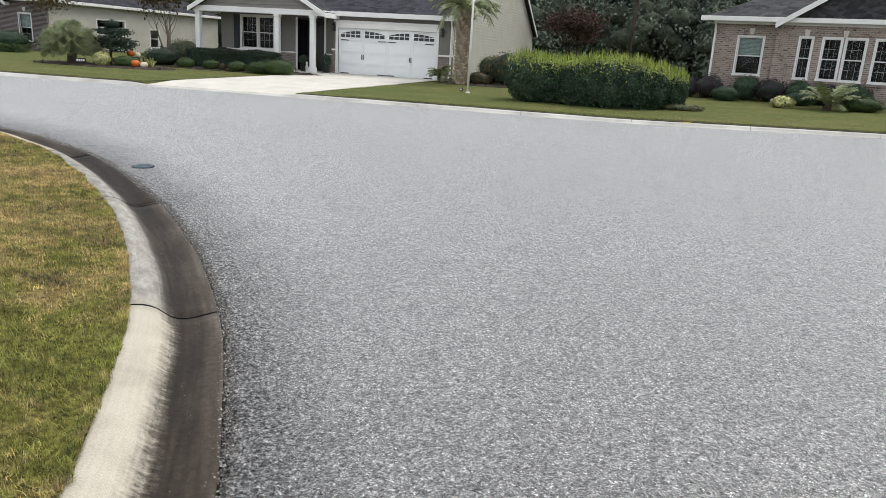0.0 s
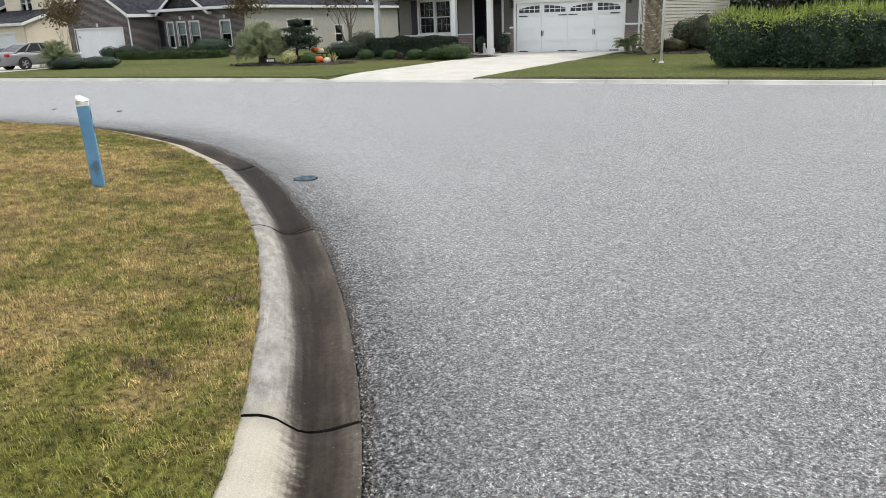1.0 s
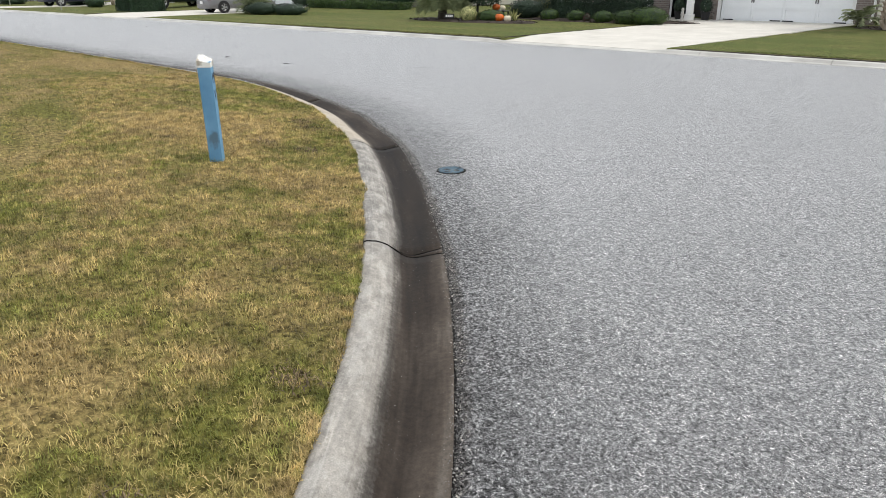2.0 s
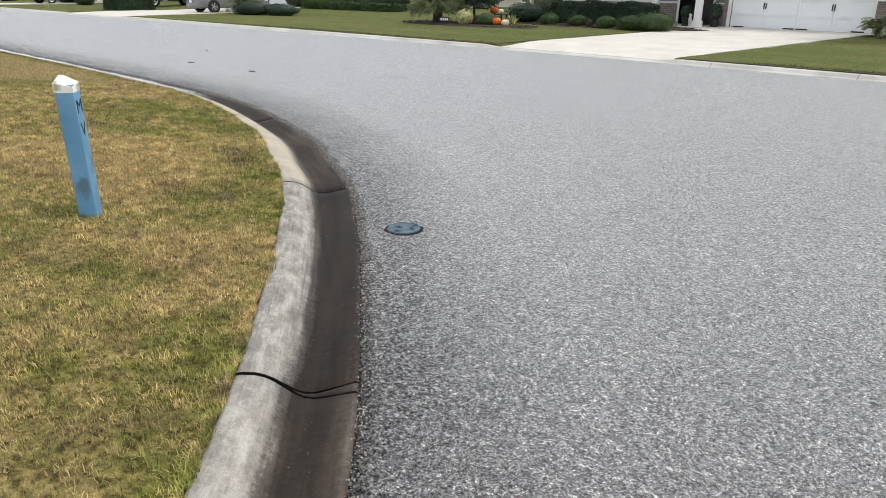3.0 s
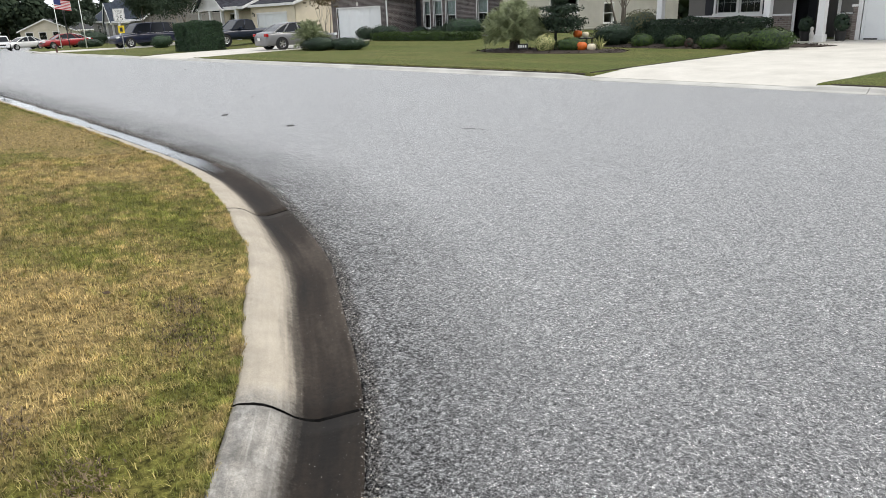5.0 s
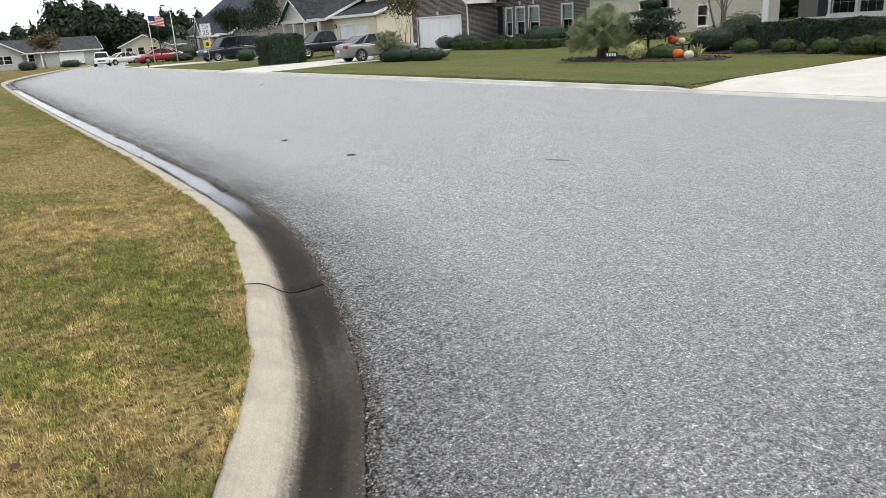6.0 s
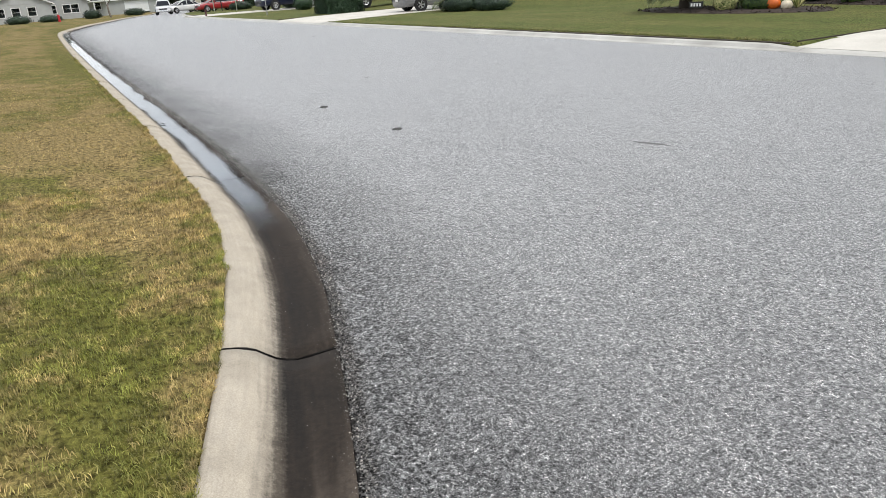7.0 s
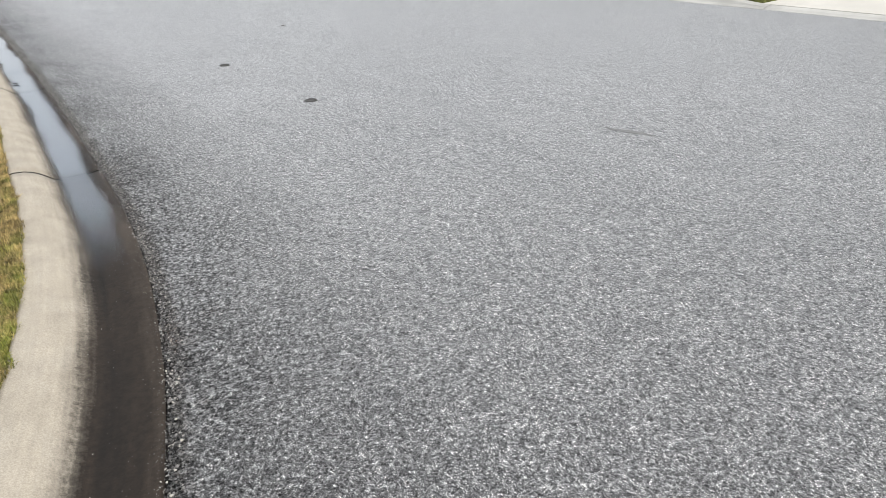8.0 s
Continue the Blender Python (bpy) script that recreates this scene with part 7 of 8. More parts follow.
def woods(label, spots, material, seed, pine=False, leaf=0.55, per=900, bark=BARK_DARK, core=WOOD_SHADE):
    """A far stand of trees: trunks, limbs, solid shade cores and leaves as one mass."""
    r = np.random.default_rng(seed)
    bm = bmesh.new()
    P, N, CV, CF = [], [], [], []
    iv, jf = ico()
    for x, y, h in spots:
        z = gz(x, y)
        tube(bm, [(x, y, z - 0.2), (x + r.normal(0, 0.2), y, z + h * 0.5), (x + r.normal(0, 0.4), y, z + h * 0.92)], [0.012 * h + 0.06, 0.009 * h + 0.05, 0.03], 6)
        lo = 0.5 if pine else 0.12
        for k in range(11):
            t = lo + (1 - lo) * (k + r.uniform(0, 0.6)) / 11
            w = h * (0.16 if pine else 0.24) * math.sin(math.pi * min(0.22 + 0.74 * (t - lo) / (1 - lo), 1)) + 0.3
            a = r.uniform(0, 6.28)
            c = np.array([x + w * 0.6 * math.cos(a), y + w * 0.6 * math.sin(a), z + h * t])
            tube(bm, [(x, y, z + h * t * 0.93), tuple(c)], [0.05, 0.02], 4)
            m = per // 11
            d = r.normal(0, 1, (m, 3))
            size = np.array([w * 0.55, w * 0.55, h * 0.055 + 0.3])
            P.append(c + d * size)
            N.append(d + (0, 0, 0.5))
            CF.append(jf + len(CV) * len(iv))
            CV.append(c + iv * size * 1.3 * r.uniform(0.6, 1.3, (len(iv), 1)))
    ob = thing("woods", pose(0, 0, 0), label, "trees", kind="stuff")
    tagged(part("trunks", bm, bark, ob), kind="stuff")
    # added lumps close the crowns and carry their inner shade as colour
    tagged(mesh_np("inner_growth", np.concatenate(CV), np.concatenate(CF), core, ob), kind="stuff")
    tagged(leaf_mesh("leaf_mass", np.concatenate(P), np.concatenate(N), leaf, material, ob, seed), kind="stuff")
    return ob


rw = np.random.default_rng(77)
woods("dense dark mixed woods behind the houses", [(rw.uniform(-34, 52), rw.uniform(66, 96), rw.uniform(12, 19)) for _ in range(95)], LEAF_WOODS, 201, per=1700, leaf=0.25)
woods("undergrowth at the edge of the woods", [(rw.uniform(-14, 40), rw.uniform(58, 66), rw.uniform(3.5, 7)) for _ in range(45)], LEAF_WOODS, 202, per=1500, leaf=0.18)
woods("pines on the skyline beyond the street", [(rw.uniform(-290, -215), rw.uniform(-70, 150), rw.uniform(5.5, 9)) for _ in range(130)] + [(rw.uniform(-235, -222), rw.uniform(41, 52), rw.uniform(11, 13)) for _ in range(12)] + [(rw.uniform(-192, -172), 30 + 2.1 * k, (11.5 if k < 5 else 8.2) * rw.uniform(0.85, 1.1)) for k in range(15)], LEAF_PINE, 203, pine=True, core=LEAF_PINE, leaf=0.75, per=650)
woods("broadleaf trees behind the far houses", [(rw.uniform(-215, -178), rw.uniform(-60, 120), rw.uniform(4, 6.5)) for _ in range(90)], LEAF_PINE, 204, core=LEAF_PINE, leaf=0.65, per=600)
woods("trees behind the houses along the street", [(rw.uniform(-150, -40), rw.uniform(72, 98), rw.uniform(7, 11)) for _ in range(70)], LEAF_PINE, 205, core=LEAF_PINE, leaf=0.5, per=600)

# slim pale and dark trunks standing clear before the woods, and a rusty bush at the house's rear corner
for x, y, h_, lean, mat, lab in ((9.6, 57.0, 13, 0.3, BARK_PALE, "slim pale bare trunk before the woods"), (14.6, 57.5, 14, 0.5, BARK_PALE, "slim pale bare trunk before the woods"), (-0.9, 47.0, 11, 0.9, BARK_DARK, "slim dark leaning trunk before the woods")):
    ob = thing("bare_tree", pose(x, y, gz(x, y)), lab, "tree")
    bm = bmesh.new()
    tube(bm, [(0, 0, -0.2), (lean * 0.25, 0, h_ * 0.3), (lean * 0.4, 0, h_ * 0.6), (lean, 0, h_)], [0.15, 0.12, 0.10, 0.04], 8)
    tube(bm, [(lean * 0.3, 0, h_ * 0.45), (lean * 0.3 + 0.7, 0.1, h_ * 0.62)], [0.05, 0.02], 5)
    tube(bm, [(lean * 0.4, 0, h_ * 0.6), (lean * 0.4 - 0.8, 0.1, h_ * 0.8)], [0.05, 0.02], 5)
    part("trunk", bm, mat, ob, smooth=True)
tree(-4.6, 51.0, 4.6, 2.2, LEAF_RUST, BARK_DARK, "rusty-leaved small tree at the edge of the woods", 120, trunks=3, n=5000, leaf=0.13, base=0.25)

shrub(-62.7, 27.7, 1.0, 0.8, 1.0, LEAF_HEDGE, "rounded green shrub on the lawn beside the parked car", 2200, 0.07, seed=134)
tree(-80.0, 32.5, 4.6, 2.0, LEAF_PINE, BARK, "dark small tree on the lawn behind the parked car", 131, n=5000, leaf=0.12)
tree(-101.0, 31.2, 4.4, 1.8, LEAF_PINE, BARK, "dark rounded tree before the slate-roofed house", 132, n=5000, leaf=0.14)


# ---------------------------------------------------------------- things by the corner
def valve_post():
    m = mk("faded_blue_paint", 0.7, (0.12, 0.30, 0.50))
    n = Net(m)
    worn = n.ramp(n.noise(7, 5, n.mapping((1, 1, 0.5))), [(0.56, 0.0), (0.66, 0.8)])
    c = n.mix(n.ramp(n.noise(3, 4), [(0.3, 0.0), (0.7, 1.0)]), (0.085, 0.23, 0.39), (0.18, 0.37, 0.55))
    n.color(n.mix(worn, c, (0.075, 0.12, 0.15)))
    n.bump(n.noise(40, 4, n.mapping((1, 1, 0.2))), 0.3, 0.004)
    cap = mk("chipped_white_paint", 0.8, (0.75, 0.74, 0.70))
    n2 = Net(cap)
    n2.color(n2.mix(n2.ramp(n2.noise(18, 4), [(0.5, 0.0), (0.62, 1.0)]), (0.78, 0.77, 0.73), (0.40, 0.36, 0.30)))
    z0 = 0.14
    post = thing("marker_post", pose(-6.61, 5.69, z0) @ Matrix.Shear('XY', 4, (0.06, -0.05)).to_4x4() @ pose(0, 0, 0, 0, 0, -41), "square faded blue wooden marker post with chipped white top", "post")
    w = 0.053
    H = 0.82
    bm = bmesh.new()
    box(bm, -w, w, -w, w, -0.1, H, bev=0.006)
    part("shaft", bm, m, post, "weathered blue paint")
    bm = bmesh.new()
    s = w + 0.002
    b = [bm.verts.new(p) for p in ((s, -s, H - 0.045), (s, s, H - 0.045), (-s, s, H - 0.045), (-s, -s, H - 0.045))]
    t = [bm.verts.new(p) for p in ((s, -s, H + 0.012), (s, s, H - 0.012), (-s, s, H + 0.004), (-s, -s, H + 0.045))]
    k = bm.verts.new((-0.01, -0.01, H + 0.05))
    for i in range(4):
        j = (i + 1) % 4
        bm.faces.new((b[i], b[j], t[j], t[i]))
        bm.faces.new((t[i], t[j], k))
    bm.faces.new(b[::-1])
    part("top", bm, cap, post, "chipped white painted top")
    ink = mk("dark_blue_ink", 0.7, (0.006, 0.009, 0.02))
    for ch, zz in (("M", H - 0.17), ("V", H - 0.31)):
        cu = bpy.data.curves.new("letter", 'FONT')
        cu.body = ch
        cu.size = 0.115
        cu.align_x = 'CENTER'
        cu.extrude = 0.0008
        tmp = bpy.data.objects.new("letter", cu)
        scene.collection.objects.link(tmp)
        bpy.context.view_layer.update()
        me = bpy.data.meshes.new_from_object(tmp.evaluated_get(bpy.context.evaluated_depsgraph_get()))
        bpy.data.objects.remove(tmp)
        me.materials.clear()
        me.materials.append(ink)
        ob = new("letter", me)
        ob.parent = post
        ob["label"] = "dark painted letter " + ch
        ob.matrix_basis = pose(0.0, w + 0.0015, zz, 90, 0, 180)
    return post


def valve_cover(x, y, r, label, blue=True):
    m = mk("blue_painted_iron" if blue else "dark_iron", 0.75, (0.2, 0.3, 0.4), spec=0.2)
    n = Net(m)
    if blue:
        c = n.mix(n.ramp(n.noise(16, 4), [(0.38, 0.0), (0.55, 1.0)]), (0.03, 0.036, 0.04), (0.10, 0.16, 0.205))
        c = n.mix(n.ramp(n.noise(40, 3), [(0.55, 0.0), (0.7, 1.0)]), c, (0.14, 0.12, 0.09))
    else:
        c = n.mix(n.noise(20, 3), (0.07, 0.07, 0.07), (0.16, 0.155, 0.145))
    n.color(c)
    n.bump(n.noise(90, 3), 0.4, 0.003)
    z = float(road_z(x, y)) + (0.011 if blue else 0.008)
    ob = thing("valve_cover", pose(x, y, z, 0.8, -0.7, 25), label, "valve cover")
    bm = bmesh.new()
    lathe(bm, [(r * 1.02, -0.02), (r * 1.02, 0.004), (r * 1.0, 0.008), (r * 0.92, 0.008), (r * 0.90, 0.002), (r * 0.90, -0.01), (0, -0.01)], 40)
    part("rim", bm, m, ob, "raised iron rim")
    bm = bmesh.new()
    lathe(bm, [(r * 0.885, -0.009), (r * 0.885, 0.003), (r * 0.86, 0.005), (r * 0.80, 0.005), (r * 0.78, 0.001), (r * 0.5, 0.001), (r * 0.48, 0.004), (r * 0.43, 0.004), (r * 0.41, 0.001), (0, 0.001)], 40)
    for k in range(12):
        box(bm, r * 0.56, r * 0.72, -0.004, 0.004, 0.0005, 0.0045, m=pose(0, 0, 0, 0, 0, 30 * k))
    for a in (60, 240):
        box(bm, r * 0.74, r * 0.93, -0.012, 0.012, -0.004, 0.0065, m=pose(0, 0, 0, 0, 0, a))
    part("lid", bm, m, ob, "cast lid with ridges" if blue else "")
    # broken tar ring in the asphalt
    bm = bmesh.new()
    rr = random.Random(3)
    rings = []
    for f, h in ((1.0, -0.016), (1.05, 0.001), (1.13, 0.001), (1.24, -0.012)):
        row = []
        for i in range(40):
            a = i / 40 * 6.283
            q = r * f * (1 + (0.09 * noise.noise((math.cos(a) * 3, math.sin(a) * 3, 1)) + 0.06 * rr.uniform(-1, 1)) * (f > 1.01))
            row.append(bm.verts.new((q * math.cos(a), q * math.sin(a), h)))
        rings.append(row)
    for p, q in zip(rings, rings[1:]):
        for i in range(40):
            bm.faces.new((p[i], p[(i + 1) % 40], q[(i + 1) % 40], q[i]))
    part("tar_ring", bm, JOINT if blue else m, ob, "broken dark tar round the rim")
    return ob


def dead_leaf(x, y, z, size, turn, label, material):
    bm = bmesh.new()
    pts = [(-0.5, 0, 0.05), (-0.2, 0.22, 0.12), (0.15, 0.25, 0.08), (0.5, 0, 0.16), (0.15, -0.25, 0.1), (-0.2, -0.22, 0.14)]
    vs = [bm.verts.new((a * size, b * size, c * size)) for a, b, c in pts]
    m = bm.verts.new((0, 0, 0.01 * size))
    for i in range(6):
        bm.faces.new((vs[i], vs[(i + 1) % 6], m))
    ex = bmesh.ops.extrude_face_region(bm, geom=bm.faces[:])
    bmesh.ops.translate(bm, vec=(0, 0, 0.0015), verts=[v for v in ex["geom"] if isinstance(v, bmesh.types.BMVert)])
    tube(bm, [(-0.5 * size, 0, 0.05 * size), (-0.8 * size, 0.05 * size, 0.02 * size)], [0.0015, 0.001], 4)
    ob = part("leaf", bm, material)
    ob.matrix_basis = pose(x, y, z, 0, 0, turn)
    return tagged(ob, label, "leaf")


def loose_grit():
    """Loose chips lying along the seam and scattered over the pan."""
    r = np.random.default_rng(8)
    m = mk("loose_grit", 0.85, (0.3, 0.3, 0.3))
    n = Net(m)
    n.color(n.ramp(n.island(), [(0.0, (0.03, 0.028, 0.026)), (0.6, (0.12, 0.115, 0.11)), (0.9, (0.34, 0.33, 0.31)), (1.0, (0.55, 0.52, 0.46))]))
    s = r.uniform(s_of(-0.9, 1.7), s_of(-24, 9.7), 26000)
    off = np.where(r.uniform(0, 1, len(s)) < 0.90, r.normal(-0.022, 0.028, len(s)), r.uniform(0.0, 0.26, len(s)))
    keep = (off < 0.02) | (r.uniform(0, 1, len(s)) < 0.5)
    s, off = s[keep], off[keep]
    x, y = seam_at(s, off)
    h = np.interp(off, [-0.3, -0.02, 0.0, 0.012, 0.06, 0.12, 0.17, 0.215, 0.255, 0.295], [0.006, 0.004, -0.004, 0.004, -0.006, -0.018, -0.024, -0.019, -0.001, 0.03])
    z = road_z(x, y) + h
    k = len(x)
    size = r.uniform(0.002, 0.0062, k) * np.where(off < 0.01, 1.15, 0.5)
    base = np.array([(1, 0, 0), (-0.5, 0.87, 0), (-0.5, -0.87, 0), (0.1, 0.1, 0.9)])
    V = base[None] * r.uniform(0.6, 1.3, (k, 4, 3)) * size[:, None, None]
    a = r.uniform(0, 6.28, k)
    c, q = np.cos(a), np.sin(a)
    V = np.stack([V[..., 0] * c[:, None] - V[..., 1] * q[:, None], V[..., 0] * q[:, None] + V[..., 1] * c[:, None], V[..., 2]], -1)
    V = V + np.stack([x, y, z], -1)[:, None]
    b = np.arange(k)[:, None] * 4
    F = np.concatenate([b + [0, 1, 3], b + [1, 2, 3], b + [2, 0, 3]])
    tagged(mesh_np("loose_grit", V.reshape(-1, 3), F, m), "loose grit and stone chips along the gutter", "gravel", kind="stuff")


valve_post()
valve_cover(-5.30, 7.18, 0.108, "round blue-painted water valve cover set in the asphalt")
valve_cover(-13.82, 11.46, 0.052, "small dark iron valve lid in the asphalt", False)
valve_cover(-15.99, 11.42, 0.052, "small dark iron valve lid in the asphalt", False)
LEAF_DEAD = m_paint("dead_leaf", (0.09, 0.055, 0.03), 0.8, 0.2)
LEAF_BLACK = m_paint("wet_black_leaf", (0.02, 0.017, 0.014), 0.6, 0.2)
dead_leaf(-16.56, 9.40, float(road_z(-16.5, 9.4)) + 0.0, 0.09, 40, "curled black leaf standing in the wet gutter", LEAF_BLACK)
dead_leaf(-8.0, 7.10, 0.19, 0.07, 10, "dry brown leaf on the grass", LEAF_DEAD)
dead_leaf(-18.5, 13.2, float(road_z(-18.5, 13.2)) + 0.006, 0.08, 70, "dry brown leaf on the asphalt", LEAF_DEAD)
dead_leaf(-31.5, 17.0, float(road_z(-31.5, 17)) + 0.006, 0.12, 70, "dry brown leaf on the asphalt", LEAF_DEAD)
dead_leaf(-24.0, 8.0, float(near_lawn_z(np.array([-24.0]), np.array([8.0]))[0]) + 0.03, 0.12, 20, "dark leaf on the grass", LEAF_BLACK)
dead_leaf(0.3, 27.6, gz(0.3, 27.6) + 0.02, 0.2, 0, "dry brown leaf litter on the lawn", LEAF_DEAD)
loose_grit()


def crack_patch():
    """A shallow worn scar in the asphalt."""
    bm = bmesh.new()
    prev = None
    for i in range(14):
        t = i / 13
        x = -11.62 + 0.46 * t
        y = 12.82 + 0.15 * t + 0.02 * noise.noise((t * 5, 0, 0))
        w = 0.028 * math.sin(math.pi * t) + 0.004
        z = float(road_z(x, y)) + 0.0085
        row = [bm.verts.new((x, y - w, z)), bm.verts.new((x, y + w, z))]
        if prev:
            bm.faces.new((prev[0], row[0], row[1], prev[1]))
        prev = row
    tagged(part("asphalt_scar", bm, m_concrete("scarred_asphalt", (0.15, 0.15, 0.15), (0.28, 0.28, 0.27))), "shallow dark scar worn in the asphalt", "road", kind="structure")


crack_patch()

# ---------------------------------------------------------------- yard things
ORANGE = m_paint("pumpkin_skin", (0.62, 0.13, 0.015), 0.45, 0.12, scale=8)
CREAM = m_paint("white_pumpkin_skin", (0.74, 0.66, 0.50), 0.45, 0.1, scale=8)
STEM = m_paint("dry_stem", (0.16, 0.12, 0.05), 0.8, 0.2)


def pumpkin(x, y, z, r, skin, label):
    ob = thing("pumpkin", pose(x, y, z), label, "pumpkin", "pumpkins in the bed")
    bm = bmesh.new()
    n, k = 40, 14
    rings = []
    for j in range(k + 1):
        t = math.pi * j / k
        row = []
        for i in range(n):
            a = 2 * math.pi * i / n
            rib = 1 - 0.07 * abs(math.cos(a * 5)) ** 0.5
            rr = r * math.sin(t) ** 0.8 * rib
            zz = r * 0.8 * (1 - math.cos(t)) - (0.10 * r * math.exp(-((math.pi - t) / 0.4) ** 2))
            row.append(bm.verts.new((rr * math.cos(a), rr * math.sin(a), zz)))
        rings.append(row)
    for p, q in zip(rings, rings[1:]):
        for i in range(n):
            bm.faces.new((p[i], p[(i + 1) % n], q[(i + 1) % n], q[i]))
    bmesh.ops.remove_doubles(bm, verts=bm.verts[:], dist=0.0005)
    part("flesh", bm, skin, ob, smooth=True)
    bm = bmesh.new()
    tube(bm, [(0, 0, 1.44 * r), (0.02 * r, 0, 1.65 * r), (0.15 * r, 0.05 * r, 1.85 * r)], [0.13 * r, 0.08 * r, 0.09 * r], 6)
    part("stem", bm, STEM, ob, "dry brown stem")
    return ob


pumpkin(-20.22, 26.35, gz(-20.2, 26.4) + 0.04, 0.19, ORANGE, "ribbed orange pumpkin on the mulch")
pumpkin(-19.86, 26.42, gz(-19.8, 26.4) + 0.03, 0.16, CREAM, "ribbed white pumpkin on the mulch")
pumpkin(-21.25, 27.4, gz(-21.25, 27.4) + 0.40, 0.17, ORANGE, "ribbed orange pumpkin on a low stand")
pumpkin(-20.92, 27.42, gz(-20.9, 27.4) + 0.40, 0.13, CREAM, "ribbed white pumpkin on a low stand")
st = thing("plant_stand", pose(-21.1, 27.42, gz(-21.1, 27.4)), "low dark wooden plant stand in the bed", "stand")
part("top", boxes((-0.42, 0.42, -0.2, 0.2, 0.36, 0.40), bev=0.006), BLACK, st)
for sx in (-0.38, 0.34):
    for sy in (-0.17, 0.13):
        part("leg", boxes((sx, sx + 0.04, sy, sy + 0.04, 0.0, 0.36)), BLACK, st)


def garden_post():
    x, y = -21.9, 26.95
    z = gz(x, y)
    ob = thing("garden_post", pose(x, y, z), "dark garden post with crossarms and a hanging fern", "post")
    part("pole", boxes((-0.035, 0.035, -0.035, 0.035, 0, 1.82), bev=0.006), BLACK, ob)
    part("crossarm", boxes((-0.4, 0.45, -0.02, 0.02, 1.42, 1.46), bev=0.005), BLACK, ob)
    part("shelf", boxes((-0.1, 0.55, -0.16, 0.16, 0.6, 0.63), bev=0.005), BLACK, ob)
    P, N = [], []
    for k, (ax, ay, az, rx, rz) in enumerate(((0.15, 0, 1.72, 0.34, 0.14), (-0.1, 0.1, 1.42, 0.52, 0.15), (0.45, 0, 1.40, 0.5, 0.17), (0.2, -0.1, 1.12, 0.62, 0.17), (0.75, 0.1, 0.98, 0.45, 0.15), (-0.05, 0, 0.92, 0.4, 0.15), (0.4, 0, 0.78, 0.6, 0.16))):
        p, d = lump_points(430, (ax, ay, az), (rx, rx * 0.8, rz), 33 + k, lumps=0.7)
        P.append(p)
        N.append(d)
    leaf_mesh("fern", np.concatenate(P), np.concatenate(N), 0.055, LEAF_DARK, ob, 33, 3.0)
    bm = bmesh.new()
    lathe(bm, [(0, 0.85), (0.14, 0.86), (0.2, 1.02), (0.21, 1.07), (0.19, 1.07), (0.0, 1.04)], 16, Matrix.Translation((0.2, 0, 0)))
    for a in range(3):
        tube(bm, [(0.2 + 0.2 * math.cos(a * 2.1), 0.2 * math.sin(a * 2.1), 1.06), (0.2, 0, 1.43)], [0.004, 0.004], 4)
    part("basket", bm, BLACK, ob, "hanging basket")


garden_post()
sp = thing("ornamental_grass", pose(-19.75, 26.75, gz(-19.75, 26.75)), "clump of yellow striped spiky leaves behind the pumpkins", "plant")
rg = np.random.default_rng(9)
bm = bmesh.new()
for i in range(46):
    a, t, L = rg.uniform(0, 6.28), rg.uniform(0.1, 0.8), rg.uniform(0.35, 0.6)
    d = Vector((math.cos(a) * math.sin(t), math.sin(a) * math.sin(t), math.cos(t)))
    s = Vector((-math.sin(a), math.cos(a), 0)) * 0.016
    p0, p1, p2 = Vector((0, 0, 0)), d * L * 0.6, d * L + Vector((0, 0, -0.08 * t))
    v = [bm.verts.new(q) for q in (p0 - s, p0 + s, p1 + s, p1 - s, p2)]
    bm.faces.new(v[:4])
    bm.faces.new((v[3], v[2], v[4]))
part("leaves", bm, LEAF_YELLOW, sp)


def number_sign():
    x, y = -22.35, 25.68
    ob = thing("yard_sign", pose(x, y, gz(x, y) + 0.02, 0, 0, 28), "small black yard sign with white marks", "sign")
    part("plate", boxes((-0.21, 0.21, -0.012, 0.012, 0.12, 0.30), bev=0.005), BLACK, ob)
    for sx in (-0.15, 0.14):
        part("stake", boxes((sx, sx + 0.012, -0.005, 0.005, -0.1, 0.12)), BLACK, ob)
    for k in range(4):
        part("mark", boxes((-0.155 + 0.083 * k, -0.10 + 0.083 * k, -0.016, -0.0125, 0.165, 0.255)), WHITE, ob, "white bar")


number_sign()
pl = thing("flag_pole", pose(-5.72, 25.5, gz(-5.72, 25.5)), "slim white flag pole standing in the lawn", "pole")
bm = bmesh.new()
tube(bm, [(0, 0, -0.1), (0, 0, 2.5), (0.02, 0, 6.2)], [0.042, 0.036, 0.028], 12)
part("pole", bm, WHITE, pl, smooth=True)
bm = bmesh.new()
lathe(bm, [(0.0, 0.06), (0.07, 0.05), (0.09, 0.0), (0.09, -0.05)], 14)
part("collar", bm, WHITE, pl)
sol = thing("solar_light", pose(-5.95, 25.45, gz(-5.95, 25.45)), "small round solar spotlight on the lawn", "garden light")
bm = bmesh.new()
lathe(bm, [(0, 0.0), (0.012, 0.0), (0.012, 0.06), (0.06, 0.08), (0.07, 0.13), (0.05, 0.17), (0, 0.18)], 14)
part("head", bm, BLACK, sol)
part("lens", boxes((-0.03, 0.03, -0.075, -0.06, 0.10, 0.15), bev=0.006), WHITE, sol)
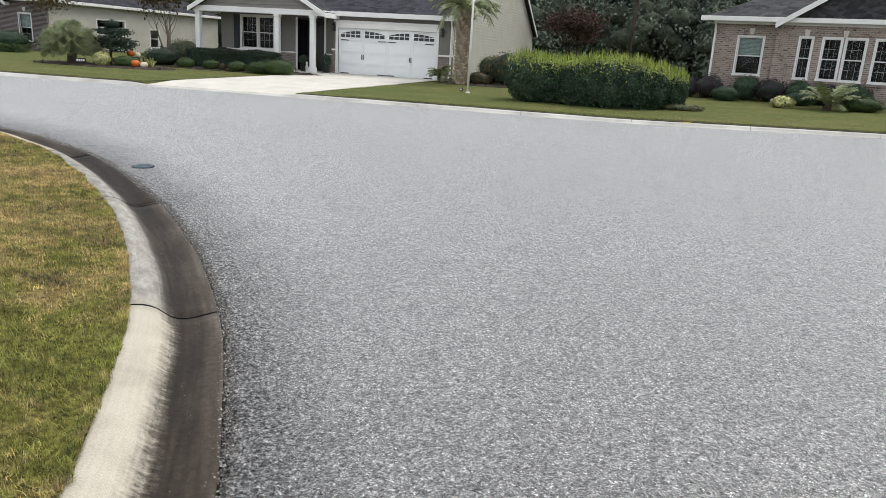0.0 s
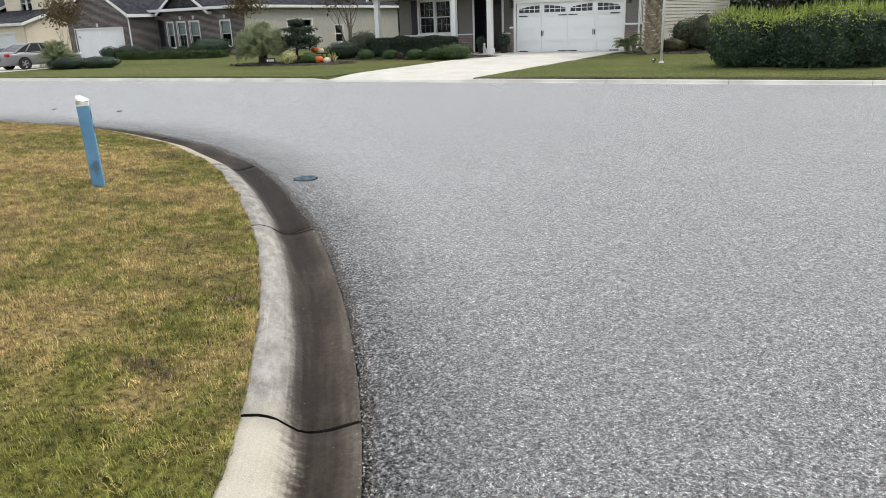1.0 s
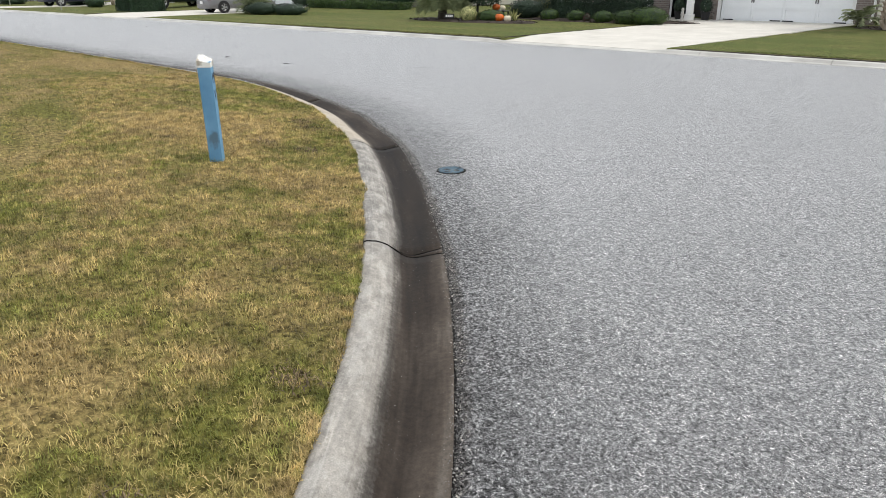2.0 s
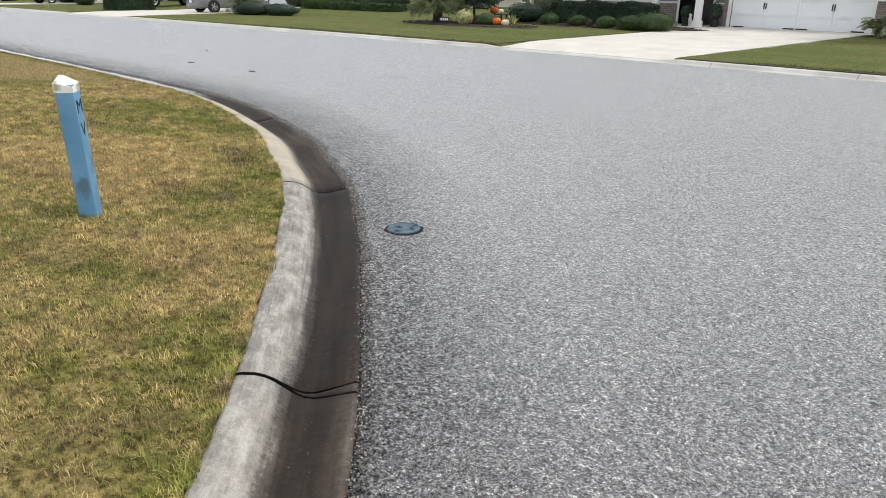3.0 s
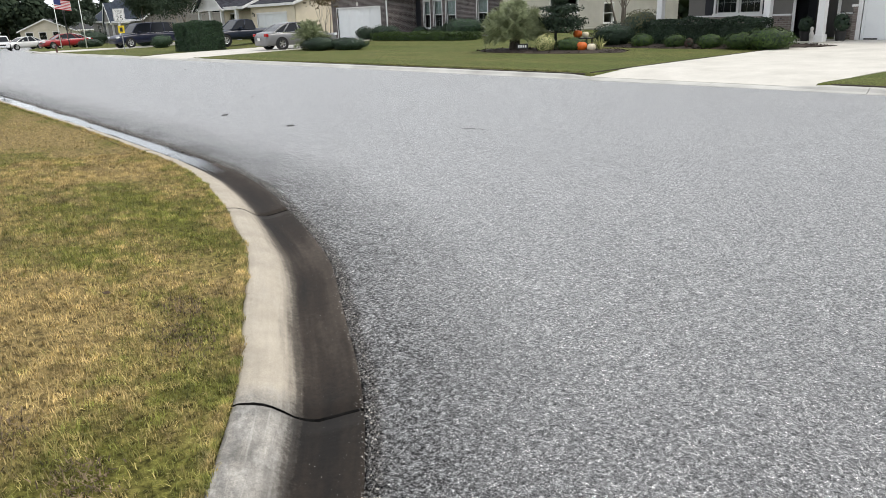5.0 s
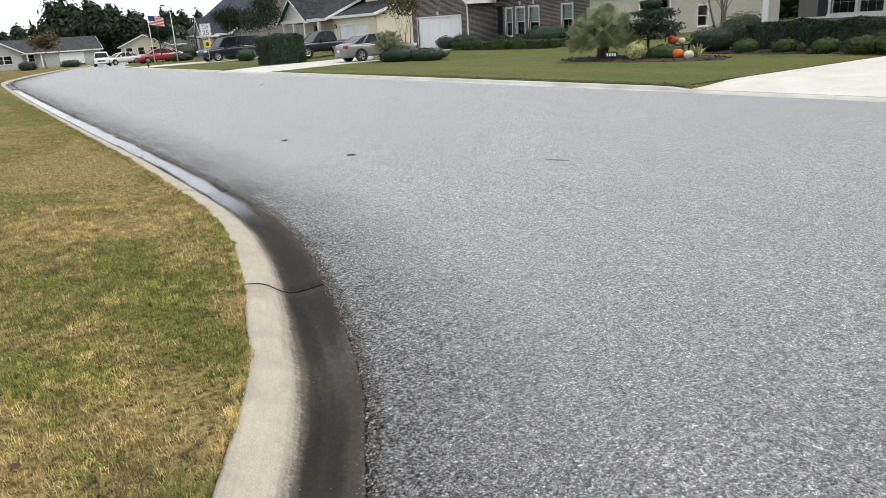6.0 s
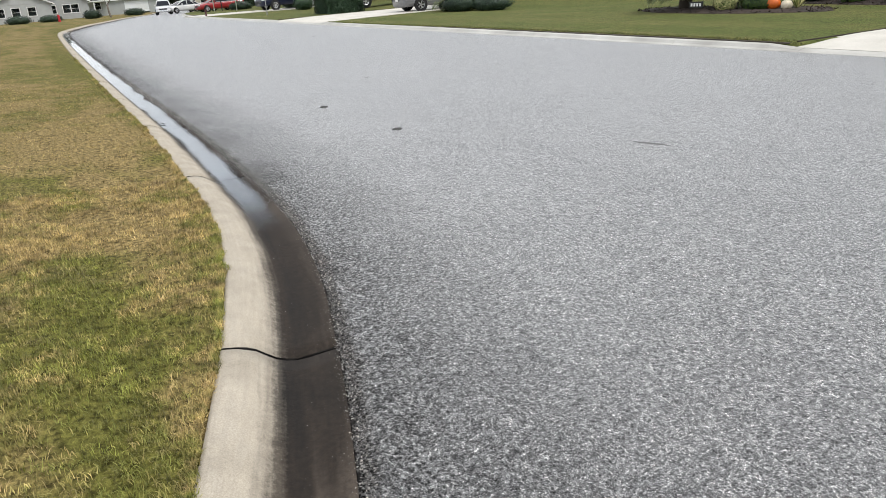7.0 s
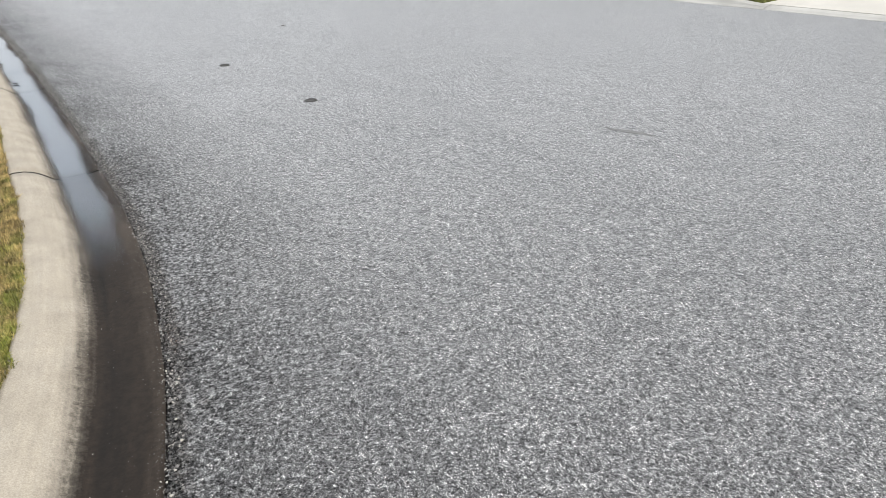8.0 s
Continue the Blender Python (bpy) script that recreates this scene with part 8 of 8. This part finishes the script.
# yard lights before the mottled brick house
for u, o in ((-0.35, 2.1),):
    x, y = front(u, o)
    gl_ = thing("garden_light", pose(x, y, gz(x, y)), "small white garden spotlight", "garden light")
    part("stake", boxes((-0.01, 0.01, -0.01, 0.01, -0.05, 0.12)), BLACK, gl_)
    part("head", boxes((-0.05, 0.05, -0.06, 0.04, 0.12, 0.20), bev=0.015), WHITE, gl_)
# survey flag by the far kerb
fx_ = 1.42
sf = thing("marker_flag", pose(fx_, 20.62, gz(fx_, 20.6)), "small yellow wire marker flag lying at the kerb", "flag")
part("wire", boxes((-0.004, 0.004, -0.004, 0.004, 0, 0.16)), BLACK, sf)
part("flag", boxes((0.0, 0.26, -0.12, 0.02, 0.0, 0.006)), m_paint("yellow_plastic", (0.75, 0.55, 0.03), 0.5, 0.05), sf)
# porch things
for x, y, h_, mat, lab in ((-14.75, 30.9, 0.5, LEAF_DARK, "dark potted plant on the porch"), (-13.75, 31.1, 0.6, LEAF_DARK, "dark potted plant beside the garage")):
    pot = thing("planter", pose(x, y, 0.23), lab, "planter")
    bm = bmesh.new()
    lathe(bm, [(0, 0), (0.13, 0), (0.18, 0.28), (0.2, 0.3), (0.17, 0.3), (0, 0.27)], 18)
    part("pot", bm, BLACK, pot)
    P, N = lump_points(500, (0, 0, 0.3 + h_ * 0.4), (0.24, 0.24, h_ * 0.5), 5)
    leaf_mesh("leaves", P, N, 0.07, mat, pot, 5)
bm = bmesh.new()
lathe(bm, [(0, 0), (0.09, 0), (0.09, 0.04), (0.055, 0.06), (0.05, 0.2), (0.07, 0.27), (0.055, 0.36), (0.03, 0.39), (0.055, 0.45), (0.04, 0.51), (0, 0.53)], 14)
fg = part("garden_statue", bm, m_concrete("pale_cast_stone", (0.36, 0.35, 0.33), (0.52, 0.50, 0.47)), smooth=True)
fg.matrix_basis = pose(-14.2, 30.05, gz(-14.2, 30.05))
tagged(fg, "small pale stone garden ornament at the porch column's foot", "statue")


# ---------------------------------------------------------------- vehicles
TYRE = m_paint("tyre_rubber", (0.018, 0.018, 0.019), 0.85, 0.1)
RIM = mk("alloy_rim", 0.35, (0.6, 0.6, 0.62), metal=0.9)
CAR_GLASS = mk("tinted_car_glass", 0.12, (0.010, 0.012, 0.016), spec=0.28)
CHROME = mk("chrome", 0.15, (0.8, 0.8, 0.8), metal=1.0)
RED_LAMP = mk("red_lamp_lens", 0.2, (0.35, 0.01, 0.012))
CLEAR_LAMP = mk("clear_lamp_lens", 0.15, (0.7, 0.72, 0.75))


def car_paint(name, color, coat=0.35):
    m = mk(name, 0.35, color, spec=0.4)
    m.node_tree.nodes["Principled BSDF"].inputs["Coat Weight"].default_value = coat
    m.node_tree.nodes["Principled BSDF"].inputs["Coat Roughness"].default_value = 0.06
    n = Net(m)
    n.color(n.mix(n.ramp(n.noise(2.0, 4), [(0.3, 0.0), (0.7, 1.0)]), tuple(v * 0.85 for v in color), color))
    return m


def loft(bm, rows):
    """Rows of cross sections, each a list of points; skins between them and caps the ends."""
    rings = [[bm.verts.new(p) for p in r] for r in rows]
    n = len(rings[0])
    for a, b in zip(rings, rings[1:]):
        for k in range(n):
            bm.faces.new((a[k], a[(k + 1) % n], b[(k + 1) % n], b[k]))
    bm.faces.new(rings[0][::-1])
    bm.faces.new(rings[-1])


def soften(pts, times=2):
    """Rounds a line by cutting its corners; the ends stay."""
    pts = [tuple(p) for p in pts]
    for _ in range(times):
        out = [pts[0]]
        for p, q in zip(pts, pts[1:]):
            out.append(tuple(a * 0.75 + b * 0.25 for a, b in zip(p, q)))
            out.append(tuple(a * 0.25 + b * 0.75 for a, b in zip(p, q)))
        out.append(pts[-1])
        pts = out
    return pts


def vehicle(name, m, label, category, paint, spec):
    """spec: stations (x, belt height), cabin (x0, x1, x2, x3, z), half width, wheels (x, x, r). +x is the front."""
    ob = thing(name, m, label, category)
    W, zb = spec["half"], spec["bottom"]
    bm = bmesh.new()
    rows = []
    for x, zt, f in soften(spec["deck"]):
        w = W * f
        mid, hh = (zb + zt) / 2, (zt - zb) / 2
        row = []
        for k in range(20):
            a = 2 * math.pi * (k + 0.5) / 20
            c, q = math.cos(a), math.sin(a)
            row.append((x, w * math.copysign(abs(c) ** 0.40, c), mid + hh * math.copysign(abs(q) ** 0.5, q)))
        rows.append(row)
    loft(bm, rows)
    part("body", bm, paint, ob, smooth=True)
    # cabin: a curved roofline over slanting glass
    x0, x1, x2, x3, zt, belt = spec["cabin"]
    wl_, wt = W * 0.88, W * 0.68
    prof = soften([(x0, belt), (x1, zt - 0.01), ((x1 + x2) / 2, zt + 0.03), (x2, zt - 0.02), (x3, belt)], 3)
    if spec.get("upright"):      # squarer cabin
        prof = soften([(x0, belt), (x0 * 0.2 + x1 * 0.8, belt * 0.2 + zt * 0.8), (x1 + 0.08, zt), ((x1 + x2) / 2, zt + 0.03), (x2 - 0.08, zt), (x2 * 0.8 + x3 * 0.2, zt * 0.8 + belt * 0.2), (x3, belt)], 2)

    def half(z):
        return wl_ + (wt - wl_) * (z - belt) / (zt - belt)

    bm = bmesh.new()
    left = [bm.verts.new((x, -half(z), z)) for x, z in prof]
    right = [bm.verts.new((x, half(z), z)) for x, z in prof]
    for k in range(len(prof) - 1):
        bm.faces.new((left[k], left[k + 1], right[k + 1], right[k]))
    bm.faces.new(left[::-1])
    bm.faces.new(right)
    bm.faces.new((left[0], right[0], right[-1], left[-1]))
    part("cabin_glass", bm, CAR_GLASS, ob, "dark window glass")
    bm = bmesh.new()
    crown = [(x, z) for x, z in prof if z > zt - 0.10 * (1 if x1 - x0 > 0.5 else 0.6) - 0.02]
    ring = []
    for x, z in crown:
        ring.append([bm.verts.new(p) for p in ((x, -half(z) - 0.02, z - 0.035), (x, -half(z) + 0.03, z + 0.012), (x, 0, z + 0.03), (x, half(z) - 0.03, z + 0.012), (x, half(z) + 0.02, z - 0.035))])
    for p, q in zip(ring, ring[1:]):
        for k in range(4):
            bm.faces.new((p[k], p[k + 1], q[k + 1], q[k]))
        bm.faces.new((p[4], p[0], q[0], q[4]))
    bm.faces.new(ring[0])
    bm.faces.new(ring[-1])
    part("roof", bm, paint, ob, smooth=True)
    for s in (-1, 1):
        edge_ = [(x, s * (half(z) + 0.004), z - 0.01) for x, z in prof]
        n3 = len(edge_) // 3
        lines = [edge_[:n3 + 1], edge_[-n3 - 1:]]
        for t in spec.get("pillars", (0.5,)):
            lines.append([(x0 + (x3 - x0) * t, s * (wl_ + 0.004), belt - 0.02), (x1 + (x2 - x1) * t, s * (half(zt) + 0.006), zt - 0.02)])
        for line in lines:
            bm = bmesh.new()
            tube(bm, line, [0.042] * len(line), 6)
            part("pillar", bm, paint, ob, smooth=True)
        bm = bmesh.new()
        tube(bm, [(x0 - 0.02, s * (wl_ + 0.012), belt), (x3 + 0.02, s * (wl_ + 0.012), belt)], [0.02, 0.02], 6)
        part("window_sill", bm, CHROME if spec.get("colour_bumper", True) else paint, ob)
    for x in spec["wheels"]:
        for s in (-1, 1):
            r = spec["radius"]
            q = pose(x, s * (W - 0.10), r, 90 * s, 0, 0)
            bm = bmesh.new()
            lathe(bm, [(r * 0.62, -0.10), (r * 0.9, -0.11), (r, -0.07), (r, 0.07), (r * 0.9, 0.11), (r * 0.62, 0.10)], 28, q)
            wheel = part("wheel", bm, TYRE, ob, "black rubber tyre", smooth=True)
            bm = bmesh.new()
            lathe(bm, [(r * 0.63, -0.112), (r * 0.55, -0.09), (r * 0.52, -0.02), (0, -0.02)], 28, q)
            for k in range(5):
                box(bm, 0.03, r * 0.56, -0.035, 0.035, -0.105, -0.03, m=q @ pose(0, 0, 0, 0, 0, 72 * k))
            lathe(bm, [(0, -0.115), (0.055, -0.11), (0.06, -0.03)], 12, q)
            part("rim", bm, RIM, wheel, "spoked alloy rim")
            bm = bmesh.new()
            lathe(bm, [(r * 1.16, -0.012), (r * 1.16, 0.012), (0, 0.012)], 28, pose(x, s * (W - 0.008), r, 90, 0, 0))
            part("wheel_arch", bm, TYRE, ob, "dark wheel arch")
    xf, xr = spec["deck"][-1][0], spec["deck"][0][0]
    zf = spec["lamp"]
    for s in (-1, 1):
        part("tail_light", boxes((xr - 0.015, xr + 0.16, s * W * 0.80 - 0.14, s * W * 0.80 + 0.14, zf - 0.02, zf + 0.14), bev=0.03), RED_LAMP, ob, "red tail light")
        part("headlight", boxes((xf - 0.2, xf + 0.012, s * W * 0.74 - 0.16, s * W * 0.74 + 0.16, zf - 0.14, zf + 0.02), bev=0.03), CLEAR_LAMP, ob, "clear headlight")
        part("mirror", boxes((x3 - 0.75, x3 - 0.55, s * (W + 0.06) - 0.07, s * (W + 0.06) + 0.07, belt + 0.02, belt + 0.16), bev=0.03), paint, ob)
    if not spec.get("colour_bumper", True):
        part("rear_bumper", boxes((xr - 0.10, xr + 0.1, -W * 0.93, W * 0.93, zb + 0.02, zb + 0.22), bev=0.04), CHROME, ob, "chrome bumper")
        part("front_bumper", boxes((xf - 0.1, xf + 0.10, -W * 0.93, W * 0.93, zb + 0.02, zb + 0.22), bev=0.04), CHROME, ob, "chrome bumper")
    part("grille", boxes((xf - 0.02, xf + 0.02, -W * 0.5, W * 0.5, zb + 0.26, zb + 0.42)), BLACK, ob)
    part("plate", boxes((xr - 0.075, xr - 0.06, -0.16, 0.16, zb + 0.30, zb + 0.45)), WHITE, ob, "plain pale plate")
    return ob


SEDAN = dict(half=0.89, bottom=0.22, deck=[(-2.32, 0.80, 0.80), (-2.22, 0.98, 0.94), (-1.6, 1.02, 1.0), (-0.6, 0.97, 1.0), (0.8, 0.95, 1.0), (1.5, 0.88, 0.98), (2.15, 0.74, 0.9), (2.3, 0.6, 0.78)],
             cabin=(-1.85, -1.0, 0.35, 1.2, 1.43, 0.93), wheels=(-1.38, 1.38), radius=0.33, lamp=0.76, pillars=(0.2, 0.55))
SUV = dict(upright=True, half=1.0, bottom=0.34, deck=[(-2.82, 1.0, 0.92), (-2.75, 1.16, 0.98), (1.1, 1.14, 1.0), (1.5, 1.10, 0.98), (2.5, 1.02, 0.95), (2.72, 0.85, 0.88)],
           cabin=(-2.78, -2.6, 0.75, 1.45, 1.92, 1.12), wheels=(-1.65, 1.7), radius=0.39, lamp=0.92, pillars=(0.3, 0.62))
TRUCK = dict(upright=True, half=0.93, bottom=0.38, deck=[(-2.7, 1.05, 0.96), (-2.62, 1.1, 0.98), (-0.5, 1.1, 1.0), (1.0, 1.1, 0.98), (2.3, 1.02, 0.95), (2.6, 0.88, 0.9)],
             cabin=(-0.75, -0.6, 0.5, 1.15, 1.72, 1.09), wheels=(-1.65, 1.7), radius=0.38, lamp=0.9, colour_bumper=False)


def park(kind, x, y, turn, name, label, category, paint, spec, dz=0.03):
    return vehicle(name, pose(x, y, gz(x, y) + dz, 0, 0, turn), label, category, paint, spec)


park("s", -42.95, 28.4, 88, "sedan", "silver-grey sedan parked on the driveway", "car", car_paint("silver_grey_paint", (0.20, 0.20, 0.21)), SEDAN)
park("t", -54.6, 30.6, -88, "pickup_truck", "dark navy pickup truck parked behind the hedge", "pickup", car_paint("navy_paint", (0.008, 0.014, 0.030), 0.15), TRUCK)
park("v", -69.9, 28.9, -82, "suv", "dark blue sport utility vehicle parked nose to the street", "suv", car_paint("dark_blue_paint", (0.006, 0.010, 0.034), 0.12), SUV)
park("r", -90.8, 27.7, -85, "hatchback", "red car parked on a driveway down the street", "car", car_paint("red_paint", (0.32, 0.02, 0.025)), SEDAN)
park("w", -96.2, 29.6, -85, "sedan", "white car parked behind the red one", "car", car_paint("white_paint", (0.7, 0.7, 0.7)), SEDAN)
park("w2", -106.0, 27.0, -75, "sedan", "white sedan parked down the street", "car", bpy.data.materials["white_paint"], SEDAN)
ob = vehicle("pickup_truck", pose(-106.5, 24.7, float(road_z(-106, 20)) + 0.01, 0, 0, -12), "white pickup truck on the street at the bend", "pickup", bpy.data.materials["white_paint"], TRUCK)


# ---------------------------------------------------------------- street sign, flags
def text_on(parent, body, size, x, z, y, material, name="lettering"):
    cu = bpy.data.curves.new(name, 'FONT')
    cu.body = body
    cu.size = size
    cu.align_x = 'CENTER'
    cu.extrude = 0.001
    tmp = bpy.data.objects.new(name, cu)
    scene.collection.objects.link(tmp)
    bpy.context.view_layer.update()
    me = bpy.data.meshes.new_from_object(tmp.evaluated_get(bpy.context.evaluated_depsgraph_get()))
    bpy.data.objects.remove(tmp)
    me.materials.clear()
    me.materials.append(material)
    ob = new(name, me)
    ob.parent = parent
    ob.matrix_basis = pose(x, y, z, 90, 0, 0)
    return ob


x, y = -57.2, 23.1
sg = thing("speed_sign", pose(x, y, gz(x, y), 0, 0, 72), "white speed limit sign and yellow plate on steel post", "sign")
part("post", boxes((-0.03, 0.03, 0.0, 0.04, -0.1, 2.85)), mk("galvanised_steel", 0.5, (0.35, 0.35, 0.35), metal=0.8), sg)
part("plate", boxes((-0.36, 0.36, -0.012, 0.0, 2.0, 2.85), bev=0.004), WHITE, sg, "white plate")
part("border", boxes((-0.335, 0.335, -0.0155, -0.0125, 2.815, 2.83), (-0.335, 0.335, -0.0155, -0.0125, 2.02, 2.035), (-0.335, -0.32, -0.0155, -0.0125, 2.035, 2.815), (0.32, 0.335, -0.0155, -0.0125, 2.035, 2.815)), BLACK, sg)
text_on(sg, "SPEED", 0.17, 0, 2.64, -0.0145, BLACK)
text_on(sg, "LIMIT", 0.17, 0, 2.48, -0.0145, BLACK)
text_on(sg, "25", 0.46, 0, 2.09, -0.0145, BLACK)
part("yellow_plate", boxes((-0.2, 0.2, -0.012, 0.0, 1.25, 1.75), bev=0.004), bpy.data.materials["yellow_plastic"], sg, "small yellow warning plate")
part("symbol", boxes((-0.09, 0.09, -0.016, -0.0125, 1.36, 1.62)), BLACK, sg, "dark bar")

FLAG_RED = m_paint("flag_red", (0.5, 0.03, 0.04), 0.8, 0.05)
FLAG_BLUE = m_paint("flag_blue", (0.03, 0.045, 0.16), 0.8, 0.05)


def flag_cloth(x0, x1, z0, z1, y=0.0, seed=0):
    bm = bmesh.new()
    n = 10
    rows = []
    for i in range(n + 1):
        t = i / n
        xx = x0 + (x1 - x0) * t
        yy = y + 0.10 * math.sin((xx + seed) * 3.2) * min(1, xx * 1.5)
        drop = 0.18 * xx
        rows.append([bm.verts.new((xx, yy + o, z - drop)) for o in (-0.004, 0.004) for z in (z0, z1)])
    for a, b in zip(rows, rows[1:]):
        for q in ((0, 1), (1, 3), (3, 2), (2, 0)):
            bm.faces.new((a[q[0]], a[q[1]], b[q[1]], b[q[0]]))
    bm.faces.new(rows[0])
    bm.faces.new(rows[-1])
    return bm


def flag_pole(x, y, h, stripes, label):
    z = gz(x, y)
    ob = thing("flag_pole", pose(x, y, z, 0, 0, 70), label, "flag pole")
    bm = bmesh.new()
    tube(bm, [(0, 0, -0.1), (0, 0, h)], [0.05, 0.03], 10)
    lathe(bm, [(0, 0), (0.07, 0.04), (0, 0.12)], 10, Matrix.Translation((0, 0, h)))
    part("pole", bm, WHITE, ob, smooth=True)
    if stripes:
        top = h - 0.1
        fl = part("flag", flag_cloth(0.05, 1.55, top - 0.95, top, 0.0), WHITE, ob, "striped red, white and blue flag")
        for k in range(7):
            part("stripe", flag_cloth(0.06, 1.545, top - 0.95 + 0.146 * k, top - 0.95 + 0.146 * k + 0.073, -0.006), FLAG_RED, fl)
        part("canton", flag_cloth(0.055, 0.66, top - 0.51, top - 0.005, -0.013), FLAG_BLUE, fl)
    return ob


flag_pole(-86.4, 26.3, 4.9, True, "white flag pole with a striped national flag")
flag_pole(-82.4, 27.6, 4.75, False, "tall bare white flag pole on the lawn")
dk = thing("lamp_post", pose(-86.8, 27.2, gz(-86.8, 27.2)), "slim black post beside the flag pole", "post")
bm = bmesh.new()
tube(bm, [(0, 0, -0.1), (0, 0, 3.3)], [0.06, 0.05], 10)
lathe(bm, [(0, 3.3), (0.1, 3.32), (0.13, 3.6), (0.02, 3.72), (0, 3.73)], 10)
part("pole", bm, BLACK, dk)
hy = thing("fire_hydrant", pose(-100.0, 12.4, float(road_z(-100, 9)) + 0.12), "small red fire hydrant on the far lawn", "hydrant")
bm = bmesh.new()
lathe(bm, [(0, 0), (0.17, 0), (0.17, 0.06), (0.12, 0.08), (0.12, 0.6), (0.16, 0.62), (0.14, 0.72), (0.04, 0.82), (0, 0.83)], 14)
tube(bm, [(-0.2, 0, 0.45), (0.2, 0, 0.45)], [0.06, 0.06], 8)
part("body", bm, FLAG_RED, hy)

mp = thing("utility_marker", pose(-67.4, 21.25, gz(-67.4, 21.25)), "short dark red utility marker beside the kerb", "marker")
bm = bmesh.new()
lathe(bm, [(0, -0.1), (0.07, -0.1), (0.07, 0.36), (0.09, 0.37), (0.085, 0.46), (0.03, 0.5), (0, 0.5)], 12)
part("body", bm, m_paint("dull_red_plastic", (0.10, 0.03, 0.03), 0.6, 0.15), mp)
